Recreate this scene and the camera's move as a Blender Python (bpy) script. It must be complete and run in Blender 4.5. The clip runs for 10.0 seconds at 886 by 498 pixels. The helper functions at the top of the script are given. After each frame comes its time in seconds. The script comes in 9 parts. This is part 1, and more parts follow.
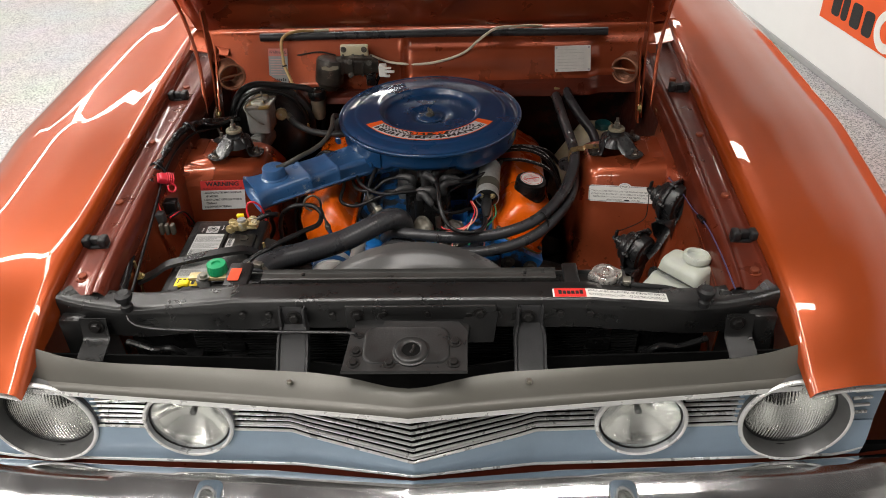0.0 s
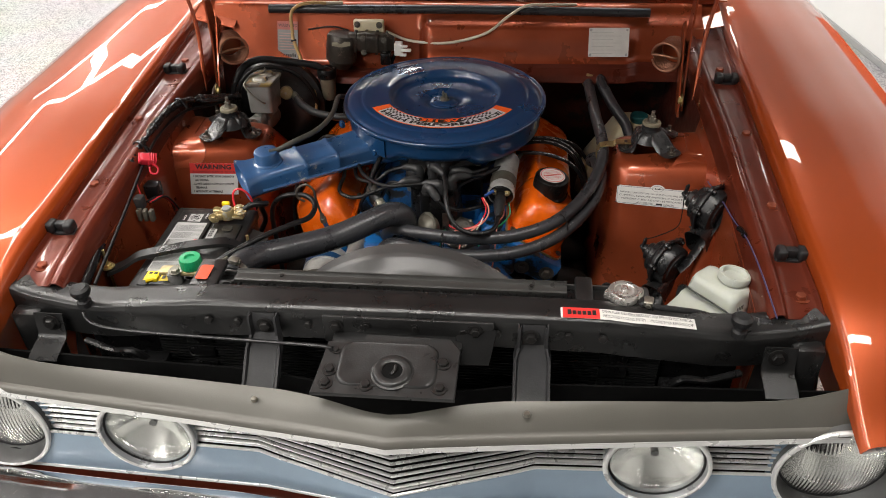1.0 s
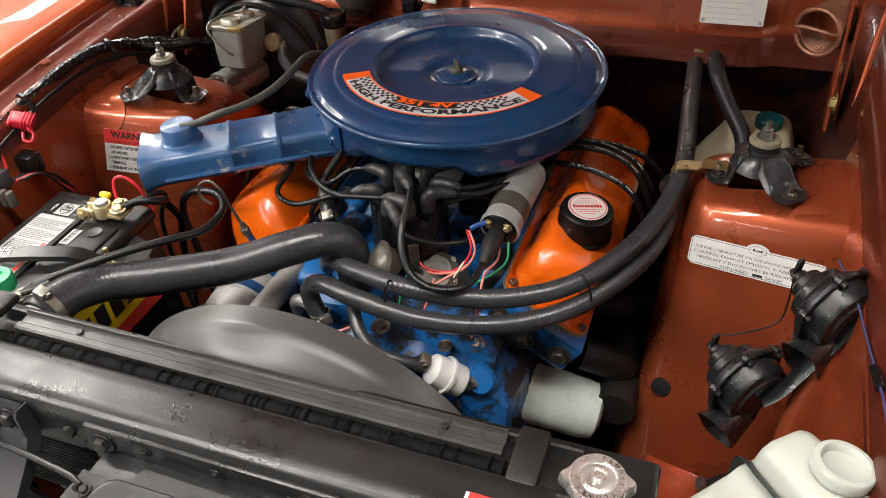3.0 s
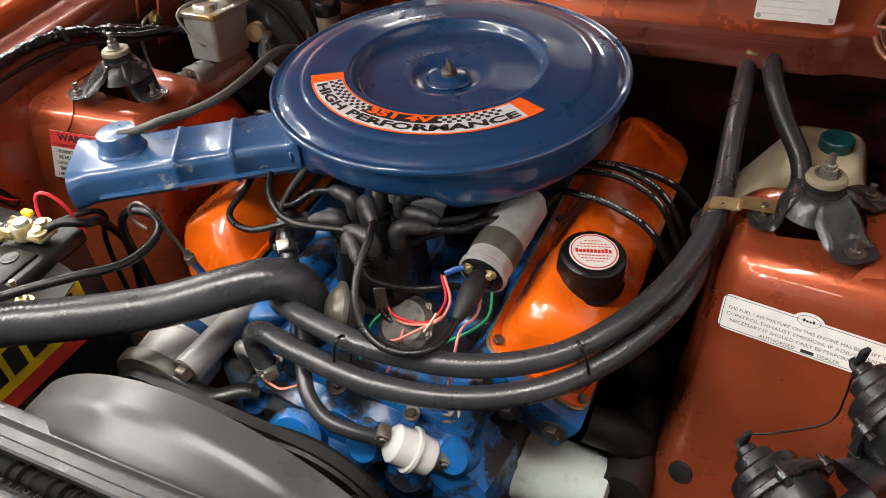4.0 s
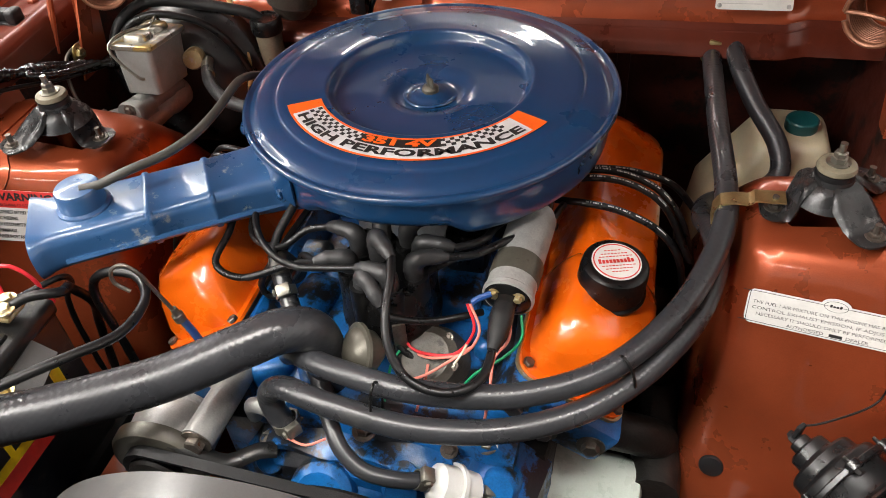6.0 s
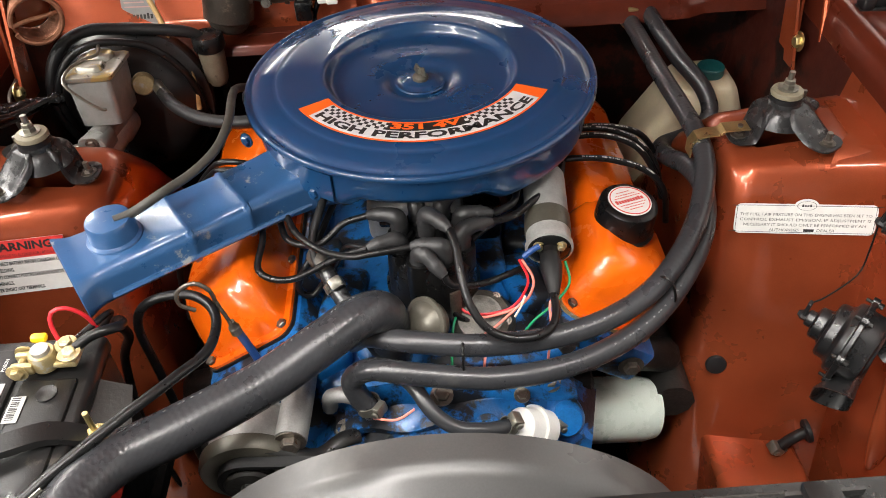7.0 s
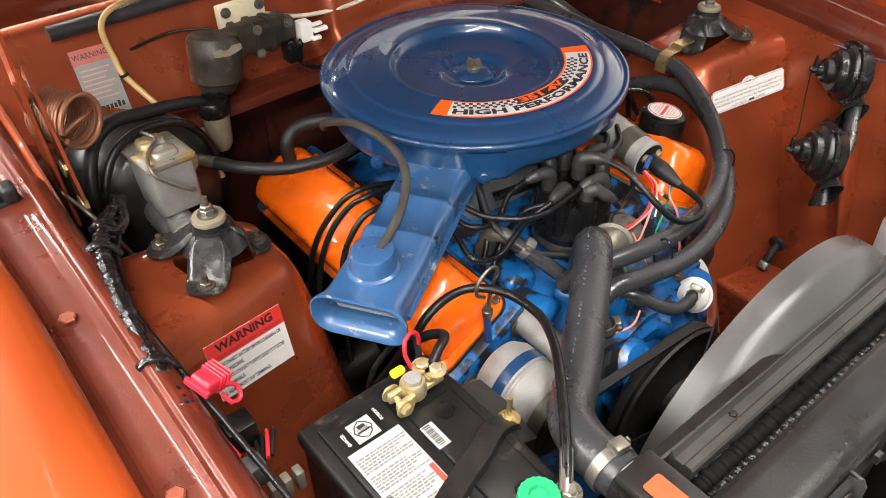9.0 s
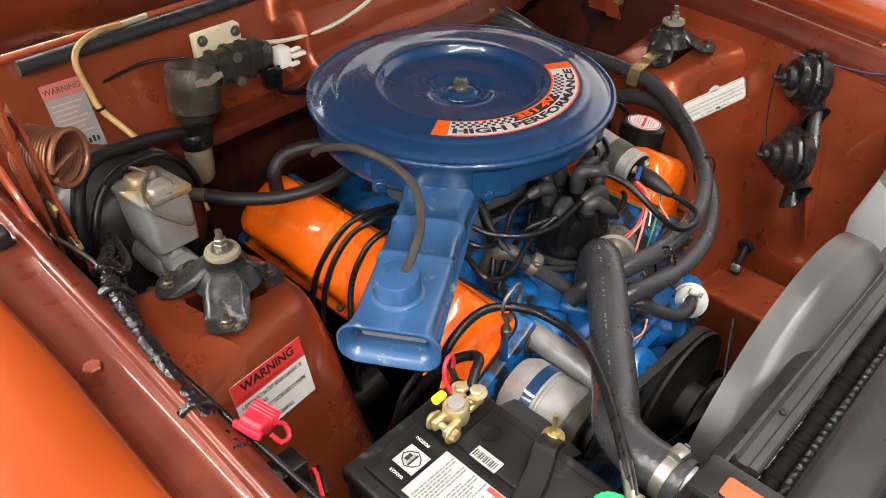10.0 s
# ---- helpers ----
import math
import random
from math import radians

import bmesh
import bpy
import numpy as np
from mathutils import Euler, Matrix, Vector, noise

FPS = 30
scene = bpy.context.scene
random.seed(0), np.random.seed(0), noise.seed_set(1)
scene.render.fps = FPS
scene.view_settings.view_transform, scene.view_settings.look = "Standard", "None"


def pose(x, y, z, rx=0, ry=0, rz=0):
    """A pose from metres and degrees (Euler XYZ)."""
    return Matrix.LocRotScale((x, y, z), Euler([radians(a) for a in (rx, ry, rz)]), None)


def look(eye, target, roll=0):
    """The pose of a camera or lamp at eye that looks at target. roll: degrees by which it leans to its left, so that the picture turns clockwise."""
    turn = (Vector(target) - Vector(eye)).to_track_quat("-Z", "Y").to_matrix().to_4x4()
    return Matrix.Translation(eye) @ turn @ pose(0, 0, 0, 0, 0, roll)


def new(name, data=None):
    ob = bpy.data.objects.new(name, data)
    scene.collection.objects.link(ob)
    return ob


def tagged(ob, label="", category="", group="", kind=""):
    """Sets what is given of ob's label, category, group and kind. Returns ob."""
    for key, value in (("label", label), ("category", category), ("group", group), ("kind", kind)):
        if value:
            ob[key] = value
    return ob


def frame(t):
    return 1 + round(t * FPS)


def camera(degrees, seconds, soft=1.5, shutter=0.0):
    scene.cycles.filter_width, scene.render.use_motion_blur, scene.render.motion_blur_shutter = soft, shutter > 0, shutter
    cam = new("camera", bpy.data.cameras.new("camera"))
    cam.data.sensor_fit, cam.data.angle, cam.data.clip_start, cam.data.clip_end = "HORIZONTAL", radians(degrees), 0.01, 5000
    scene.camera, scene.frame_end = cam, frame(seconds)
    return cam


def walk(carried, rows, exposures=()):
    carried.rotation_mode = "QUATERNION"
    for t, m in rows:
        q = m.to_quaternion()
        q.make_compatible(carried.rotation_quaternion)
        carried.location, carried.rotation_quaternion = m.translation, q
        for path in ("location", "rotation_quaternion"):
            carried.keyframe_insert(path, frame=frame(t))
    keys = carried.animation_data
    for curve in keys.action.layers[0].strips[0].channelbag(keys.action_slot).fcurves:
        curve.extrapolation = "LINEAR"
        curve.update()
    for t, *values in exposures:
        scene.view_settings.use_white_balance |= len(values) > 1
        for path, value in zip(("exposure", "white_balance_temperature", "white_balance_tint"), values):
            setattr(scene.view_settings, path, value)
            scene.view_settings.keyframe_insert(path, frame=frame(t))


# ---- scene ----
cam = camera(59.4, 10.0, 0.9)
PATH = [
    (0, (0.1, 0.031, 1.734), (0.034, 1.663, 0.579), -1.9),
    (0.5, (0.15, 0.087, 1.703), (0.04, 1.705, 0.533), -1.6),
    (1, (0.165, 0.196, 1.661), (-0.008, 1.796, 0.474), -1.5),
    (1.5, (0.177, 0.324, 1.604), (-0.087, 1.898, 0.397), -1.7),
    (2, (0.242, 0.463, 1.548), (-0.134, 1.995, 0.319), -2.2),
    (2.5, (0.34, 0.617, 1.503), (-0.147, 2.099, 0.252), -3.1),
    (2.7, (0.364, 0.671, 1.48), (-0.165, 2.134, 0.224), -3.5),
    (3.8, (0.379, 0.936, 1.375), (-0.316, 2.296, 0.084), -5.2),
    (4, (0.389, 0.964, 1.373), (-0.327, 2.31, 0.079), -5.6),
    (4.5, (0.403, 1.011, 1.36), (-0.338, 2.333, 0.055), -6.2),
    (5, (0.408, 1.034, 1.36), (-0.314, 2.364, 0.052), -6.5),
    (5.5, (0.365, 1.008, 1.376), (-0.252, 2.38, 0.058), -6.0),
    (6, (0.246, 0.969, 1.389), (-0.195, 2.393, 0.056), -5.1),
    (6.2, (0.211, 0.943, 1.382), (-0.17, 2.404, 0.071), -4.8),
    (7.3, (-0.102, 0.863, 1.43), (0.098, 2.323, 0.078), -2.5),
    (7.5, (-0.186, 0.872, 1.432), (0.12, 2.323, 0.089), -2.2),
    (8, (-0.363, 0.886, 1.433), (0.198, 2.271, 0.103), -1.8),
    (8.5, (-0.521, 0.895, 1.438), (0.262, 2.192, 0.132), -1.6),
    (9, (-0.658, 0.972, 1.436), (0.297, 2.174, 0.154), -1.2),
    (9.5, (-0.725, 1.035, 1.433), (0.333, 2.169, 0.171), -0.8),
    (10, (-0.733, 1.052, 1.427), (0.398, 2.143, 0.19), 0.1),
]
walk(cam, [(t, look(eye, target, roll)) for t, eye, target, roll in PATH],
     exposures=[(0.0, -0.06), (1.0, 0.11), (2.5, 0.53), (4.0, 0.95), (5.0, 1.03), (6.0, 1.11), (7.5, 1.14), (9.0, 1.14), (10.0, 0.99)])

# ---- room light ----
world = bpy.data.worlds.new("world")
world.use_nodes = True
world.node_tree.nodes["Background"].inputs[0].default_value = (0.9, 0.95, 1.0, 1)
world.node_tree.nodes["Background"].inputs[1].default_value = 0.0
scene.world = world
CEILING = 3.3
LAMP_WATTS = 36.0


def strip_lamp(name, x, y, length, turn, watts, width=0.10):
    lamp = bpy.data.lights.new(name, "AREA")
    lamp.shape, lamp.size, lamp.size_y = "RECTANGLE", length, width
    lamp.energy, lamp.color = watts, (1.0, 0.955, 0.90)
    ob = new(name, lamp)
    ob.matrix_basis = pose(x, y, CEILING - 0.085, 0, 0, turn)
    return ob


# honeycomb of strip lights: the edges of hexagons on the ceiling
HEX = 1.7


def lamp_power(x, y):
    """The share of full power of the strip at (x, y); 0: no strip there."""
    if not -4.7 < y < 8.8 or x < -5.0 or x > 0.9:
        return 0.0
    if x > -1.0:
        return 0.0 if y < -0.5 else 0.95 if y < 1.2 else 0.40 if y < 2.5 else 0.50
    if x > -2.5:
        return 1.12 if -2.0 < y < 4.0 else 0.75
    return 0.90


STRIPS, seen = [], set()
for col in (0, 1, 2, 3, 4):
    for row in range(-1, 7):
        hx, hy = -4.7 + 1.5 * HEX * col, -6.5445 + math.sqrt(3) * HEX * (row + 0.5 * (col % 2))
        for k in range(6):
            a0, a1 = radians(60 * k), radians(60 * k + 60)
            mx, my = hx + HEX * (math.cos(a0) + math.cos(a1)) / 2, hy + HEX * (math.sin(a0) + math.sin(a1)) / 2
            key = (round(mx * 5), round(my * 5))
            if key in seen or lamp_power(mx, my) == 0:
                continue
            seen.add(key)
            STRIPS.append((mx, my, HEX - 0.1, 60 * k + 120, lamp_power(mx, my)))
for sx, sy, sl, sr, sp in STRIPS:
    strip_lamp("strip_lamp", sx, sy, sl, sr, LAMP_WATTS * sp, 0.15)


# ---- building tools ----
def whole(ob):
    """The pose of an object in the world, by its parents."""
    m = ob.matrix_parent_inverse @ ob.matrix_basis
    return whole(ob.parent) @ m if ob.parent else ob.matrix_basis


def finish(name, bm, material, smooth=38):
    bmesh.ops.recalc_face_normals(bm, faces=bm.faces)
    me = bpy.data.meshes.new(name)
    bm.to_mesh(me)
    bm.free()
    me.materials.append(material)
    if smooth:
        me.polygons.foreach_set("use_smooth", [True] * len(me.polygons))
        me.set_sharp_from_angle(angle=radians(smooth))
    return me


def thing(name, label, category, at=(0, 0, 0), group="", kind=""):
    ob = new(name)
    ob.empty_display_size = 0.05
    ob.location = at
    return tagged(ob, label, category, group, kind)


def part(name, bm, material, parent, label="", smooth=38):
    ob = new(name, finish(name, bm, material, smooth))
    ob.parent = parent
    ob.matrix_parent_inverse = whole(parent).inverted()
    return tagged(ob, label)


def solid(name, bm, material, label, category, group="", kind="", smooth=38):
    return tagged(new(name, finish(name, bm, material, smooth)), label, category, group, kind)


def box(bm, lo, hi, bevel=0.0, seg=2, m=None):
    """A box between two corners, with rounded edges."""
    lo, hi = Vector(lo), Vector(hi)
    made = bmesh.ops.create_cube(bm, size=1)["verts"]
    mid, size = (lo + hi) / 2, hi - lo
    for v in made:
        v.co = Vector((v.co.x * size.x, v.co.y * size.y, v.co.z * size.z)) + mid
    if bevel:
        edges = list({e for v in made for e in v.link_edges})
        made = bmesh.ops.bevel(bm, geom=edges, offset=bevel, segments=seg, profile=0.5, affect="EDGES")["verts"] + [v for v in made if v.is_valid]
    if m is not None:
        for v in {v for v in made if v.is_valid}:
            v.co = m @ v.co
    return bm


def grid(bm, f, nu, nv, close_u=False, close_v=False):
    """A sheet through f(u, v), u and v from 0 to 1."""
    rows = []
    for i in range(nu + (0 if close_u else 1)):
        rows.append([bm.verts.new(f(i / nu, j / nv)) for j in range(nv + (0 if close_v else 1))])
    n, k = len(rows), len(rows[0])
    for i in range(n if close_u else n - 1):
        for j in range(k if close_v else k - 1):
            a, b, c, d = rows[i][j], rows[(i + 1) % n][j], rows[(i + 1) % n][(j + 1) % k], rows[i][(j + 1) % k]
            try:
                bm.faces.new((a, b, c, d))
            except ValueError:
                pass
    return rows


def thicken(bm, t):
    """Gives a sheet a thickness, on the side away from its normals."""
    bmesh.ops.recalc_face_normals(bm, faces=bm.faces)
    bmesh.ops.solidify(bm, geom=list(bm.faces), thickness=t)
    return bm


def lathe(bm, profile, m=None, n=40, arc=360.0):
    """Turns a profile of (radius, height) round the z axis, then sets it at m."""
    m = m or Matrix.Identity(4)
    rows = []
    full = arc >= 360
    for r, z in profile:
        if r < 1e-6:
            v = bm.verts.new(m @ Vector((0, 0, z)))
            rows.append([v] * (n if full else n + 1))
        else:
            rows.append([bm.verts.new(m @ Vector((r * math.cos(radians(arc) * k / n), r * math.sin(radians(arc) * k / n), z))) for k in range(n if full else n + 1)])
    for a, b in zip(rows, rows[1:]):
        for k in range(n):
            q = (k + 1) % n if full else k + 1
            face = []
            for v in (a[k], a[q], b[q], b[k]):
                if v not in face:
                    face.append(v)
            if len(face) > 2:
                bm.faces.new(face)
    return bm


def along(p, way, spin=0):
    """A pose at p whose z axis points along way."""
    return Matrix.Translation(p) @ Vector(way).to_track_quat("Z", "Y").to_matrix().to_4x4() @ pose(0, 0, 0, 0, 0, spin)


def curve_points(pts, step=0.008, closed=False):
    """Points on a smooth line through pts."""
    p = [Vector(q) for q in pts]
    if closed:
        p = [p[-1], *p, p[0], p[1]]
    else:
        p = [p[0] * 2 - p[1], *p, p[-1] * 2 - p[-2]]
    out = []
    for a, b, c, d in zip(p, p[1:], p[2:], p[3:]):
        n = max(2, int((c - b).length / step))
        for k in range(n):
            t = k / n
            out.append(0.5 * ((2 * b) + (c - a) * t + (2 * a - 5 * b + 4 * c - d) * t * t + (3 * b - a - 3 * c + d) * t ** 3))
    if not closed:
        out.append(p[-2].copy())
    return out


def tube(bm, pts, r, n=12, step=0.008, closed=False, flat=1.0, braid=0.0):
    """A round line through pts. r: radius, or a function of the way done; flat: squash; braid: height of a woven relief."""
    line = curve_points(pts, step, closed)
    count = len(line)
    up = Vector((0, 0, 1))
    rings = []
    for i, c in enumerate(line):
        a, b = line[max(i - 1, 0)], line[min(i + 1, count - 1)]
        d = (b - a).normalized()
        if i == 0:
            up = Vector((0, 0, 1)) if abs(d.z) < 0.9 else Vector((0, 1, 0))
        side = d.cross(up).normalized()
        up = side.cross(d).normalized()
        rad = r(i / max(count - 1, 1)) if callable(r) else r
        rings.append([bm.verts.new(c + (rad + (braid if (i + abs(k % 4 - 2)) % 4 < 2 else 0.0)) * (math.cos(2 * math.pi * k / n) * side + flat * math.sin(2 * math.pi * k / n) * up)) for k in range(n)])
    for i in range(count if closed else count - 1):
        a, b = rings[i], rings[(i + 1) % count]
        for k in range(n):
            bm.faces.new((a[k], a[(k + 1) % n], b[(k + 1) % n], b[k]))
    if not closed:
        bm.faces.new(rings[0][::-1])
        bm.faces.new(rings[-1])
    return bm


def loft(bm, rings, caps=True, closed=True):
    """A skin over rings of points, all of one count."""
    made = [[bm.verts.new(q) for q in ring] for ring in rings]
    for a, b in zip(made, made[1:]):
        n = len(a)
        for k in range(n if closed else n - 1):
            bm.faces.new((a[k], a[(k + 1) % n], b[(k + 1) % n], b[k]))
    if caps:
        bm.faces.new(made[0][::-1])
        bm.faces.new(made[-1])
    return bm


def round_rect(w, h, r, n=4):
    """The outline of a w by h rectangle with corners of radius r, as (x, y)."""
    out = []
    for cx, cy, a in ((w / 2 - r, h / 2 - r, 0), (-w / 2 + r, h / 2 - r, 90), (-w / 2 + r, -h / 2 + r, 180), (w / 2 - r, -h / 2 + r, 270)):
        out += [(cx + r * math.cos(radians(a + 90 * k / n)), cy + r * math.sin(radians(a + 90 * k / n))) for k in range(n + 1)]
    return out


def plate(bm, outline, m, depth, bevel=0.0):
    """A plate: an outline of (x, y), depth thick along z, set at m."""
    if bevel:
        cx, cy = sum(p[0] for p in outline) / len(outline), sum(p[1] for p in outline) / len(outline)
        big = max(max(abs(p[0] - cx), abs(p[1] - cy)) for p in outline)
        k = 1 - bevel / big
        small = [(cx + (x - cx) * k, cy + (y - cy) * k) for x, y in outline]
        rings = [[m @ Vector((x, y, 0)) for x, y in outline], [m @ Vector((x, y, depth - bevel)) for x, y in outline], [m @ Vector((x, y, depth)) for x, y in small]]
    else:
        rings = [[m @ Vector((x, y, z)) for x, y in outline] for z in (0, depth)]
    return loft(bm, rings)


def bolt(bm, p, way=(0, 0, 1), r=0.008, washer=True, h=None, spin=0):
    """A hex head on a washer."""
    m = along(p, way, spin)
    h = h or r * 0.75
    if washer:
        lathe(bm, [(0, 0.0), (r * 1.55, 0.0), (r * 1.55, 0.0016), (0, 0.0016)], m, 18)
    ring = [(r * math.cos(radians(60 * k)), r * math.sin(radians(60 * k))) for k in range(6)]
    loft(bm, [[m @ Vector((x, y, 0.001)) for x, y in ring], [m @ Vector((x, y, h)) for x, y in ring], [m @ Vector((x * 0.82, y * 0.82, h + r * 0.14)) for x, y in ring]])
    return bm


def lettering(text, size, spacing=1.0, bold=0.0):
    """A flat mesh of words with the built-in font, centred, as a bmesh."""
    cu = bpy.data.curves.new("words", "FONT")
    cu.body, cu.size, cu.align_x, cu.align_y, cu.space_character, cu.offset = text, size, "CENTER", "CENTER", spacing, bold
    cu.resolution_u = 2
    ob = bpy.data.objects.new("words", cu)
    scene.collection.objects.link(ob)
    deps = bpy.context.evaluated_depsgraph_get()
    me = bpy.data.meshes.new_from_object(ob.evaluated_get(deps))
    bm = bmesh.new()
    bm.from_mesh(me)
    bpy.data.objects.remove(ob)
    bpy.data.meshes.remove(me)
    bpy.data.curves.remove(cu)
    return bm


def write(text, size, m, parent, material, name="lettering", spacing=1.0, fit=None, bold=0.0):
    """Words laid at m (x along the line, y up the letters), raised by a hair; fit: the width they must fill."""
    bm = lettering(text, size, spacing, bold)
    if fit:
        xs = [v.co.x for v in bm.verts]
        k = fit / max(max(xs) - min(xs), 1e-6)
        for v in bm.verts:
            v.co.x *= k
    for v in bm.verts:
        v.co = m @ Vector((v.co.x, v.co.y, 0.0004))
    return part(name, bm, material, parent, smooth=0)


def ramp(a, b, t):
    return a + (b - a) * t


def table(rows, x):
    """Straight lines between (x, value) rows."""
    if x <= rows[0][0]:
        return rows[0][1]
    for (a, va), (b, vb) in zip(rows, rows[1:]):
        if x <= b:
            return va + (vb - va) * (x - a) / (b - a)
    return rows[-1][1]


# ---- materials ----
def surface(name, colour, rough=0.5, metal=0.0, vary=0.15, scale=30.0, fine=400.0, bump=0.0, bump_scale=300.0, coat=0.0, coat_rough=0.05,
            spots=None, spot_scale=18.0, spot_level=0.68, rough_vary=0.12, stretch=(1, 1, 1), spec=0.5, trans=0.0, sss=0.0, worn=None):
    """A painted, moulded or cast surface: tone in two scales, uneven gloss, fine relief, stains of their own shape."""
    m = bpy.data.materials.new(name)
    m.use_nodes = True
    nt = m.node_tree
    n, link = nt.nodes, nt.links
    bsdf = n["Principled BSDF"]
    at = n.new("ShaderNodeTexCoord")
    mapping = n.new("ShaderNodeMapping")
    mapping.inputs["Scale"].default_value = stretch
    link.new(at.outputs["Object"], mapping.inputs[0])

    def cloud(s, detail=4.0, rough_n=0.6):
        t = n.new("ShaderNodeTexNoise")
        t.inputs["Scale"].default_value, t.inputs["Detail"].default_value, t.inputs["Roughness"].default_value = s, detail, rough_n
        link.new(mapping.outputs[0], t.inputs["Vector"])
        return t.outputs[0]

    def mix(a, b, f):
        x = n.new("ShaderNodeMix")
        x.data_type = "RGBA"
        for k, v in ((0, f), (6, a), (7, b)):
            if hasattr(v, "links"):
                link.new(v, x.inputs[k])
            else:
                x.inputs[k].default_value = v if k == 0 else (*v, 1)
        return x.outputs[2]

    big, small = cloud(scale), cloud(fine, 2.0)
    add = n.new("ShaderNodeMath")
    add.operation = "MULTIPLY_ADD"
    link.new(small, add.inputs[0])
    add.inputs[1].default_value = 0.45
    link.new(big, add.inputs[2])
    level = n.new("ShaderNodeMapRange")
    level.inputs[1].default_value, level.inputs[2].default_value = 0.45, 1.0
    link.new(add.outputs[0], level.inputs[0])
    dark, light = [c * (1 - vary) for c in colour], [min(1, c * (1 + vary)) for c in colour]
    shade = mix(dark, light, level.outputs[0])
    if spots:
        edge = n.new("ShaderNodeMapRange")
        edge.inputs[1].default_value, edge.inputs[2].default_value = spot_level, spot_level + 0.06
        link.new(cloud(spot_scale, 6.0, 0.7), edge.inputs[0])
        shade = mix(shade, spots, edge.outputs[0])
    link.new(shade, bsdf.inputs["Base Color"])
    r = n.new("ShaderNodeMapRange")
    r.inputs[1].default_value, r.inputs[2].default_value = 0.3, 0.75
    r.inputs[3].default_value, r.inputs[4].default_value = max(0.02, rough - rough_vary), min(1, rough + rough_vary)
    link.new(cloud(scale * 1.7, 5.0), r.inputs[0])
    link.new(r.outputs[0], bsdf.inputs["Roughness"])
    bsdf.inputs["Metallic"].default_value = metal
    bsdf.inputs["Coat Weight"].default_value, bsdf.inputs["Coat Roughness"].default_value = coat, coat_rough
    bsdf.inputs["Specular IOR Level"].default_value = spec
    bsdf.inputs["Transmission Weight"].default_value = trans
    if sss:
        bsdf.inputs["Subsurface Weight"].default_value = sss
        bsdf.inputs["Subsurface Radius"].default_value = (0.02, 0.02, 0.015)
    if bump:
        b = n.new("ShaderNodeBump")
        b.inputs["Strength"].default_value, b.inputs["Distance"].default_value = bump, 0.001
        link.new(cloud(bump_scale, 3.0), b.inputs["Height"])
        link.new(b.outputs[0], bsdf.inputs["Normal"])
    return m


BODY = surface("burnt_orange_metallic", (0.32, 0.052, 0.008), 0.36, 0.40, 0.06, 3, 1500, 0.03, 1800, coat=1.0, coat_rough=0.015, rough_vary=0.04, spec=0.25)
BAY = surface("burnt_orange_inner_paint", (0.29, 0.058, 0.0205), 0.34, 0.50, 0.20, 9, 900, 0.16, 500, coat=0.6, coat_rough=0.05, spec=0.20, spots=(0.36, 0.25, 0.19), spot_scale=26, spot_level=0.76)
# maroon of the rails; on the valance it is shade put into colour
RAIL_AND_SHADE = surface("dull_maroon_rail_paint_and_shade", (0.098, 0.0175, 0.0080), 0.36, 0.32, 0.30, 14, 900, 0.16, 500, coat=0.40, coat_rough=0.06, spots=(0.15, 0.037, 0.018), spot_scale=30, spot_level=0.66, spec=0.25)
RAIL_BOLT = surface("painted_rail_bolt", (0.21, 0.05, 0.022), 0.42, 0.45, 0.3, 60, 500, 0.2, 400, spots=(0.26, 0.20, 0.16), spot_scale=90, spot_level=0.64)
BLUE = surface("blue_enamel", (0.0065, 0.040, 0.112), 0.30, 0.0, 0.05, 6, 700, 0.03, 400, coat=0.8, coat_rough=0.04, rough_vary=0.05, spec=0.35)
BLUE_WORN = surface("worn_blue_enamel", (0.024, 0.082, 0.20), 0.36, 0.0, 0.10, 18, 700, 0.10, 300, coat=0.6, coat_rough=0.12, spots=(0.26, 0.27, 0.27), spot_scale=34, spot_level=0.60)
ENGINE_BLUE = surface("engine_blue_cast", (0.005, 0.108, 0.335), 0.42, 0.0, 0.35, 40, 500, 0.7, 160, coat=0.30, coat_rough=0.25, spots=(0.010, 0.011, 0.014), spot_scale=17, spot_level=0.49)
ORANGE = surface("orange_enamel", (0.86, 0.135, 0.004), 0.28, 0.0, 0.08, 10, 600, 0.12, 160, coat=0.9, coat_rough=0.06)
SUPPORT = surface("black_satin_paint", (0.0095, 0.0095, 0.0095), 0.34, 0.0, 0.35, 14, 700, 0.25, 350, spots=(0.06, 0.055, 0.05), spot_scale=60, spot_level=0.74, spec=0.5)
PLASTIC = surface("black_plastic", (0.0045, 0.0045, 0.0047), 0.32, 0.0, 0.3, 25, 800, 0.2, 700, spec=0.35)
SHROUD = surface("grey_black_shroud_plastic", (0.042, 0.0415, 0.041), 0.36, 0.0, 0.25, 4, 500, 0.08, 300, spots=(0.066, 0.065, 0.062), spot_scale=4, spot_level=0.60, rough_vary=0.12)
RUBBER = surface("black_rubber", (0.0085, 0.0087, 0.0095), 0.50, 0.0, 0.3, 40, 900, 0.35, 1200, spec=0.4)
HOSE = surface("ribbed_hose_rubber", (0.025, 0.026, 0.029), 0.33, 0.0, 0.30, 12, 900, 0.05, 900, spots=(0.038, 0.038, 0.039), spot_scale=18, spot_level=0.62)
WIRE = surface("black_cable_sheath", (0.0050, 0.0050, 0.0054), 0.36, 0.0, 0.3, 60, 900, spec=0.35)
GREY_PAINT = surface("warm_grey_satin_paint", (0.100, 0.095, 0.083), 0.45, 0.15, 0.10, 6, 700, 0.08, 500)
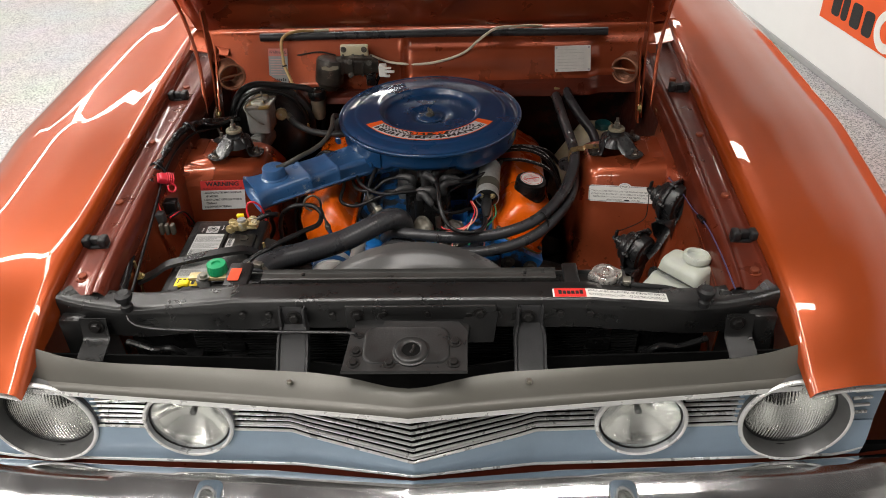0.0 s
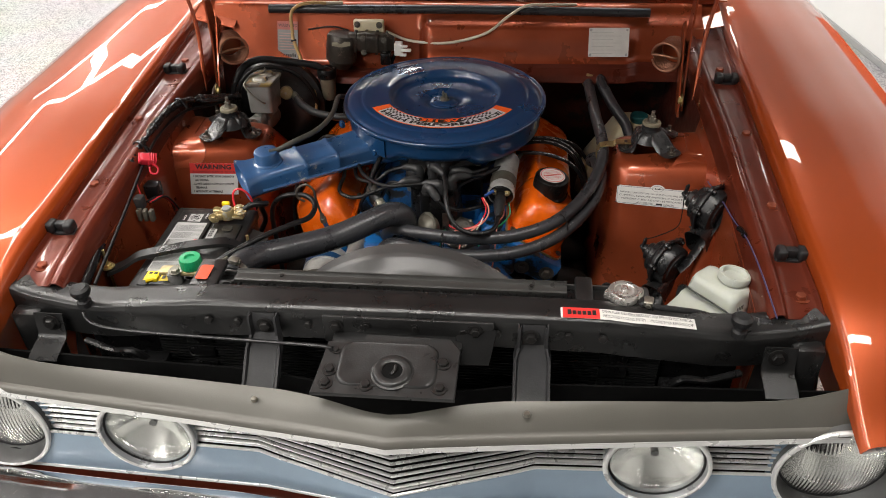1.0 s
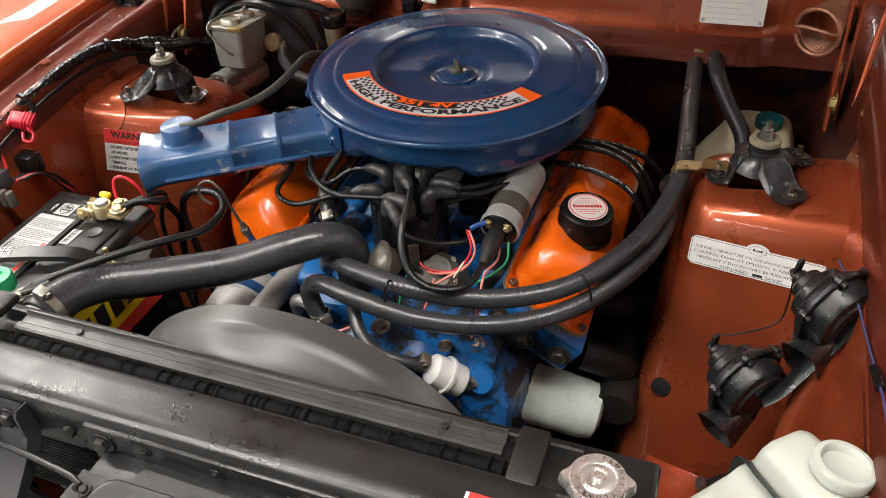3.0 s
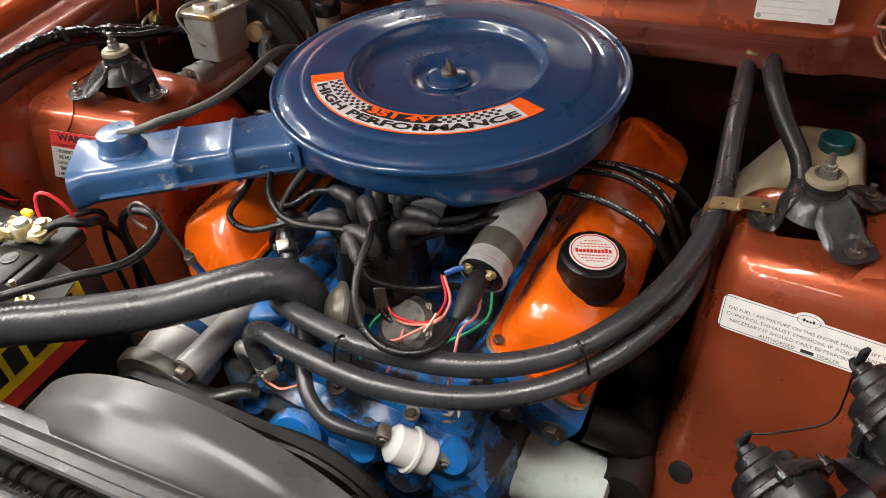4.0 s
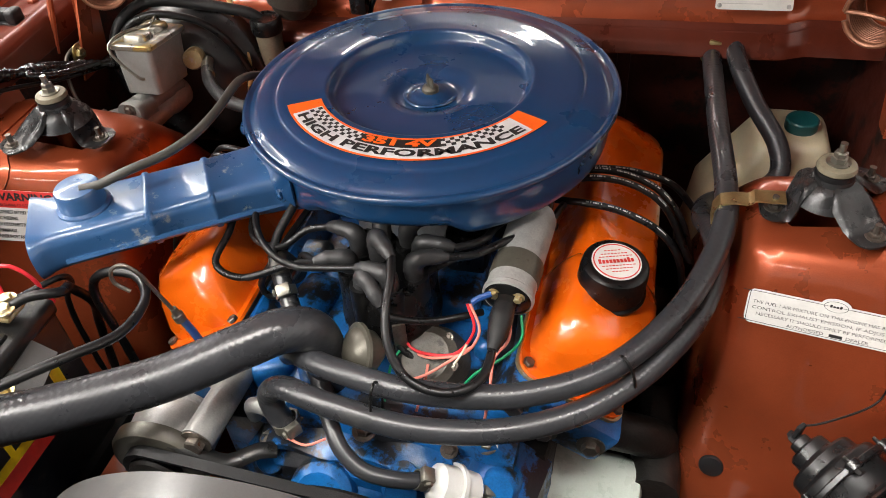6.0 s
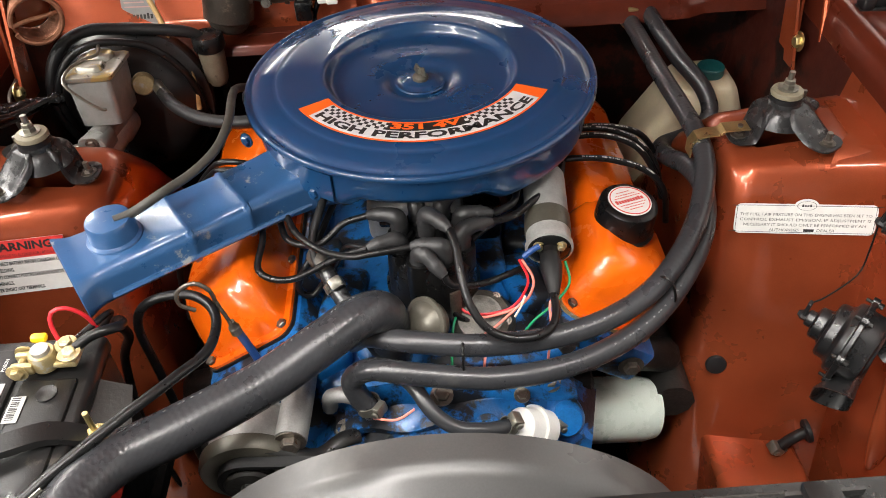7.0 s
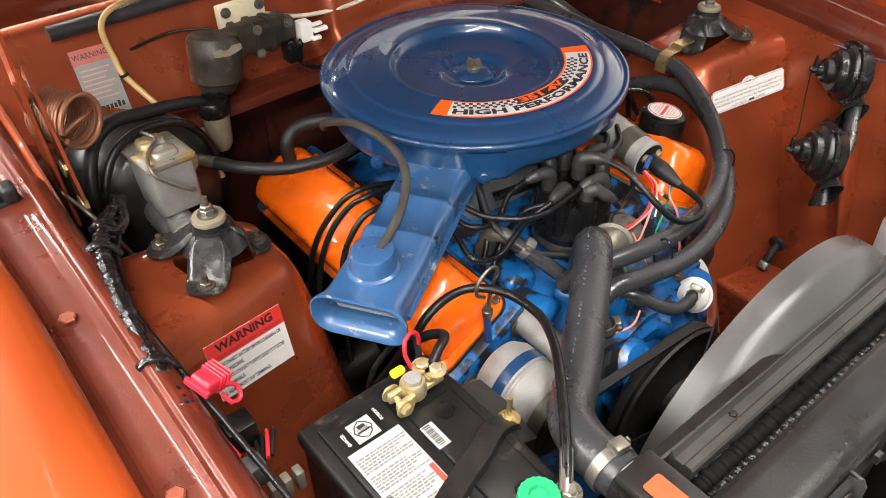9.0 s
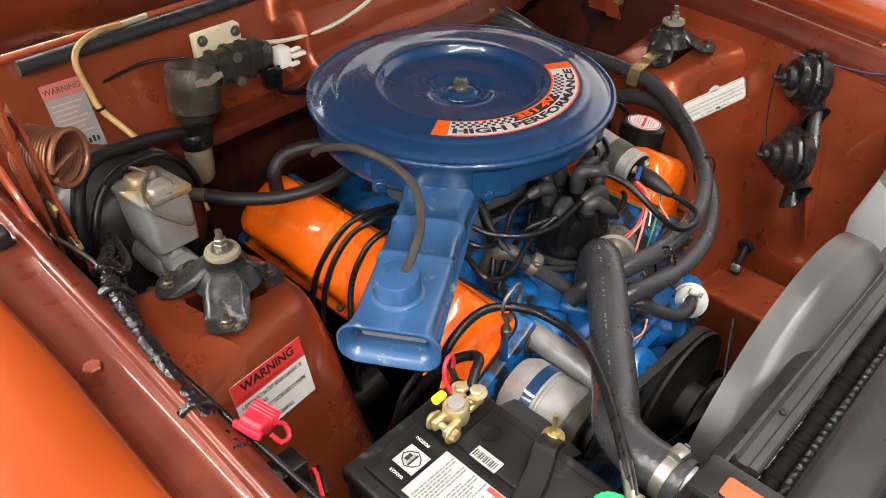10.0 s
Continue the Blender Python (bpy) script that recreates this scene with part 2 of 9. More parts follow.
WORN_BLACK = surface("worn_black_latch_paint", (0.020, 0.020, 0.020), 0.38, 0.15, 0.35, 18, 600, 0.25, 300, spots=(0.05, 0.049, 0.047), spot_scale=45, spot_level=0.68)
STEEL_GREY = surface("grey_steel_stay", (0.022, 0.022, 0.023), 0.46, 0.0, 0.3, 18, 600, 0.2, 300, spec=0.18, spots=(0.06, 0.06, 0.06), spot_scale=45, spot_level=0.68)
SILVERED = surface("silvered_reflector", (0.86, 0.86, 0.84), 0.16, 0.9, 0.05, 20, 500, 0.3, 120)
CHROME = surface("chrome", (0.84, 0.84, 0.84), 0.13, 1.0, 0.04, 9, 400, rough_vary=0.05)
BRIGHT = surface("bright_trim", (0.70, 0.70, 0.69), 0.30, 0.50, 0.06, 20, 400, rough_vary=0.05)
GRILLE_BLUE = surface("blue_grey_grille_paint", (0.235, 0.315, 0.40), 0.42, 0.1, 0.10, 8, 600, 0.06, 500, coat=0.2)
DARK_GREY = surface("dark_grey_bezel_paint", (0.10, 0.10, 0.10), 0.40, 0.3, 0.15, 20, 500)
CORE = surface("black_core_paint", (0.014, 0.014, 0.0145), 0.42, 0.2, 0.3, 20, 500, spec=0.4)
BLACK_GAP = surface("matt_black_paint_and_gap_shade", (0.003, 0.003, 0.003), 0.7, 0.0, 0.3, 20, 500, spec=0.08)
ZINC = surface("zinc_plated_steel", (0.25, 0.24, 0.205), 0.38, 0.85, 0.2, 60, 500, 0.15, 500, spots=(0.40, 0.32, 0.18), spot_scale=60, spot_level=0.64)
BOLT = surface("dull_steel_bolt", (0.16, 0.14, 0.12), 0.42, 0.85, 0.35, 80, 500, 0.2, 500, spots=(0.12, 0.05, 0.02), spot_scale=90, spot_level=0.62)
BLACK_BOLT = surface("blackened_bolt", (0.016, 0.015, 0.0145), 0.38, 0.4, 0.35, 80, 500, 0.2, 500)
BRASS = surface("brass", (0.46, 0.37, 0.19), 0.46, 0.75, 0.25, 60, 500, 0.4, 300, spots=(0.50, 0.47, 0.38), spot_scale=60, spot_level=0.55)
GOLD_ZINC = surface("gold_passivated_zinc", (0.52, 0.42, 0.20), 0.36, 0.9, 0.25, 40, 500, 0.1, 400)
ALLOY = surface("cast_alloy", (0.42, 0.42, 0.405), 0.50, 0.50, 0.22, 40, 500, 0.35, 300, spots=(0.20, 0.19, 0.175), spot_scale=40, spot_level=0.62)
DULL_ALLOY = surface("dull_grey_cast_alloy", (0.30, 0.30, 0.29), 0.5, 0.5, 0.22, 50, 500, 0.35, 300, spots=(0.16, 0.14, 0.12), spot_scale=40, spot_level=0.66)
IRON = surface("oily_cast_iron", (0.011, 0.010, 0.009), 0.55, 0.3, 0.4, 50, 500, 0.6, 250, spots=(0.10, 0.06, 0.04), spot_scale=40, spot_level=0.66)
DULL_IRON = surface("grey_brown_oily_casting", (0.085, 0.078, 0.066), 0.5, 0.3, 0.35, 40, 500, 0.5, 250, spots=(0.03, 0.026, 0.022), spot_scale=30, spot_level=0.56)
KHAKI_METAL = surface("dull_khaki_steel", (0.095, 0.088, 0.070), 0.42, 0.4, 0.2, 30, 500, 0.2, 300, spots=(0.07, 0.062, 0.048), spot_scale=30, spot_level=0.60)
BOOT = surface("grey_black_boot_rubber", (0.021, 0.021, 0.022), 0.46, 0.0, 0.3, 60, 900, 0.25, 700)
BRACKET = surface("worn_black_bracket_paint", (0.030, 0.030, 0.031), 0.32, 0.40, 0.35, 30, 500, 0.25, 200, spots=(0.20, 0.20, 0.195), spot_scale=26, spot_level=0.57)
RUBBER_BUSH = surface("aged_yellow_bush", (0.185, 0.162, 0.110), 0.6, 0.0, 0.22, 60, 500, 0.3, 400)
WHITE = surface("white_plastic", (0.78, 0.77, 0.74), 0.42, 0.0, 0.06, 30, 500, sss=0.15)
TANK = surface("milky_tank_plastic", (0.43, 0.45, 0.40), 0.36, 0.0, 0.08, 16, 500, 0.12, 200, sss=0.45, spots=(0.44, 0.43, 0.34), spot_scale=18, spot_level=0.66)
TANK_BLUE = surface("milky_blue_tank_plastic", (0.72, 0.80, 0.83), 0.38, 0.0, 0.06, 16, 500, 0.1, 200, sss=0.15)
CREAM = surface("yellowed_plastic", (0.62, 0.55, 0.38), 0.45, 0.0, 0.12, 20, 500, sss=0.3)
PAPER = surface("white_label", (0.70, 0.69, 0.66), 0.45, 0.0, 0.08, 60, 500, spots=(0.55, 0.53, 0.48), spot_scale=60, spot_level=0.70)
RED_LABEL = surface("red_label", (0.62, 0.035, 0.03), 0.42, 0.0, 0.10, 60, 500)
INK = surface("black_ink", (0.012, 0.012, 0.012), 0.5, 0.0, 0.2, 90, 500)
GREY_INK = surface("grey_ink", (0.13, 0.13, 0.13), 0.5, 0.0, 0.2, 90, 500)
PALE_PRINT = surface("faint_stamped_print", (0.55, 0.53, 0.50), 0.45, 0.2, 0.15, 90, 500)
RED_INK = surface("red_ink", (0.60, 0.04, 0.03), 0.5, 0.0, 0.1, 90, 500)
ORANGE_DECAL = surface("orange_decal", (0.88, 0.12, 0.012), 0.38, 0.0, 0.06, 60, 500)
SILVER_DECAL = surface("silver_decal", (0.66, 0.67, 0.68), 0.38, 0.1, 0.08, 90, 600)
PINK = surface("pink_red_plastic", (0.50, 0.016, 0.034), 0.40, 0.0, 0.10, 60, 500)
RED_WIRE = surface("red_wire", (0.60, 0.02, 0.03), 0.4, 0.0, 0.1, 60, 500)
PINK_WIRE = surface("salmon_wire", (0.70, 0.22, 0.17), 0.45, 0.0, 0.1, 60, 500)
GREEN = surface("green_plastic", (0.01, 0.26, 0.10), 0.4, 0.0, 0.1, 60, 500)
GREEN_CAP = surface("dark_green_cap", (0.006, 0.07, 0.075), 0.4, 0.0, 0.1, 60, 500)
YELLOW = surface("yellow_plastic", (0.75, 0.55, 0.01), 0.4, 0.0, 0.1, 60, 500)
BLUE_PLASTIC = surface("blue_plastic", (0.015, 0.06, 0.22), 0.4, 0.0, 0.1, 60, 500)
VIOLET_WIRE = surface("violet_wire", (0.040, 0.036, 0.095), 0.45, 0.0, 0.1, 60, 500)
PALE_HOSE = surface("pale_clear_hose", (0.66, 0.60, 0.47), 0.4, 0.0, 0.1, 60, 500, sss=0.2)
AMBER_HOSE = surface("yellowed_clear_hose", (0.55, 0.36, 0.14), 0.35, 0.0, 0.15, 40, 500, sss=0.2)
COPPER = surface("copper_coloured_steel", (0.27, 0.115, 0.065), 0.42, 0.5, 0.25, 60, 500)
BROWN_PLASTIC = surface("dusty_brown_casting", (0.040, 0.033, 0.026), 0.42, 0.3, 0.4, 22, 400, 0.6, 160, spots=(0.13, 0.105, 0.08), spot_scale=22, spot_level=0.57)
TAPE = surface("black_vinyl_tape", (0.0060, 0.0060, 0.0065), 0.22, 0.0, 0.4, 120, 600, 1.0, 130)
DIM_WALL = surface("grey_wall_paint", (0.34, 0.34, 0.34), 0.6, 0.0, 0.05, 3, 200, 0.05, 300)
WALL = surface("white_wall_paint", (0.78, 0.78, 0.77), 0.6, 0.0, 0.03, 3, 200, 0.05, 300)
BANNER = surface("orange_banner_vinyl", (0.75, 0.10, 0.015), 0.45, 0.0, 0.04, 5, 300)
CEIL = surface("dark_grey_ceiling_paint", (0.14, 0.14, 0.145), 0.7, 0.0, 0.03, 3, 200)


def glowing(name, colour, strength):
    m = bpy.data.materials.new(name)
    m.use_nodes = True
    b = m.node_tree.nodes["Principled BSDF"]
    b.inputs["Base Color"].default_value = (*colour, 1)
    b.inputs["Emission Color"].default_value = (*colour, 1)
    b.inputs["Emission Strength"].default_value = strength
    return m


def clear(name, colour, rough=0.02, ior=1.5):
    m = bpy.data.materials.new(name)
    m.use_nodes = True
    b = m.node_tree.nodes["Principled BSDF"]
    b.inputs["Base Color"].default_value = (*colour, 1)
    b.inputs["Transmission Weight"].default_value, b.inputs["Roughness"].default_value, b.inputs["IOR"].default_value = 1.0, rough, ior
    return m


GLASS = clear("headlamp_glass", (0.97, 0.98, 0.96), 0.015)
DIFFUSER = glowing("lamp_diffuser", (1.0, 0.97, 0.93), 3.0)


def flake_floor():
    m = bpy.data.materials.new("flake_epoxy_floor")
    m.use_nodes = True
    nt = m.node_tree
    n, link = nt.nodes, nt.links
    b = n["Principled BSDF"]
    at = n.new("ShaderNodeTexCoord")
    vor = n.new("ShaderNodeTexVoronoi")
    vor.inputs["Scale"].default_value = 170
    link.new(at.outputs["Object"], vor.inputs["Vector"])
    sep = n.new("ShaderNodeSeparateColor")
    link.new(vor.outputs["Color"], sep.inputs[0])
    cr = n.new("ShaderNodeValToRGB")
    e = cr.color_ramp.elements
    e[0].position, e[0].color = 0.0, (0.10, 0.11, 0.12, 1)
    e[1].position, e[1].color = 1.0, (0.62, 0.61, 0.59, 1)
    for p, c in ((0.18, 0.22), (0.4, 0.40), (0.7, 0.52)):
        x = e.new(p)
        x.color = (c, c, c * 0.99, 1)
    link.new(sep.outputs[0], cr.inputs[0])
    big = n.new("ShaderNodeTexNoise")
    big.inputs["Scale"].default_value = 2.5
    link.new(at.outputs["Object"], big.inputs["Vector"])
    mx = n.new("ShaderNodeMix")
    mx.data_type, mx.blend_type = "RGBA", "MULTIPLY"
    mx.inputs[0].default_value = 0.25
    link.new(cr.outputs[0], mx.inputs[6])
    link.new(big.outputs[1], mx.inputs[7])
    link.new(mx.outputs[2], b.inputs["Base Color"])
    b.inputs["Roughness"].default_value = 0.35
    return m


FLOOR = flake_floor()


def fluted(name, colour, step):
    """Clear pressed glass with upright flutes."""
    m = clear(name, colour, 0.05)
    n, link = m.node_tree.nodes, m.node_tree.links
    at, wave, relief = n.new("ShaderNodeTexCoord"), n.new("ShaderNodeTexWave"), n.new("ShaderNodeBump")
    wave.inputs["Scale"].default_value = 2 * math.pi / (20 * step)
    wave.inputs["Distortion"].default_value = 0.0
    relief.inputs["Strength"].default_value, relief.inputs["Distance"].default_value = 0.5, 0.0008
    link.new(at.outputs["Object"], wave.inputs["Vector"])
    link.new(wave.outputs[1], relief.inputs["Height"])
    link.new(relief.outputs[0], n["Principled BSDF"].inputs["Normal"])
    return m


FLUTED = fluted("fluted_headlamp_glass", (0.97, 0.98, 0.96), 0.0052)
# bay paint with the hood's shade put into its colour, mottled
SHADED_RED = surface("shade_darkened_red_paint", (0.045, 0.0095, 0.0060), 0.5, 0.2, 0.4, 25, 500, 0.4, 120, spots=(0.012, 0.007, 0.006), spot_scale=9, spot_level=0.52, spec=0.22)
STAINED_ZINC = surface("yellow_stained_zinc", (0.32, 0.31, 0.27), 0.36, 0.6, 0.25, 40, 500, 0.2, 300, spots=(0.45, 0.33, 0.12), spot_scale=22, spot_level=0.52)
WORN_GREY = surface("worn_grey_black_steel", (0.042, 0.041, 0.039), 0.36, 0.30, 0.3, 14, 600, 0.2, 300, spots=(0.08, 0.077, 0.073), spot_scale=22, spot_level=0.64)
BOOSTER = surface("dusty_black_booster_paint", (0.016, 0.016, 0.0165), 0.36, 0.0, 0.3, 20, 600, 0.1, 300, spots=(0.06, 0.058, 0.054), spot_scale=12, spot_level=0.60)

# ---- the showroom ----
ROOM = (-6.0, 3.4, -5.0, 9.0)
bm = bmesh.new()
box(bm, (ROOM[0] - 0.2, ROOM[2] - 0.2, -0.2), (ROOM[1] + 0.2, ROOM[3] + 0.2, 0))
solid("floor", bm, FLOOR, "light grey speckled flake epoxy floor", "floor", kind="structure")
EAST = Matrix.Translation((2.108, 3.454, 0)) @ pose(0, 0, 0, 0, 0, 7.5)
bm = bmesh.new()
box(bm, (0, -9.5, 0), (0.2, 7.0, CEILING), m=EAST)
solid("wall_east", bm, WALL, "plain white painted showroom wall", "wall", kind="structure")
bm = bmesh.new()
box(bm, (-0.012, -9.0, 0), (-0.001, 6.5, 0.035), 0.002, m=EAST)
solid("baseboard", bm, DIM_WALL, "thin dark grey baseboard along the wall", "baseboard", kind="structure")
for nm, lo, hi in (("wall_west", (ROOM[0] - 0.2, ROOM[2], 0), (ROOM[0], ROOM[3], CEILING)),
                   ("wall_south", (ROOM[0] - 0.2, ROOM[2] - 0.2, 0), (ROOM[1] + 0.2, ROOM[2], CEILING)), ("wall_north", (ROOM[0] - 0.2, ROOM[3], 0), (ROOM[1] + 0.2, ROOM[3] + 0.2, CEILING))):
    bm = bmesh.new()
    box(bm, lo, hi)
    solid(nm, bm, DIM_WALL, "plain grey painted showroom wall", "wall", kind="structure")
bm = bmesh.new()
box(bm, (ROOM[0] - 0.2, ROOM[2] - 0.2, CEILING), (ROOM[1] + 0.2, ROOM[3] + 0.2, CEILING + 0.2))
solid("ceiling", bm, CEIL, "plain dark grey showroom ceiling", "ceiling", kind="structure")

# lamp housings above the strip lamps
bm = bmesh.new()
box(bm, (-0.81, -0.085, -0.08), (0.81, 0.085, 0), 0.008)
HOUSING = finish("housing", bm, WHITE)
bm = bmesh.new()
box(bm, (-0.80, -0.075, -0.083), (0.80, 0.075, -0.0795))
DIFF = finish("diffuser", bm, DIFFUSER)
for sx, sy, sl, sr, sp in STRIPS:
    lamp = thing("ceiling_light", "white linear LED ceiling light, lit", "ceiling light", (sx, sy, CEILING), "showroom strip lights")
    lamp.rotation_euler = (0, 0, radians(sr))
    for nm, me in (("housing", HOUSING), ("diffuser", DIFF)):
        ob = new(nm, me)
        ob.parent = lamp

# the banner on the wall
banner = thing("banner", "orange vinyl wall banner with black and white shapes", "banner", EAST @ Vector((-0.01, 0.0, 0.3)))
bm = bmesh.new()
box(bm, (-0.006, -1.9, 0.29), (-0.001, 0.77, 1.2), m=EAST)
part("sheet", bm, BANNER, banner)
for y0, w, h, z in ((0.635, 0.075, 0.13, 0.40), (0.555, 0.055, 0.12, 0.395), (0.455, 0.085, 0.12, 0.39), (0.345, 0.080, 0.12, 0.385)):
    bm = bmesh.new()
    plate(bm, round_rect(w, h, 0.02), EAST @ Matrix.Translation((-0.0065, y0, z)) @ pose(0, 0, 0, 90, 0, -90), 0.002)
    part("printed_shape", bm, INK, banner)
bm = bmesh.new()
lathe(bm, [(0.055, -0.001), (0.055, 0.001), (0.10, 0.001), (0.10, -0.001), (0.055, -0.001)], EAST @ along((-0.0075, 0.19, 0.40), (-1, 0, 0)), 32)
part("printed_ring", bm, WHITE, banner, "white printed ring")

# ---- the car body ----
EDGE = [(0.93, 0.800), (0.96, 0.822), (1.0, 0.850), (1.06, 0.885), (1.14, 0.915), (1.25, 0.933), (1.58, 0.968), (2.1, 0.990), (2.6, 1.0), (3.0, 1.0)]
XE = [(0.93, 0.652), (1.1, 0.640), (1.25, 0.632), (1.6, 0.632), (2.1, 0.652), (3.0, 0.66)]


def edge_z(y):
    return (table(EDGE, y - 0.03) + table(EDGE, y) * 2 + table(EDGE, y + 0.03)) / 4


def rail_z(y):
    return max(edge_z(y) - 0.022, 0.86)


car = thing("car_body", "burnt orange metallic classic car front with open engine bay", "car", (0, 1.9, 0))


def fender(s):
    def f(u, v):
        y = 0.93 + 2.1 * (u ** 1.4)
        xe, ze = table(XE, y), edge_z(y)
        sec = [(xe - 0.002, ze - table([(0.93, 0.010), (0.97, 0.02), (1.06, 0.050)], y)), (xe, ze - 0.008), (xe + 0.006, ze), (xe + 0.018, ze + 0.005), (0.72, ze + 0.013), (0.79, ze + 0.012), (0.845, ze + 0.001),
               (0.885, ze - 0.021), (0.912, ze - 0.055), (0.927, ze - 0.10), (0.935, ze - 0.19), (0.94, 0.60), (0.93, 0.40), (0.91, 0.22)]
        wide = 0.17 * table([(0.93, 0.0), (1.25, 0.7), (1.6, 1.0), (2.0, 0.8), (2.6, 0.15)], y)
        k = v * (len(sec) - 1)
        i = min(int(k), len(sec) - 2)
        x, z = (ramp(sec[i][j], sec[i + 1][j], k - i) for j in (0, 1))
        lead = max(0.0, (x - xe) / 0.29)
        x += wide * max(0.0, x - xe - 0.02)
        y += (0.015 * lead + 0.05 * lead ** 3) * (1 - u)
        return Vector((s * x, y, z))
    bm = bmesh.new()
    grid(bm, f, 60, 39)
    thicken(bm, 0.0025)
    return part("fender", bm, BODY, car, "glossy burnt orange metallic front fender", 60)


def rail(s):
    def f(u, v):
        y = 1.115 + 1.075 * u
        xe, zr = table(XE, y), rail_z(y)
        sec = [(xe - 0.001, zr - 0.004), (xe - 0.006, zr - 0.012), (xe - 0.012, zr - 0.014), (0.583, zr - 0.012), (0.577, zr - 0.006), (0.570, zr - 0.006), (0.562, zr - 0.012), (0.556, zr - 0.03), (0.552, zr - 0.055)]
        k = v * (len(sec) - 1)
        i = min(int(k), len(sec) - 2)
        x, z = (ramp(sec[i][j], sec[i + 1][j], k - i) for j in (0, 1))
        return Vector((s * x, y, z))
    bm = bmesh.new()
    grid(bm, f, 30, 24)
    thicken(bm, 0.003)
    r = part("fender_rail", bm, RAIL_AND_SHADE, car, "dull maroon inner fender rail with bolts", 60)
    for y in (1.155, 1.365, 1.585, 1.86):
        bm = bmesh.new()
        bolt(bm, (s * 0.611, y, rail_z(y) - 0.0135), (0, 0, 1), 0.0088)
        part("bolt", bm, RAIL_BOLT, r)
    for y in (1.235, 1.80):
        bm = bmesh.new()
        z = rail_z(y) - 0.014
        m = Matrix.Translation((s * 0.612, y, z))
        box(bm, (-0.026, -0.010, 0), (0.026, 0.012, 0.006), 0.002, m=m)
        box(bm, (-0.024, -0.012, 0.004), (-0.008, 0.012, 0.024), 0.005, 3, m=m)
        box(bm, (0.008, -0.012, 0.004), (0.024, 0.012, 0.024), 0.005, 3, m=m)
        box(bm, (-0.012, -0.004, 0.004), (0.012, 0.012, 0.021), 0.004, m=m)
        part("rubber_buffer", bm, RUBBER, r, "black rubber hood buffer")


def apron(s):
    def f(u, v):
        y = 1.10 + 0.98 * u
        zr = rail_z(y) - 0.045
        x = ramp(0.553, 0.50, v ** 0.8) + 0.045 * math.exp(-((y - 1.22) / 0.12) ** 2) * min(1, v * 3) * (1 - 0.5 * v)
        return Vector((s * x, y, ramp(zr, 0.30, v)))
    bm = bmesh.new()
    grid(bm, lambda u, v: f(0.62 * u, v), 20, 20)
    thicken(bm, 0.003)
    part("inner_apron", bm, BAY, car, "burnt orange inner wheel apron", 60)
    # rear end in dark red: shade behind the tower put into colour
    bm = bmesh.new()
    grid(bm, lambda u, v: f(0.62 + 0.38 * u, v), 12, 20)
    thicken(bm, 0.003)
    part("rear_apron", bm, SHADED_RED, car, "rear apron with shade put into its dark red", 60)


def tower(s):
    """A shock tower: a tapered, round-cornered box that leans back."""
    rings = []
    drop = 0.013 if s > 0 else 0.003
    prof = [(0.30, 0, 0.05), (0.5, 0, 0.05), (0.7, 0, 0.045), (0.80, 0, 0.036), (0.850, 0, 0.032), (0.868, 0.001, 0.03), (0.878, 0.0035, 0.029), (0.8835, 0.008, 0.027), (0.8865, 0.013, 0.024), (0.8875, 0.019, 0.020)]
    for z, inset, r in prof:
        d = 0.887 - z
        x0, x1 = 0.368 - 0.10 * d + inset, 0.60 - inset
        y0, y1 = 1.597 - 0.32 * (d + drop) + inset, 1.722 + 0.70 * d - inset
        r = min(r, 0.45 * (y1 - y0))
        ring = []
        for px, py in round_rect(x1 - x0, y1 - y0, r, 6):
            x, y = (x0 + x1) / 2 + px, (y0 + y1) / 2 + py
            sink = 0.20 * max(0.0, 0.48 - x) * min(1.0, max(0.0, (z - 0.80) / 0.07))
            ring.append(Vector((s * x, y - 0.20 * (x - 0.37) * (y1 - y) / (y1 - y0), z - sink - drop)))
        rings.append(ring)
    # the open hole under the strut bracket
    for hr, dz in ((0.044, 0.0005), (0.0425, 0.0), (0.0425, -0.006), (0.047, -0.012), (0.050, -0.075), (0.03, -0.08)):
        hole = []
        for q in rings[9]:
            way = Vector((q.x - s * 0.484, q.y - 1.660, 0)).normalized()
            x, y = s * 0.446 + hr * way.x, 1.650 + hr * way.y
            hole.append(Vector((x, y, 0.8875 - 0.20 * max(0.0, 0.48 - abs(x)) + dz - drop)))
        rings.append(hole)
    bm = bmesh.new()
    loft(bm, rings)
    t = part("shock_tower", bm, BAY, car, "burnt orange shock absorber tower", 60)
    # pressed seam plate on the outer half
    bm = bmesh.new()
    line = [(0.843, 1.5835, 0.506), (0.846, 1.5848, 0.494), (0.852, 1.587, 0.486), (0.862, 1.5925, 0.481), (0.874, 1.599, 0.479), (0.885, 1.614, 0.490), (0.8885, 1.64, 0.515), (0.8885, 1.70, 0.518)]
    sheet = [[bm.verts.new((s * x, y - 0.20 * (x - 0.37) * (1.715 - y) / 0.12 * 0.9 - 0.003, z + 0.0015 - drop)) for x in (x0, 0.535, 0.56, 0.59)] for z, y, x0 in line]
    for a, b in zip(sheet, sheet[1:]):
        for k in range(3):
            bm.faces.new((a[k], a[k + 1], b[k + 1], b[k]))
    thicken(bm, 0.003)
    part("seam_plate", bm, BAY, t)
    return t


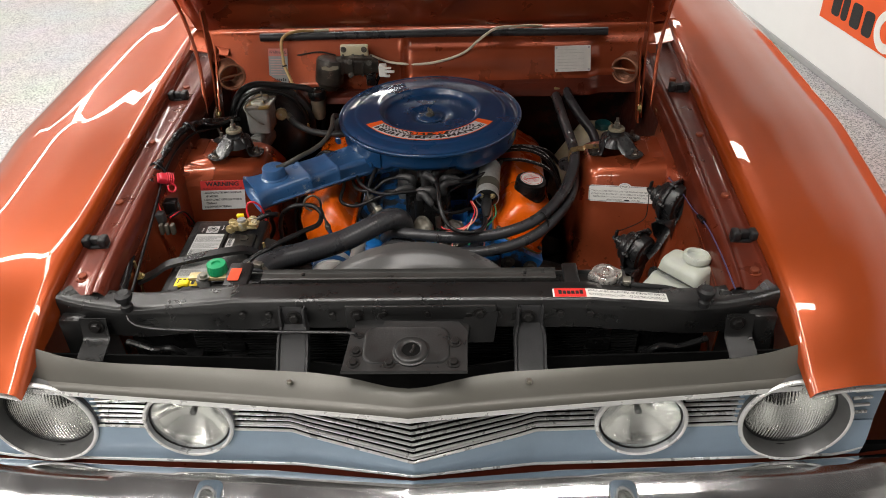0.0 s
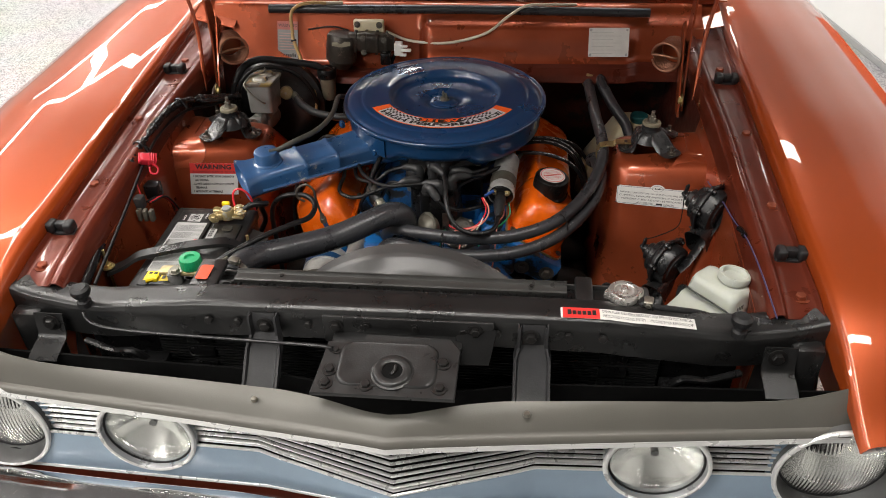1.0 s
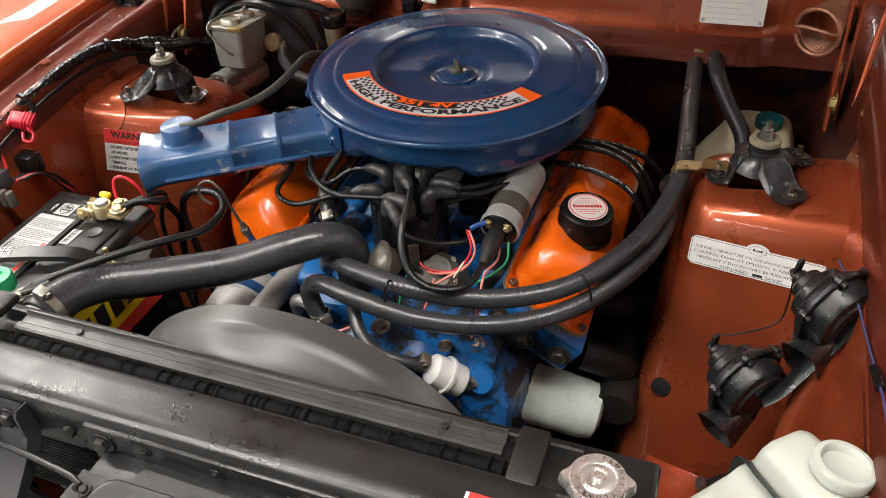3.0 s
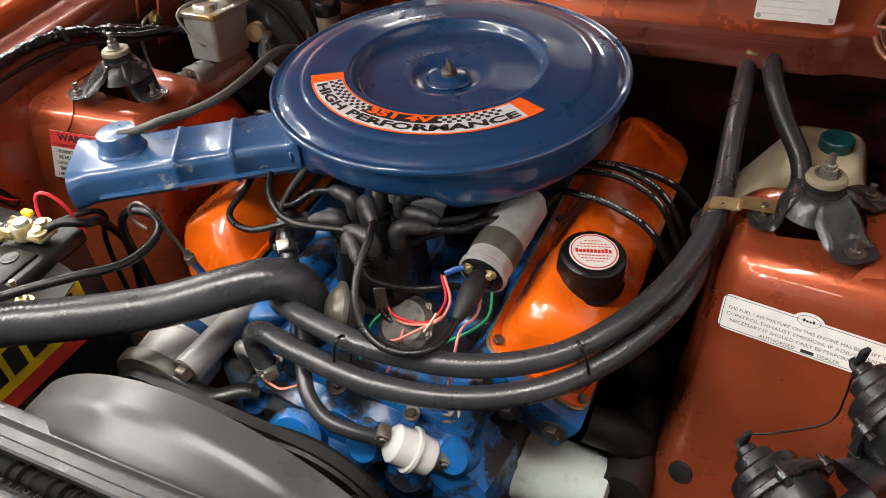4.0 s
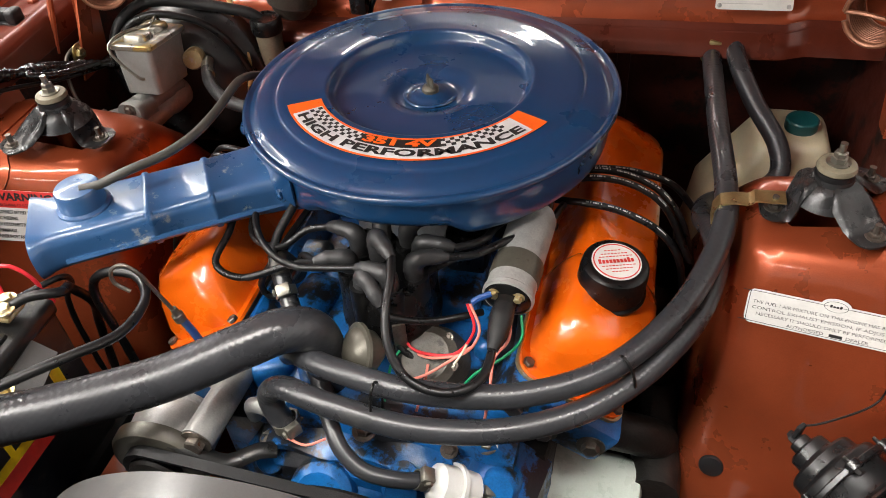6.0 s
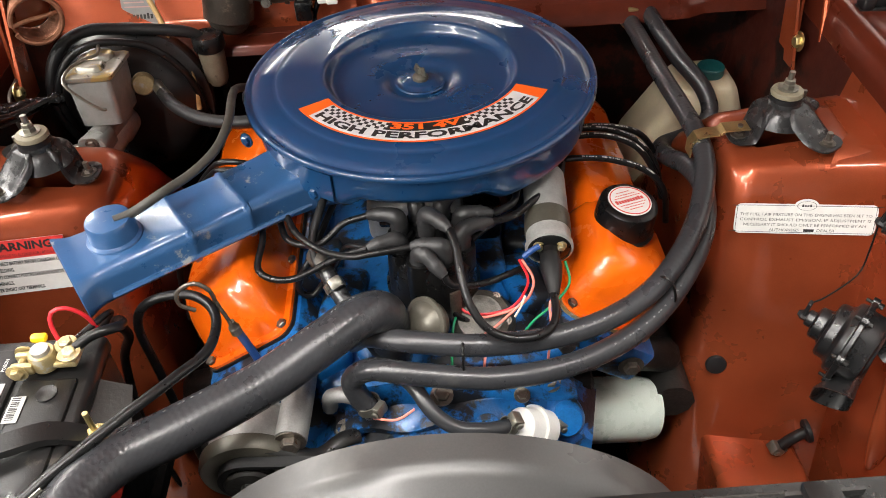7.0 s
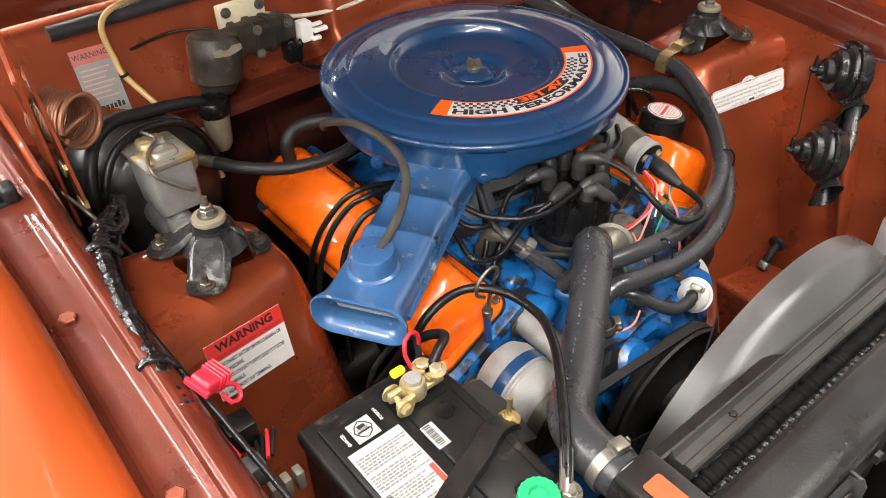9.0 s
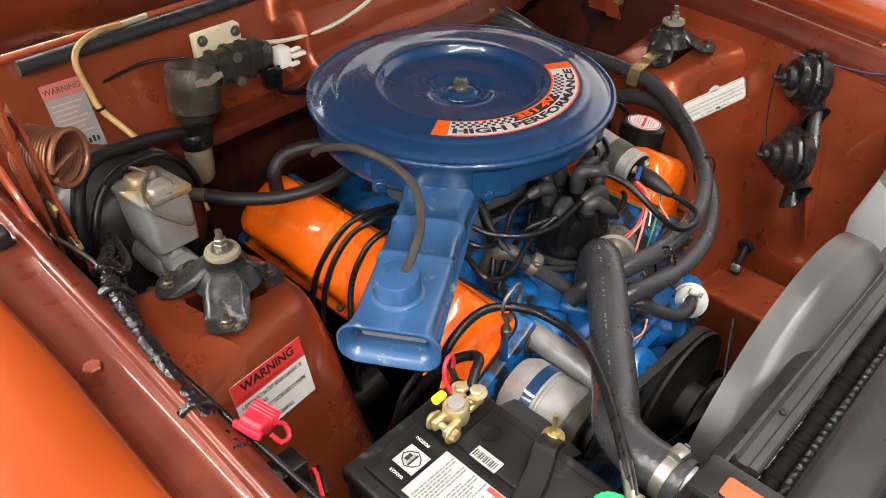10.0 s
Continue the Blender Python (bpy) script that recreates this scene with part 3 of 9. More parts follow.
for side in (-1, 1):
    bm = bmesh.new()
    tube(bm, [(side * x, 0.935 + 0.015 * max(0, (x - 0.65) / 0.29) + 0.05 * max(0, (x - 0.65) / 0.29) ** 3, z) for x, z in ((0.655, 0.793), (0.70, 0.803), (0.76, 0.803), (0.82, 0.793), (0.87, 0.772), (0.905, 0.735))], 0.0045, 8, 0.02, flat=0.7)
    part("fender_trim", bm, BRIGHT, car, "bright trim along the fender lip")
    fender(side)
    rail(side)
    apron(side)
    TOWER = tower(side)
for pts in ([(0.512, 1.35, 0.58), (0.524, 1.375, 0.68), (0.534, 1.40, 0.77), (0.548, 1.425, 0.855)],):
    bm = bmesh.new()
    tube(bm, pts, lambda q: 0.004 + 0.020 * math.sin(math.pi * q) ** 0.6, 16, 0.008, flat=0.4)
    part("pressed_rib", bm, BAY, car, smooth=60)
for side in (1,):
    bm = bmesh.new()
    box(bm, (side * 0.425 - 0.060, 1.12, 0.33), (side * 0.425 + 0.060, 1.515, 0.492), 0.010, 3)
    box(bm, (side * 0.425 - 0.060, 1.50, 0.33), (side * 0.425 + 0.050, 1.60, 0.435), 0.010, 3)
    part("chassis_rail", bm, BAY, car)
# drain hole of the tower on the carburettor's fuel side
bm = bmesh.new()
lathe(bm, [(0, 0.002), (0.009, 0.002), (0.0125, 0.0015), (0.0135, 0.0), (0.0135, -0.003), (0, -0.003)], along((0.373, 1.5035, 0.602), (-0.15, -0.95, 0.3)), 24)
part("grommet", bm, RUBBER, TOWER)


# bulkhead: the plenum above, the ledge, the wall below
def plenum(u, v):
    x = -0.60 + 1.2 * u
    prof_l = [(2.115, 1.022), (2.075, 1.012), (2.068, 0.995), (2.052, 0.955), (2.030, 0.905), (2.018, 0.882), (1.995, 0.868), (1.975, 0.862), (1.970, 0.852), (1.985, 0.848), (2.06, 0.846)]
    prof_r = [(2.115, 1.022), (2.07, 1.012), (2.055, 0.995), (2.012, 0.980), (2.000, 0.955), (1.992, 0.915), (1.975, 0.893), (1.962, 0.880), (1.957, 0.868), (1.975, 0.862), (2.06, 0.86)]
    t = min(1, max(0, (x + 0.078) / 0.022))
    t = t * t * (3 - 2 * t)
    k = v * (len(prof_l) - 1)
    i = min(int(k), len(prof_l) - 2)
    y = ramp(ramp(prof_l[i][0], prof_l[i + 1][0], k - i), ramp(prof_r[i][0], prof_r[i + 1][0], k - i), t)
    z = ramp(ramp(prof_l[i][1], prof_l[i + 1][1], k - i), ramp(prof_r[i][1], prof_r[i + 1][1], k - i), t)
    if v > 0.5:
        y += 0.004 * math.sin(x * 31) * (v - 0.5)
        z += 0.010 * max(0, (x - 0.1)) * (v > 0.55)
    if x > 0.42:
        y += 0.02 * min(1, (x - 0.42) / 0.03) * (1 - abs(v - 0.4))
    return Vector((x, y, z))


bm = bmesh.new()
grid(bm, lambda u, v: plenum(u, 0.56 * v), 120, 24)
thicken(bm, 0.003)
part("plenum_panel", bm, BAY, car, "burnt orange bulkhead plenum panel", 50)
# folded ledge, coloured darker than the panel above
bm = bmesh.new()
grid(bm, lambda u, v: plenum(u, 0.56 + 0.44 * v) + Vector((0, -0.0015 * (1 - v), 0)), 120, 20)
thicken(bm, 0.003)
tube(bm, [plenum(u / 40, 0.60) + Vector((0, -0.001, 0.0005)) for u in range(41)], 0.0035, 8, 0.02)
part("plenum_ledge", bm, RAIL_AND_SHADE, car, "dull maroon folded ledge of the plenum", 50)
# wall and ribs in dark red, shade under the plenum put into colour
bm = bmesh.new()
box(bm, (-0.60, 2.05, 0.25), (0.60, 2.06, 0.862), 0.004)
bulkhead = part("bulkhead", bm, SHADED_RED, car, "lower bulkhead with the hood's shade put into its red")
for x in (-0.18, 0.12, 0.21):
    part("rib", box(bmesh.new(), (x, 2.044, 0.3), (x + 0.02, 2.052, 0.85), 0.003), SHADED_RED, bulkhead)
bm = bmesh.new()
grid(bm, lambda u, v: Vector((ramp(-0.66, 0.66, u), ramp(2.10, 2.9, v), 1.02 + 0.02 * math.sin(math.pi * u))), 20, 8)
thicken(bm, 0.003)
part("cowl", bm, BODY, car)
for side in (-1, 1):
    bm = bmesh.new()
    grid(bm, lambda u, v: Vector((side * ramp(0.545, 0.645, u), ramp(2.03, 2.14, v), ramp(0.965, 0.985, u) + 0.03 * v)), 6, 6)
    thicken(bm, 0.003)
    part("cowl_corner", bm, BAY, car)
# black sheet that closes the bay below, and front wheels that carry the car
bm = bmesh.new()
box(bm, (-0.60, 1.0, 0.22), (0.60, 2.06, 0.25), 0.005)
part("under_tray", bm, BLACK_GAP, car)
for side in (-1, 1):
    bm = bmesh.new()
    lathe(bm, [(0.17, -0.09), (0.29, -0.09), (0.32, -0.07), (0.325, 0), (0.32, 0.07), (0.29, 0.09), (0.17, 0.09), (0.17, -0.09)], along((side * 0.74, 1.70, 0.325), (1, 0, 0)), 40)
    part("tyre", bm, RUBBER, car)

# ---- hood ----
hood = thing("hood", "raised burnt orange hood seen from its braced underside", "hood", (0, 2.03, 1.03))
HM = Matrix.Translation((0, 2.045, 1.035)) @ pose(0, 0, 0, -43, 0, 0)


def skin(u, v):
    x = ramp(-1, 1, u) * ramp(0.625, 0.60, v)
    return HM @ Vector((x, -1.16 * v, 0.03 + 0.02 * (1 - (2 * u - 1) ** 2)))


bm = bmesh.new()
grid(bm, skin, 20, 20)
thicken(bm, 0.002)
part("hood_skin", bm, BODY, hood)


def inner(u, v):
    x, y = ramp(-0.612, 0.612, u), -0.01 - 1.14 * v
    d = min(abs(v - 0.02) * 1.1, abs(v - 0.98) * 1.1, abs(u - 0.03) * 1.2, abs(u - 0.97) * 1.2, abs(u - 0.5) * 1.2, 0.05 + abs(v - 0.17) * 1.1)
    rib = max(0.0, 1 - (d / 0.075) ** 2)
    return HM @ Vector((x, y, 0.022 - 0.030 * rib))


bm = bmesh.new()
grid(bm, inner, 80, 80)
thicken(bm, 0.002)
part("hood_frame", bm, BAY, hood, "pressed hood inner frame", 60)

for side in (-1, 1):
    h = thing("hinge_assembly", "burnt orange hood hinge with coil spring and rod", "hinge", (side * 0.5, 1.87, 0.94), "hood hinges")
    bm = bmesh.new()
    sm = along((side * 0.4923, 1.8667, 0.9739), (-side * 0.52, -0.85, 0.0))
    turns, reach = 11.3, 0.046
    pts = [sm @ Vector((0.0305 * math.cos(2 * math.pi * turns * k / 200), 0.0305 * math.sin(2 * math.pi * turns * k / 200), -reach * (1 - k / 200))) for k in range(201)]
    tube(bm, pts, 0.0021, 8, 0.008)
    part("spring", bm, COPPER, h, "copper coloured close-wound coil spring")
    bm = bmesh.new()
    tube(bm, [sm @ Vector((0.0315 * math.cos(radians(a)), 0.0315 * math.sin(radians(a)), 0.0055)) for a in range(-160, 181, 20)], 0.0034, 8, 0.006)
    tube(bm, [sm @ Vector(q) for q in ((-0.0315, 0.0, 0.0055), (-0.010, 0.003, 0.006), (0.012, 0.002, 0.004), (0.030, 0.0, -0.004))], 0.0030, 8, 0.006)
    part("spring_end", bm, COPPER, h, "bent spring end across the coil")
    bm = bmesh.new()
    lathe(bm, [(0, -0.044), (0.026, -0.044), (0.026, -0.041), (0, -0.041)], sm, 24)
    part("spring_plate", bm, BAY, h)
    bm = bmesh.new()
    tube(bm, [(side * 0.552, 1.80, 0.90), (side * 0.566, 1.86, 1.02), (side * 0.585, 1.87, 1.13), (side * 0.592, 1.83, 1.21)], 0.0045, 8, 0.02)
    part("hinge_rod", bm, BAY, h)
    bm = bmesh.new()
    plate(bm, [(0, 0), (0.05, 0.0), (0.075, 0.12), (0.06, 0.28), (0.03, 0.28), (0.03, 0.13)], Matrix((((0, 0, side * 1, side * 0.535)), (1, 0, 0, 1.83), (0, 1, 0, 0.86), (0, 0, 0, 1))), 0.004)
    part("hinge_arm", bm, BAY, h)
    bm = bmesh.new()
    plate(bm, [(0, 0), (0.03, 0.0), (0.10, 0.17), (0.08, 0.19)], Matrix((((0, 0, side * 1, side * 0.522)), (1, 0, 0, 1.80), (0, 1, 0, 0.86), (0, 0, 0, 1))), 0.004)
    part("hinge_link", bm, BAY, h)
    bm = bmesh.new()
    bolt(bm, (side * 0.530, 1.815, 0.895), (-side, 0, 0), 0.009)
    bolt(bm, (side * 0.530, 1.85, 0.93), (-side, 0, 0), 0.007)
    part("pivot_bolt", bm, GOLD_ZINC, h)

bm = bmesh.new()
tube(bm, [(-0.455, 2.057, 1.004), (0, 2.060, 1.006), (0.475, 2.057, 1.004)], 0.0105, 14, 0.05)
solid("cowl_seal", bm, HOSE, "black rubber tube seal along the cowl edge", "seal")

# ---- front of the car: header panel, grille, lamps, bumper ----
def header_front(x):
    """Front edge of the header panel: (y, z)."""
    a = abs(x)
    return 0.902 + 0.075 * (a / 0.64) ** 0.9, 0.796 - 0.006 * min(1, a / 0.5)


header = thing("header_panel", "warm grey painted header panel above the grille", "panel", (0, 0.93, 0.80))


def header_top(u, v):
    x = ramp(-0.655, 0.655, u)
    a = abs(x)
    yf, zf = header_front(x)
    yb = table([(0, 0.936), (0.03, 0.937), (0.12, 0.957), (0.16, 0.964), (0.30, 0.974), (0.55, 0.989), (0.60, 0.998), (0.655, 1.010)], a)
    zb = table([(0, 0.812), (0.1, 0.822), (0.5, 0.826), (0.60, 0.832), (0.655, 0.842)], a)
    prof = [(-0.004, -0.020), (-0.006, -0.008), (-0.003, -0.001), (0.004, 0.001)]
    if v < 0.25:
        k = v / 0.25 * 3
        i = min(int(k), 2)
        return Vector((x, yf + ramp(prof[i][0], prof[i + 1][0], k - i), zf + ramp(prof[i][1], prof[i + 1][1], k - i)))
    w = (v - 0.25) / 0.75
    crown = 0.004 * math.sin(math.pi * w)
    return Vector((x, ramp(yf + 0.004, yb, w), ramp(zf + 0.001, zb, w) + crown))


bm = bmesh.new()
grid(bm, header_top, 110, 20)
thicken(bm, 0.002)
part("panel", bm, GREY_PAINT, header, smooth=50)
bm = bmesh.new()
grid(bm, lambda u, v: Vector((ramp(-0.655, 0.655, u), header_front(ramp(-0.655, 0.655, u))[0] - 0.0072 + 0.002 * v, header_front(ramp(-0.655, 0.655, u))[1] - 0.018 + 0.008 * v)), 110, 3)
thicken(bm, 0.003)
part("bright_edge", bm, BRIGHT, header, "bright metal trim edge", 50)
for x in (-0.198, 0.197):
    bm = bmesh.new()
    lathe(bm, [(0, 0.004), (0.004, 0.0035), (0.0050, 0.001), (0.0050, -0.002), (0, -0.002)], Matrix.Translation((x, 0.945, 0.820)), 14)
    part("screw", bm, ZINC, header)

grille = thing("grille", "blue-grey grille with V-shaped bright and black bars", "grille", (0, 0.93, 0.63))


def bar_line(x):
    """How far the grille's bars dip and stand forward at x: towards the middle they run down into a V."""
    a = abs(x)
    t = max(0.0, 1 - a / 0.215)
    k = min(1, t / 0.16)
    return t - 0.06 * (1 - k)


def grille_back(x):
    a = abs(x)
    return 0.956 + 0.03 * min(1, a / 0.8) - 0.032 * max(0.0, 1 - a / 0.215)


# black sheet that closes the recess behind the bars
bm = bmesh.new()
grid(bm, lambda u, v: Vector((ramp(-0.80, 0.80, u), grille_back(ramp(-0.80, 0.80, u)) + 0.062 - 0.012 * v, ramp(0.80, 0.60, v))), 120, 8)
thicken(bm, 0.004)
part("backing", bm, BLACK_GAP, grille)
LEVELS = [0.780, 0.768, 0.756, 0.744, 0.732, 0.720, 0.708, 0.697, 0.692]
LAMPS = [(-0.660, 0.702, 0.1018), (-0.394, 0.709, 0.082), (0.394, 0.709, 0.082), (0.660, 0.702, 0.1018)]
for k, z0 in enumerate(LEVELS):
    for x0, x1, n in ((-0.325, 0.325, 90), (-0.568, -0.468, 10), (0.468, 0.568, 10)):
        def bar(u, v, z0=z0, k=k, x0=x0, x1=x1):
            x = ramp(x0, x1, u)
            drop = (0.018 + 0.0024 * k) * bar_line(x)
            ang = 2 * math.pi * v
            return Vector((x, grille_back(x) + 0.0034 * math.sin(ang), z0 - drop + (0.0015 if k % 2 else 0.0020) * math.cos(ang)))
        bm = bmesh.new()
        grid(bm, bar, n, 8, close_v=True)
        part("bar", bm, BRIGHT, grille)


def lamp_holes(bm):
    """Cuts the round lamp openings out of a panel."""
    gone = [f for f in bm.faces if any((f.calc_center_median().x - x) ** 2 + (f.calc_center_median().z - z) ** 2 < (r - 0.009) ** 2 for x, z, r in LAMPS)]
    bmesh.ops.delete(bm, geom=gone, context="FACES")


def lower(u, v):
    x = ramp(-0.80, 0.80, u)
    top = 0.688 - 0.030 * bar_line(x) * 1.2
    return Vector((x, grille_back(x) - 0.004 - 0.004 * math.sin(math.pi * v), ramp(top, 0.604 + 0.014 * bar_line(x), v)))


bm = bmesh.new()
grid(bm, lower, 420, 30)
lamp_holes(bm)
thicken(bm, 0.004)
part("lower_panel", bm, GRILLE_BLUE, grille, "blue-grey painted lower grille panel")
for x0, x1, n in ((-0.320, 0.320, 60), (-0.566, -0.470, 8), (0.470, 0.566, 8)):
    bm = bmesh.new()
    tube(bm, [(x, grille_back(x) - 0.008, 0.689 - 0.036 * bar_line(x)) for x in [ramp(x0, x1, k / n) for k in range(n + 1)]], 0.0026, 8, 0.02)
    part("bright_line", bm, BRIGHT, grille)
bm = bmesh.new()
tube(bm, [(x, grille_back(x) - 0.008, 0.604 + 0.014 * bar_line(x) + 0.02 * max(0, (abs(x) - 0.74) / 0.06) ** 2) for x in [(-0.80 + 1.6 * k / 60) for k in range(61)]], 0.0035, 8, 0.02)
part("lower_moulding", bm, BRIGHT, grille)
# outer ends of the grille
for side in (-1, 1):
    bm = bmesh.new()
    grid(bm, lambda u, v: Vector((side * ramp(0.56, 0.82, u), grille_back(0.8) - 0.006 + 0.03 * u, ramp(0.795 - 0.02 * u, 0.606 + 0.022 * u ** 4, v))), 130, 96)
    lamp_holes(bm)
    thicken(bm, 0.004)
    part("end_panel", bm, GRILLE_BLUE, grille)
    for k in range(5):
        bm = bmesh.new()
        tube(bm, [(side * 0.762, grille_back(0.8) + 0.006, 0.765 - 0.018 * k), (side * 0.797, grille_back(0.8) + 0.012, 0.763 - 0.018 * k)], 0.003, 8, 0.02)
        part("end_fin", bm, BRIGHT, grille)


def headlamp(x, y, z, r, paint, rim, reach, glass):
    """A round sealed-beam lamp: bezel, reflector, fluted glass."""
    h = thing("headlamp", "round clear sealed-beam headlamp with silver reflector", "headlamp", (x, y, z), "four headlamps")
    m = along((x, y, z), (0, -1, 0.02)) @ pose(0, 0, 0, 0, 0, 0)
    bm = bmesh.new()
    prof = [(r + 0.002, -0.045), (r + rim * 0.8, -0.045), (r + rim + 0.002, reach - 0.006), (r + rim, reach), (r + rim - 0.002, reach), (r + rim - 0.004, reach - 0.004), (r + 0.002, 0.001), (r + 0.002, -0.045)]
    lathe(bm, prof, m, 64)
    part("bezel", bm, paint, h, "painted lamp bezel")
    bm = bmesh.new()
    lathe(bm, [(r + rim - 0.0045, reach + 0.0002), (r + rim - 0.002, reach + 0.0018), (r + rim + 0.001, reach + 0.0012), (r + rim + 0.0028, reach - 0.002), (r + rim + 0.0022, reach - 0.005), (r + rim - 0.0045, reach + 0.0002)], m, 64)
    part("bezel_lip", bm, BRIGHT, h, "bright rolled bezel lip")
    bm = bmesh.new()
    lathe(bm, [(r - 0.0015, 0.002), (r + 0.0005, 0.0042), (r + 0.0045, 0.0042), (r + 0.0055, 0.001), (r - 0.0015, 0.002)], m, 64)
    part("gasket", bm, RUBBER, h, "black rubber lamp gasket")
    bm = bmesh.new()
    lathe(bm, [(0, -0.040), (0.02, -0.039), (r * 0.6, -0.028), (r * 0.95, -0.010), (r + 0.001, -0.006)], m, 56)
    part("reflector", bm, SILVERED, h, "silvered reflector bowl")
    bm = bmesh.new()
    lathe(bm, [(0, -0.038), (0.005, -0.036), (0.0055, -0.026), (0.006, -0.022), (0.006, -0.016), (0, -0.014)], m, 16)
    part("bulb_shield", bm, DARK_GREY, h)

    def lens(u, v):
        a, q = 2 * math.pi * u, v
        rr = r * q
        px = rr * math.cos(a)
        return m @ Vector((px, rr * math.sin(a), 0.019 * (1 - q * q)))
    bm = bmesh.new()
    rows = grid(bm, lens, 64, 10, close_u=True)
    bmesh.ops.remove_doubles(bm, verts=bm.verts, dist=1e-6)
    thicken(bm, 0.003)
    ob = part("lens", bm, glass, h, "clear glass lens", 60)
    ob.visible_shadow = False
    return h


LAMP_GREY = surface("silver_grey_bezel_paint", (0.34, 0.35, 0.36), 0.36, 0.4, 0.12, 20, 500)
for side in (-1, 1):
    headlamp(side * 0.394, 0.966, 0.709, 0.069, LAMP_GREY, 0.008, 0.013, GLASS)
    headlamp(side * 0.660, 0.996, 0.702, 0.078, DARK_GREY, 0.016, 0.034, FLUTED)

# strip, shade of the grille lip put into its colour, and bumper below
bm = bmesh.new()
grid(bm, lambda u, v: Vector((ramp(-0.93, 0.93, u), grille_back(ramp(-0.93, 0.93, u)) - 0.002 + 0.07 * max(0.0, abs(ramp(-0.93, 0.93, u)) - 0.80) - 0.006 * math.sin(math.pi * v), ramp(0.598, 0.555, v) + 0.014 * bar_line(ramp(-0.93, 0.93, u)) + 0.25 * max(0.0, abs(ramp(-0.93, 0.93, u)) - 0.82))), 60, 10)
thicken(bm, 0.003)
part("valance", bm, RAIL_AND_SHADE, car, "orange strip below the grille, darkened to maroon as if shaded", 60)
# added black sheet, stands in for the shade between strip and bumper
bm = bmesh.new()
box(bm, (-0.90, 0.985, 0.40), (0.90, 0.995, 0.62))
part("lower_panel", bm, BLACK_GAP, car)
bumper = thing("bumper", "chrome front bumper with upright over-riders", "bumper", (0, 0.86, 0.5))


def bumper_skin(u, v):
    x = ramp(-0.95, 0.95, u)
    a = abs(x)
    y = 0.05 * (a / 0.95) ** 2.2 - 0.038 * max(0.0, 1 - a / 0.26)
    lift = 0.025 + 0.022 * max(0.0, 1 - a / 0.26)
    prof = [(0.944, 0.545), (0.942, 0.572), (0.936, 0.581), (0.924, 0.583), (0.904, 0.578), (0.880, 0.569), (0.858, 0.555), (0.838, 0.536), (0.826, 0.510), (0.826, 0.480), (0.845, 0.455)]
    k = v * (len(prof) - 1)
    i = min(int(k), len(prof) - 2)
    return Vector((x, y + ramp(prof[i][0], prof[i + 1][0], k - i), lift + ramp(prof[i][1], prof[i + 1][1], k - i)))


bm = bmesh.new()
grid(bm, bumper_skin, 120, 30)
thicken(bm, 0.003)
part("blade", bm, CHROME, bumper, smooth=60)
for side in (-1, 1):
    bm = bmesh.new()
    rings = []
    for z, w, y0, y1 in ((0.44, 0.020, 0.80, 0.85), (0.50, 0.026, 0.79, 0.86), (0.565, 0.028, 0.80, 0.905), (0.600, 0.026, 0.825, 0.922), (0.609, 0.018, 0.845, 0.915)):
        rings.append([Vector((side * 0.365 + px, (y0 + y1) / 2 + py, z)) for px, py in round_rect(2 * w, y1 - y0, 0.012, 4)])
    loft(bm, rings)
    part("over_rider", bm, CHROME, bumper, smooth=60)

# ---- radiator support ----
support = thing("radiator_support", "black painted radiator support crossmember with latch plate", "crossmember", (0, 1.07, 0.86))


def cross_z(x):
    a = abs(x)
    return table([(0, 0.906), (0.31, 0.904), (0.36, 0.898), (0.48, 0.872), (0.53, 0.868), (0.60, 0.873), (0.655, 0.885)], a)


def cross(u, v):
    x = ramp(-0.640, 0.640, u)
    a, zt = abs(x), cross_z(x)
    yf = 1.052 + 0.045 * max(0, (a - 0.35) / 0.3)
    depth = table([(0, 0.058), (0.33, 0.06), (0.5, 0.062), (0.655, 0.06)], a)
    prof = [(0.055, -0.020), (0.055, -0.004), (0.050, 0.0), (0.008, 0.0), (0.003, -0.003), (0.0, -0.010), (0.0, -depth), (0.004, -depth - 0.004), (0.03, -depth - 0.006)]
    k = v * (len(prof) - 1)
    i = min(int(k), len(prof) - 2)
    return Vector((x, yf + ramp(prof[i][0], prof[i + 1][0], k - i), zt + ramp(prof[i][1], prof[i + 1][1], k - i)))


bm = bmesh.new()
grid(bm, cross, 100, 32)
thicken(bm, 0.003)
part("crossmember", bm, SUPPORT, support, smooth=40)
for x, z in ((-0.29, 0.878), (-0.245, 0.877), (-0.135, 0.876), (0.10, 0.876), (0.15, 0.876), (0.255, 0.877), (0.305, 0.876), (-0.05, 0.878), (0.03, 0.878)):
    bm = bmesh.new()
    bolt(bm, (x, 1.051, z), (0, -1, 0), 0.0068, False, spin=10)
    part("bolt", bm, BLACK_BOLT, support)
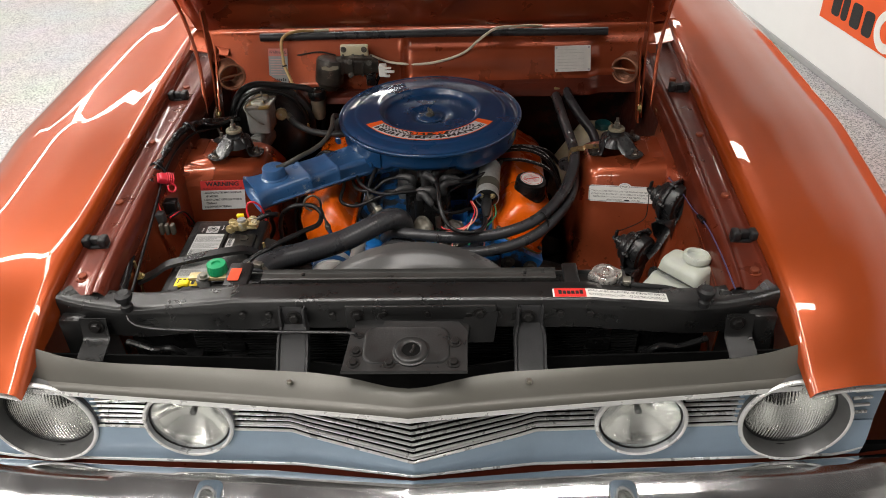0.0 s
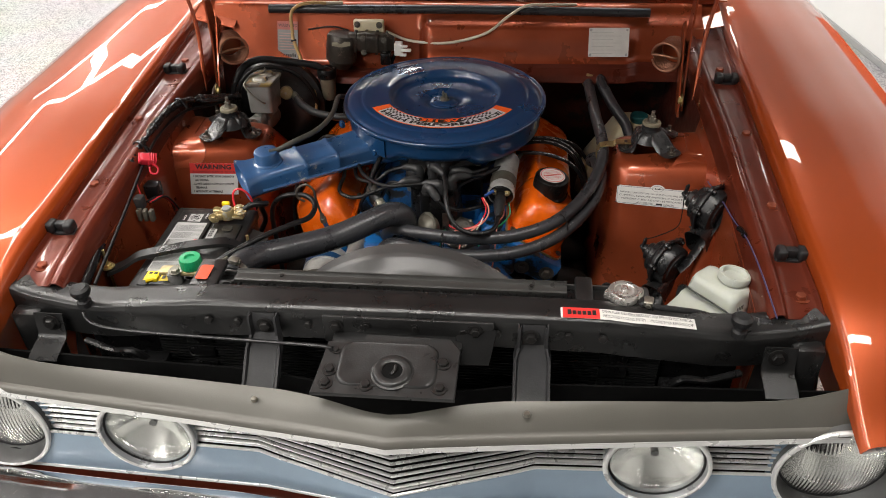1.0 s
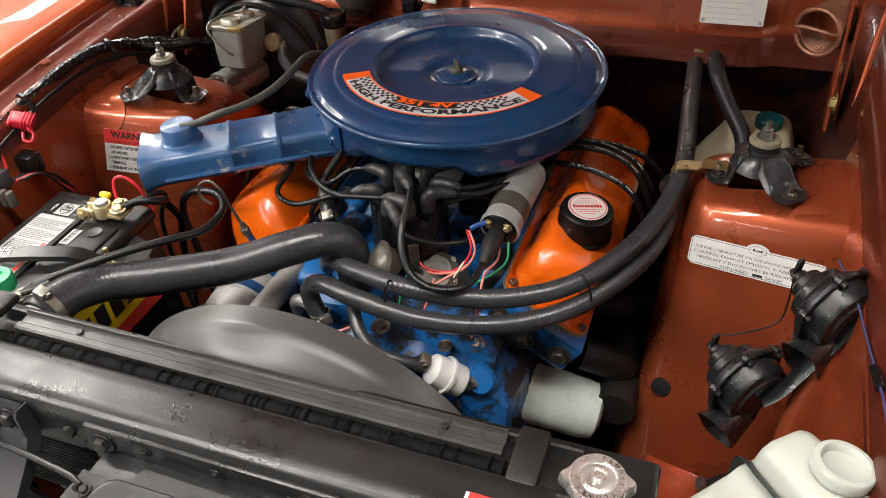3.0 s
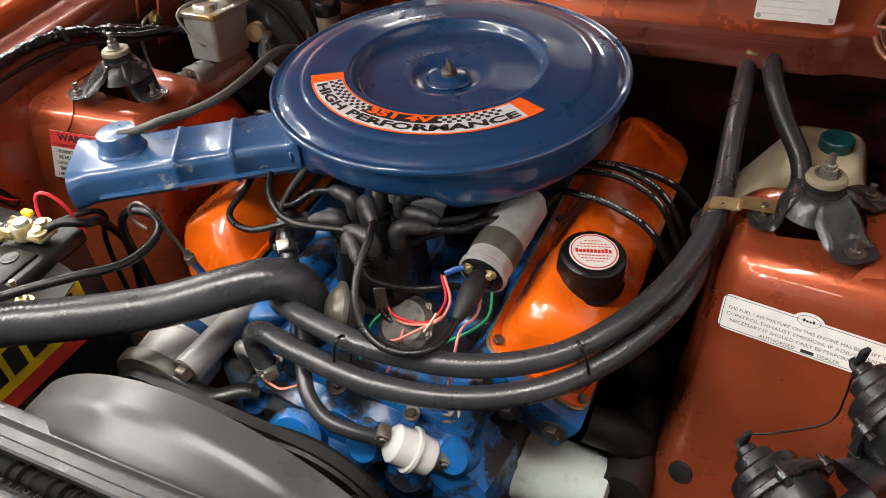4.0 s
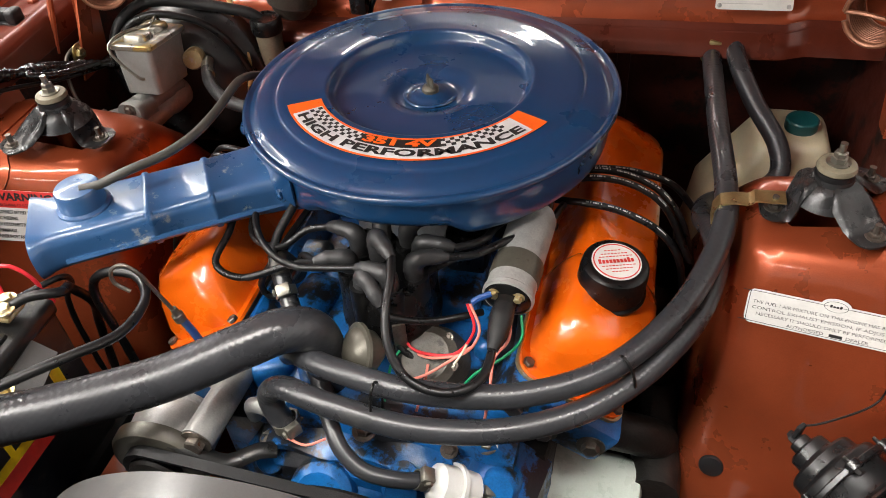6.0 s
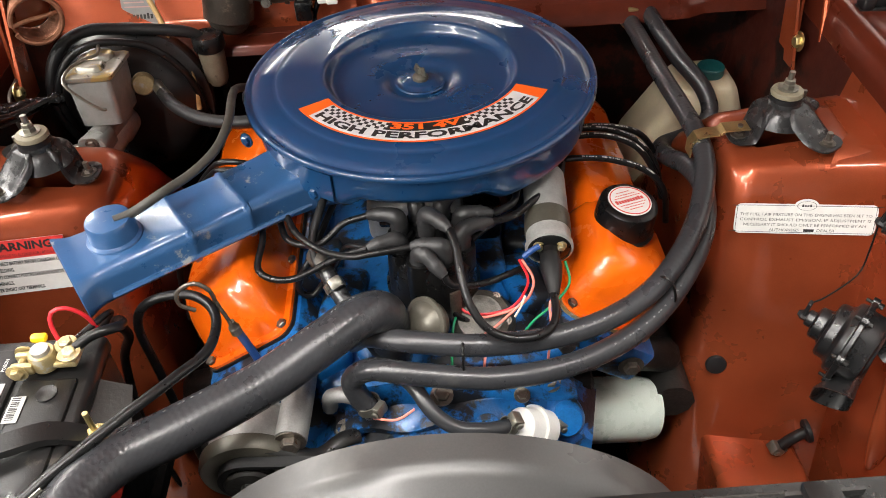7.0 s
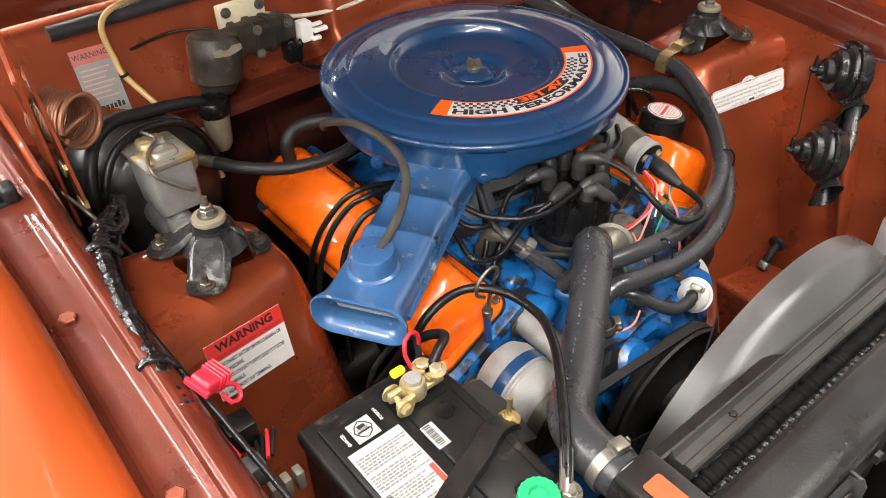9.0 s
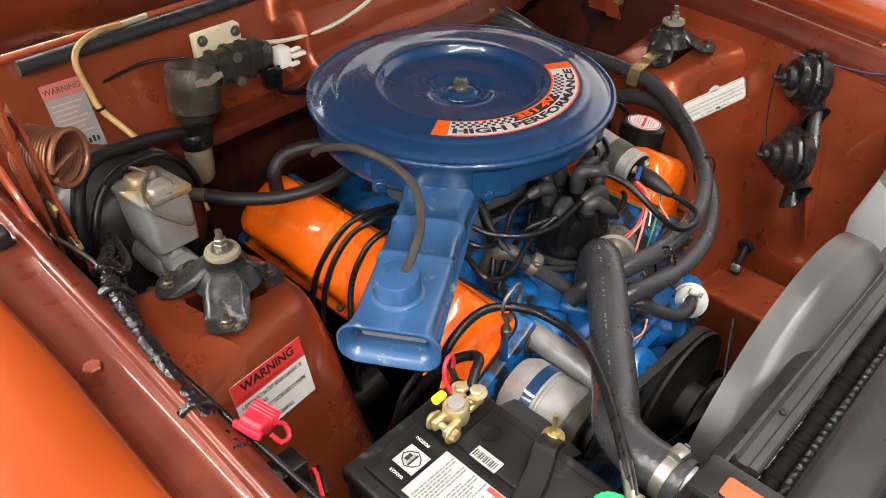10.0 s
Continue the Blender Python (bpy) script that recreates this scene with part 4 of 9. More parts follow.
# side closing plates and the dark depth below
for side in (-1, 1):
    bm = bmesh.new()
    box(bm, (side * 0.612 - 0.025, 1.07, 0.50), (side * 0.612 + 0.025, 1.115, 0.85), 0.01)
    part("side_post", bm, SUPPORT, support)
    bm = bmesh.new()
    rows = [[bm.verts.new((side * x, y, z)) for y, z in ((1.075, 0.852), (1.068, 0.815), (1.062, 0.808), (1.030, 0.800), (1.022, 0.796))] for x in (0.546, 0.594)]
    for a, b in zip(rows[0], rows[0][1:]):
        j = rows[0].index(a)
        bm.faces.new((a, b, rows[1][j + 1], rows[1][j]))
    thicken(bm, 0.003)
    brk = part("header_bracket", bm, SUPPORT, support)
    bm = bmesh.new()
    bolt(bm, (side * 0.565, 1.067, 0.838), (0, -1, 0.1), 0.009)
    part("bolt", bm, BLACK_BOLT, brk)
    # tall stays in the middle
    bm = bmesh.new()
    prof = [(1.049, 0.896), (1.045, 0.890), (1.044, 0.862), (1.030, 0.848), (0.992, 0.812), (0.972, 0.805)]
    rows = []
    for y, z in prof:
        w = 0.022 if z > 0.855 else 0.027
        rows.append([bm.verts.new((side * 0.203 + px, y + dy, z)) for px, dy in ((-w - 0.001, 0.010), (-w, -0.008), (-w + 0.0035, -0.008), (-w + 0.006, 0.0), (w - 0.006, 0.0), (w - 0.0035, -0.008), (w, -0.008), (w + 0.001, 0.010))])
    for a, b in zip(rows, rows[1:]):
        for k in range(7):
            bm.faces.new((a[k], a[k + 1], b[k + 1], b[k]))
    thicken(bm, 0.0025)
    stay = part("stay", bm, STEEL_GREY, support, "grey sheet metal stay")
    bm = bmesh.new()
    bolt(bm, (side * 0.2, 1.044, 0.877), (0, -1, 0), 0.0085)
    part("bolt", bm, BLACK_BOLT, stay)

# latch plate
LM = Matrix.Translation((0, 0.979, 0.868)) @ pose(0, 0, 0, 6, 0, 0)
bm = bmesh.new()
outline = [(-0.100, -0.046), (0.090, -0.046), (0.092, 0.030), (0.078, 0.048), (-0.040, 0.050), (-0.046, 0.036), (-0.075, 0.034), (-0.092, 0.036)]
plate(bm, [(x * 1.07, y * 1.16) for x, y in outline], LM @ Matrix.Translation((0, 0, -0.006)), 0.006, 0.0015)
latch = part("latch_plate", bm, WORN_BLACK, support, "black latch plate with round striker hole")
bm = bmesh.new()
ring = [(x, y) for x, y in round_rect(0.144, 0.080, 0.020, 5)]
loft(bm, [[LM @ Vector((x * k - 0.004, y * k + 0.002, z)) for x, y in ring] for k, z in ((1.0, 0.0), (0.98, 0.0022), (0.95, 0.0034), (0.90, 0.0030), (0.86, 0.0026))])
part("pressing", bm, WORN_BLACK, latch)
bm = bmesh.new()
lathe(bm, [(0.0150, 0.002), (0.0150, 0.0072), (0.0165, 0.0082), (0.0250, 0.0082), (0.0268, 0.0072), (0.0282, 0.0040), (0.0310, 0.0030), (0.0310, 0.001), (0.0150, 0.001)], LM @ Matrix.Translation((0.005, -0.013, 0)), 40)
part("striker_ring", bm, WORN_BLACK, latch)
bm = bmesh.new()
lathe(bm, [(0, 0.0058), (0.0155, 0.0058), (0.0155, 0.004), (0, 0.004)], LM @ Matrix.Translation((0.005, -0.013, 0)), 30)
part("striker_hole", bm, BLACK_GAP, latch)
bm = bmesh.new()
tube(bm, [LM @ Vector((0.004, -0.020, 0.0062)), LM @ Vector((0.009, -0.012, 0.0065)), LM @ Vector((0.009, -0.004, 0.0062))], 0.003, 8, 0.004)
part("catch", bm, BLACK_BOLT, latch)
for x, y in ((-0.088, -0.036), (-0.086, -0.012), (-0.030, -0.036), (0.074, -0.036), (0.076, 0.008), (-0.083, 0.024)):
    bm = bmesh.new()
    bolt(bm, LM @ Vector((x, y, 0.0002)), LM.to_3x3() @ Vector((0, 0, 1)), 0.0072 if x != -0.083 else 0.0045)
    part("bolt", bm, BLACK_BOLT, latch)
bm = bmesh.new()
box(bm, (-0.112, 1.046, 0.846), (0.146, 1.053, 0.897), 0.003)
box(bm, (-0.095, 1.020, 0.862), (0.100, 1.048, 0.868), 0.002)
part("reinforcing_plate", bm, SUPPORT, support, "black reinforcing plate behind the latch")
bm = bmesh.new()
grid(bm, lambda u, v: Vector((ramp(0.090, 0.150 - 0.010 * v, u), 1.046 - 0.042 * v, 0.872 + 0.014 * u - (0.020 + 0.012 * u) * v)), 8, 6)
thicken(bm, 0.003)
part("latch_bracket", bm, BLACK_GAP, support, "folded black latch bracket")
for x, z in ((-0.092, 0.880), (-0.045, 0.884), (0.028, 0.884), (0.118, 0.882), (0.132, 0.872)):
    bm = bmesh.new()
    bolt(bm, (x, 1.0455, z), (0, -1, 0), 0.0075 if x in (-0.092, 0.118) else 0.004)
    part("bolt", bm, BLACK_BOLT, support)
bm = bmesh.new()
tube(bm, [(-0.50, 1.062, 0.868), (-0.485, 1.050, 0.858), (-0.43, 1.043, 0.852), (-0.25, 1.030, 0.857), (-0.105, 1.012, 0.869), (-0.09, 1.0, 0.874)], 0.0030, 8, 0.01)
solid("release_cable", bm, WIRE, "thin black hood release cable along the crossmember", "cable")
for side, zz in ((-1, 0.867), (1, 0.867)):
    b = thing("hood_stop", "black rubber screw-in hood stop", "hood stop", (side * 0.505, 1.08, zz), "rubber hood stops")
    bm = bmesh.new()
    lathe(bm, [(0, 0), (0.011, 0), (0.011, 0.010), (0.008, 0.013), (0.008, 0.020), (0.013, 0.022), (0.0155, 0.028), (0.015, 0.034), (0.010, 0.038), (0.004, 0.036), (0, 0.036)], Matrix.Translation((side * 0.505, 1.08, zz)), 24)
    part("rubber_head", bm, RUBBER, b)

# condenser and ducts seen below the crossmember
rad = thing("radiator", "black radiator with filler cap and wide top tank", "radiator", (0, 1.14, 0.4))
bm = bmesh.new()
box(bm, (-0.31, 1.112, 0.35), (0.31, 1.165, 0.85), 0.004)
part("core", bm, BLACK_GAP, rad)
for k in range(26):
    bm = bmesh.new()
    z = 0.84 - 0.011 * k
    box(bm, (-0.305, 1.104, z - 0.0022), (0.305, 1.114, z + 0.0022))
    part("fin", bm, PLASTIC, rad, smooth=0)
bm = bmesh.new()
box(bm, (-0.33, 1.113, 0.836), (0.385, 1.176, 0.877), 0.006)
part("top_tank", bm, SUPPORT, rad)
bm = bmesh.new()
CH = [(1.134, 0.876), (1.134, 0.8885), (1.136, 0.8905), (1.142, 0.8905), (1.144, 0.8885), (1.152, 0.8885), (1.154, 0.8905), (1.1555, 0.8945), (1.157, 0.8945), (1.157, 0.876)]
loft(bm, [[Vector((x, y, z)) for y, z in CH] for x in (-0.275, 0.255)])
part("top_channel", bm, WORN_GREY, rad)
for x in (-0.20, 0.20):
    bm = bmesh.new()
    bolt(bm, (x, 1.148, 0.8880), (0, 0, 1), 0.0038, False)
    part("bolt", bm, BLACK_BOLT, rad)
# foam strip in the gap between tank and crossmember
bm = bmesh.new()
tube(bm, [(-0.29, 1.124, 0.880), (0, 1.124, 0.881), (0.27, 1.124, 0.880)], lambda q: 0.0085 + 0.0012 * (math.sin(q * 300) + math.sin(q * 541 + 1)) * math.sin(q * 37), 10, 0.0025)
part("foam_strip", bm, BLACK_GAP, rad, "wrinkled black foam strip")
bm = bmesh.new()
tube(bm, [(-0.29, 1.1115, 0.885), (0, 1.1115, 0.886), (0.26, 1.1115, 0.885)], lambda q: 0.0048 + 0.0009 * math.sin(q * 900), 8, 0.0016)
part("conduit", bm, PLASTIC, rad, "ribbed black conduit")
for x0, x1 in ((-0.335, -0.292), (0.266, 0.293)):
    bm = bmesh.new()
    box(bm, (x0, 1.10, 0.893), (x1, 1.168 if x0 < 0 else 1.160, 0.904), 0.004)
    part("mounting_bracket", bm, SUPPORT, rad)
bm = bmesh.new()
plate(bm, round_rect(0.020, 0.036, 0.003), Matrix.Translation((-0.318, 1.128, 0.9062)), 0.0008)
part("sticker", bm, surface("red_orange_sticker", (0.56, 0.062, 0.018), 0.42, 0.0, 0.15, 60, 500, spots=(0.30, 0.05, 0.03), spot_scale=90, spot_level=0.60), rad, "small orange sticker")
bm = bmesh.new()
lathe(bm, [(0, 0), (0.020, 0), (0.020, 0.010), (0.0225, 0.012), (0.0225, 0.016), (0, 0.016)], Matrix.Translation((0.338, 1.120, 0.884)), 32)
part("filler_neck", bm, SUPPORT, rad)
# radiator cap
CM = Matrix.Translation((0.338, 1.120, 0.8995)) @ pose(0, 0, 0, 0, 0, 25) @ Matrix.Diagonal((0.84, 0.84, 1, 1))
bm = bmesh.new()
n = 72
rings = []
for rr, z in ((1.0, 0.0), (1.02, 0.003), (1.0, 0.009), (0.96, 0.012)):
    ring = []
    for k in range(n):
        a = 2 * math.pi * k / n
        ear = 0.0075 * (max(0, math.cos(2 * a + 0.6)) ** 12)
        ring.append(CM @ Vector(((0.0285 + ear) * rr * math.cos(a), (0.0285 + ear) * rr * math.sin(a), z)))
    rings.append(ring)
loft(bm, rings)
CAP_STEEL = surface("worn_cap_plating", (0.60, 0.57, 0.54), 0.30, 0.8, 0.2, 40, 500, 0.2, 300, spots=(0.24, 0.18, 0.15), spot_scale=30, spot_level=0.60)
cap = part("radiator_cap", bm, CAP_STEEL, rad, "worn chromed pressure cap with ears")
bm = bmesh.new()
lathe(bm, [(0.0265, 0.012), (0.0255, 0.0135), (0.0185, 0.0135), (0.0170, 0.012), (0.013, 0.0135), (0.010, 0.0135), (0.008, 0.0125), (0.005, 0.0125), (0.0045, 0.016), (0, 0.0165)], CM, 40)
part("cap_dish", bm, CAP_STEEL, cap)
for k, word in enumerate("REMOVE SLOWLY"):
    if word != " ":
        a = radians(60 - 18 * k)
        write(word, 0.006, CM @ Matrix.Translation((0.0220 * math.cos(a), 0.0220 * math.sin(a), 0.0135)) @ pose(0, 0, 0, 0, 0, math.degrees(a) - 90), cap, INK, "letter")
# ducts either side of the core, below the crossmember
for side in (-1, 1):
    bm = bmesh.new()
    box(bm, (side * 0.43 - 0.09, 1.09, 0.62), (side * 0.43 + 0.09, 1.10, 0.83), 0.003)
    for k in range(4):
        box(bm, (side * 0.33 - 0.022, 1.075, 0.80 - 0.03 * k), (side * 0.33 + 0.022, 1.10, 0.818 - 0.03 * k), 0.003)
    tube(bm, [(side * 0.40, 1.06, 0.76), (side * 0.43, 1.05, 0.80), (side * 0.47, 1.06, 0.79), (side * 0.52, 1.07, 0.80)], 0.006, 8)
    box(bm, (side * 0.42 - 0.02, 1.03, 0.765), (side * 0.42 + 0.04, 1.07, 0.785), 0.003)
    part("side_duct", bm, PLASTIC, support)

bm = bmesh.new()
for k in range(26):
    box(bm, (-0.40, 1.080, 0.690 + 0.0062 * k), (0.40, 1.098, 0.6924 + 0.0062 * k))
for k in range(17):
    box(bm, (-0.402 + 0.05 * k, 1.084, 0.686), (-0.398 + 0.05 * k, 1.100, 0.852))
tagged(part("core_mesh", bm, CORE, rad, "black radiator core fins", 0), kind="stuff")

# label on the crossmember
lab = thing("support_label", "red and white coolant care label on the crossmember", "label", (0.33, 1.075, 0.905))
def strip(x0, x1, name, mat, lift):
    bm = bmesh.new()
    grid(bm, lambda u, v: Vector((ramp(x0, x1, u), ramp(1.0585, 1.0815, v) + 0.045 * max(0, (ramp(x0, x1, u) - 0.35) / 0.3), cross_z(ramp(x0, x1, u)) + lift)), 24, 2)
    return part(name, bm, mat, lab, smooth=40)
strip(0.242, 0.301, "border", PAPER, 0.0008)
strip(0.245, 0.2985, "red_field", RED_LABEL, 0.0014)
strip(0.301, 0.442, "white_field", PAPER, 0.0008)
bm = bmesh.new()
for k in range(6):
    box(bm, (0.252 + 0.0072 * k, 1.066, cross_z(0.27) + 0.0016), (0.2575 + 0.0072 * k, 1.0745 + (0.002 if k in (0, 5) else 0), cross_z(0.27) + 0.0019))
part("mark", bm, INK, lab, smooth=0)
def along_support(text, y, x0, x1):
    bm = lettering(text, 0.0085)
    xs = [v.co.x for v in bm.verts]
    a, b = min(xs), max(xs)
    for v in bm.verts:
        x = ramp(x0, x1, (v.co.x - a) / (b - a))
        v.co = Vector((x, y + v.co.y + 0.045 * max(0, (x - 0.35) / 0.3), cross_z(x) + 0.0016))
    part("lettering", bm, INK, lab, smooth=0)
along_support("DRAIN, FLUSH AND REFILL REGULARLY. ADD APPROVED RUST INHIBITOR", 1.0755, 0.303, 0.438)
along_support("PRESSURISED COOLING SYSTEM  -  USE CARE WHEN REMOVING CAP", 1.0655, 0.303, 0.438)

# ---- engine ----
engine = thing("engine", "blue painted cast V8 engine block and intake", "engine", (0, 1.65, 0.25))
bm = bmesh.new()
box(bm, (-0.20, 1.44, 0.25), (0.20, 1.96, 0.66), 0.02)
part("block", bm, IRON, engine)
# intake manifold
bm = bmesh.new()
loft(bm, [[Vector((x, y, z)) for x, z in ((-0.165, 0.60), (-0.165, 0.69), (-0.12, 0.725 + dz), (-0.05, 0.735 + dz), (0.05, 0.735 + dz), (0.12, 0.725 + dz), (0.165, 0.69), (0.165, 0.60))]
          for y, dz in ((1.405, -0.03), (1.415, -0.01), (1.45, 0.0), (1.60, 0.01), (1.80, 0.01), (1.93, -0.01))])
part("intake_manifold", bm, ENGINE_BLUE, engine, "blue cast intake manifold", 30)
for k, (x, y, z, w, d, h, r) in enumerate(((-0.12, 1.47, 0.72, 0.05, 0.07, 0.045, 20), (-0.10, 1.54, 0.73, 0.05, 0.09, 0.05, -10), (-0.13, 1.62, 0.725, 0.05, 0.06, 0.05, 5), (0.12, 1.55, 0.725, 0.05, 0.09, 0.05, 12),
                                           (0.13, 1.64, 0.725, 0.05, 0.07, 0.05, -8), (0.07, 1.60, 0.735, 0.06, 0.10, 0.06, 0), (-0.055, 1.455, 0.725, 0.05, 0.05, 0.04, 30), (0.145, 1.47, 0.70, 0.06, 0.05, 0.05, 0))):
    bm = bmesh.new()
    box(bm, (-w / 2, -d / 2, -0.03), (w / 2, d / 2, h / 2), 0.012, 3, pose(x, y, z, 0, 0, r))
    part("runner", bm, ENGINE_BLUE, engine, smooth=60)
# front cover and water pump
bm = bmesh.new()
loft(bm, [[Vector((x, y, z)) for x, z in ring] for y, ring in (
    (1.45, ((-0.17, 0.30), (-0.17, 0.62), (-0.12, 0.70), (0.13, 0.70), (0.20, 0.64), (0.20, 0.30))),
    (1.39, ((-0.16, 0.30), (-0.16, 0.61), (-0.11, 0.685), (0.12, 0.69), (0.185, 0.62), (0.185, 0.30))),
    (1.372, ((-0.14, 0.32), (-0.14, 0.60), (-0.09, 0.665), (0.10, 0.67), (0.165, 0.60), (0.165, 0.32))))])
part("front_cover", bm, ENGINE_BLUE, engine, "blue cast timing cover", 30)
for x0, y0, z0, rr, hh in ((-0.035, 1.375, 0.64, 0.035, 0.035), (0.055, 1.375, 0.665, 0.022, 0.02), (0.10, 1.385, 0.63, 0.03, 0.02), (-0.10, 1.39, 0.655, 0.02, 0.02), (0.15, 1.40, 0.66, 0.022, 0.02), (0.0, 1.37, 0.60, 0.06, 0.03)):
    bm = bmesh.new()
    lathe(bm, [(0, hh), (rr * 0.75, hh), (rr, hh - 0.008), (rr * 1.15, -0.01), (0, -0.01)], along((x0, y0, z0), (0.1, -0.8, 0.6)), 20)
    part("boss", bm, ENGINE_BLUE, engine)
bm = bmesh.new()
grid(bm, lambda u, v: Vector((ramp(-0.10, 0.15, u), ramp(1.378, 1.455, v), 0.690 + 0.016 * v + 0.007 * math.sin(u * 17) * math.cos(v * 6) - 0.05 * max(0, u - 0.7))), 24, 10)
thicken(bm, 0.01)
part("front_web", bm, ENGINE_BLUE, engine, smooth=60)
for p, w, r in (((0.010, 1.400, 0.716), (0, -0.2, 1), 0.0085), ((0.058, 1.372, 0.690), (0, -0.7, 0.7), 0.010), ((-0.075, 1.41, 0.708), (0, -0.3, 1), 0.008), ((0.135, 1.42, 0.70), (0, -0.4, 1), 0.008), ((0.10, 1.40, 0.706), (0, -0.3, 1), 0.006), ((-0.10, 1.39, 0.68), (0, -0.7, 0.7), 0.008)):
    bm = bmesh.new()
    bolt(bm, p, w, r)
    part("bolt", bm, ENGINE_BLUE if r == 0.010 else BOLT, engine)
# heads
for side in (-1, 1):
    hm = Matrix.Translation((side * 0.212, 1.70, 0.728)) @ pose(0, 0, 0, 0, side * 31, 0)
    bm = bmesh.new()
    box(bm, (-0.066, -0.245, -0.060), (0.072, 0.255, -0.004), 0.008, 2, hm)
    part("cylinder_head", bm, ENGINE_BLUE, engine, "blue cast cylinder head")
    for yy in (-0.246,):
        for xx, zz in ((-0.045, -0.03), (0.05, -0.03), (0.0, -0.045)):
            bm = bmesh.new()
            bolt(bm, hm @ Vector((xx, yy, zz)), (0, -1, 0), 0.010)
            part("bolt", bm, BOLT, engine)
    for k in range(4):
        bm = bmesh.new()
        tube(bm, [(side * 0.26, 1.52 + 0.11 * k, 0.62), (side * 0.31, 1.53 + 0.11 * k, 0.60), (side * 0.32, 1.56 + 0.11 * k, 0.55)], 0.024, 10, 0.02)
        part("exhaust_branch", bm, IRON, engine)
    bm = bmesh.new()
    tube(bm, [(side * 0.315, 1.48, 0.56), (side * 0.32, 1.7, 0.55), (side * 0.32, 1.95, 0.52)], 0.03, 10, 0.04)
    part("exhaust_manifold", bm, IRON, engine, "rusty brown cast exhaust manifold")


def valve_cover(side):
    v = thing("valve_cover", "glossy orange pressed rocker cover with edge bolts", "rocker cover", (side * 0.212, 1.70, 0.73), "orange rocker covers")
    hm = Matrix.Translation((side * 0.212, 1.70, 0.728)) @ pose(0, 0, 0, 0, side * 31, 0)
    y0, y1 = -0.228, 0.232
    bm = bmesh.new()
    rings = []
    for z, hw, e0, e1, r in ((0.0, 0.064, 0, 0, 0.02), (0.004, 0.064, 0, 0, 0.02), (0.0045, 0.0555, 0.010, 0.010, 0.02), (0.022, 0.0545, 0.012, 0.012, 0.02), (0.048, 0.053, 0.022, 0.018, 0.030), (0.064, 0.0505, 0.034, 0.025, 0.032), (0.0725, 0.046, 0.044, 0.034, 0.030), (0.0765, 0.037, 0.058, 0.050, 0.030)):
        a, b = y0 + e0, y1 - e1
        rings.append([hm @ Vector((px, (a + b) / 2 + py, z)) for px, py in round_rect(2 * hw, b - a, r, 6)])
    loft(bm, rings)
    part("cover", bm, ORANGE, v, smooth=60)
    bm = bmesh.new()
    plate(bm, round_rect(0.132, y1 - y0 + 0.004, 0.02, 5), hm @ Matrix.Translation((0, (y0 + y1) / 2, -0.0045)), 0.0045)
    part("gasket", bm, BRASS if side > 0 else IRON, v, "cork gasket edge")
    for px, py in ((-0.055, y0 + 0.012), (0.055, y0 + 0.012), (-0.057, 0.0), (0.057, 0.0), (-0.055, y1 - 0.012), (0.055, y1 - 0.012), (0.058, -0.11), (0.058, 0.11)):
        bm = bmesh.new()
        bolt(bm, hm @ Vector((px, py, 0.004)), hm.to_3x3() @ Vector((0, 0, 1)), 0.0062, False)
        part("bolt", bm, BOLT, v)
    return v, hm


valve_cover(-1)
vr, HR = valve_cover(1)
# filler tower with its black cap on the passenger-side cover
bm = bmesh.new()
rings = []
for z, w, d, r, lean in ((0.010, 0.116, 0.142, 0.024, 0), (0.045, 0.114, 0.136, 0.026, 0), (0.066, 0.108, 0.128, 0.03, 0.0), (0.076, 0.098, 0.116, 0.034, 0.0), (0.081, 0.082, 0.096, 0.03, 0)):
    rings.append([HR @ Vector((px - 0.002, py - 0.146, z)) for px, py in round_rect(w, d, r, 6)])
loft(bm, rings)
part("filler_tower", bm, ORANGE, vr, smooth=60)
OC = along((0.239, 1.567, 0.797), (0.12, -0.05, 1))
bm = bmesh.new()
lathe(bm, [(0, 0.0), (0.037, 0.0), (0.0385, 0.003), (0.0385, 0.006), (0.036, 0.0085), (0.0350, 0.036), (0.0340, 0.0415), (0.031, 0.044), (0.0265, 0.0448), (0, 0.0448)], OC, 48)
oil_cap = part("oil_cap", bm, PLASTIC, vr, "black moulded oil filler cap")
bm = bmesh.new()
lathe(bm, [(0, 0.0456), (0.0255, 0.0456), (0.0255, 0.0445), (0, 0.0445)], OC, 40)
part("cap_label", bm, PAPER, oil_cap, "round white label")
bm = bmesh.new()
lathe(bm, [(0.0228, 0.0461), (0.0240, 0.0461), (0.0240, 0.0452), (0.0228, 0.0452), (0.0228, 0.0461)], OC, 40)
ex = OC.to_3x3().inverted() @ Vector((0.93, 0.36, 0.0))
OW = OC @ pose(0, 0, 0, 0, 0, math.degrees(math.atan2(ex.y, ex.x)))
for k in range(10):
    box(bm, (-0.0190 + 0.0038 * k, -0.0022, 0.0458), (-0.0163 + 0.0038 * k, 0.0022 + (0.0014 if k in (0, 8) else 0.0), 0.0463), m=OW)
for row, half in ((0.0150, 0.009), (0.0105, 0.014), (0.0066, 0.017), (-0.0060, 0.017), (-0.0100, 0.014), (-0.0140, 0.009)):
    x = -half
    while x < half:
        box(bm, (x, row - 0.0005, 0.0458), (x + 0.0026, row + 0.0005, 0.0461), m=OW)
        x += 0.0036
part("label_print", bm, RED_INK, oil_cap, smooth=0)

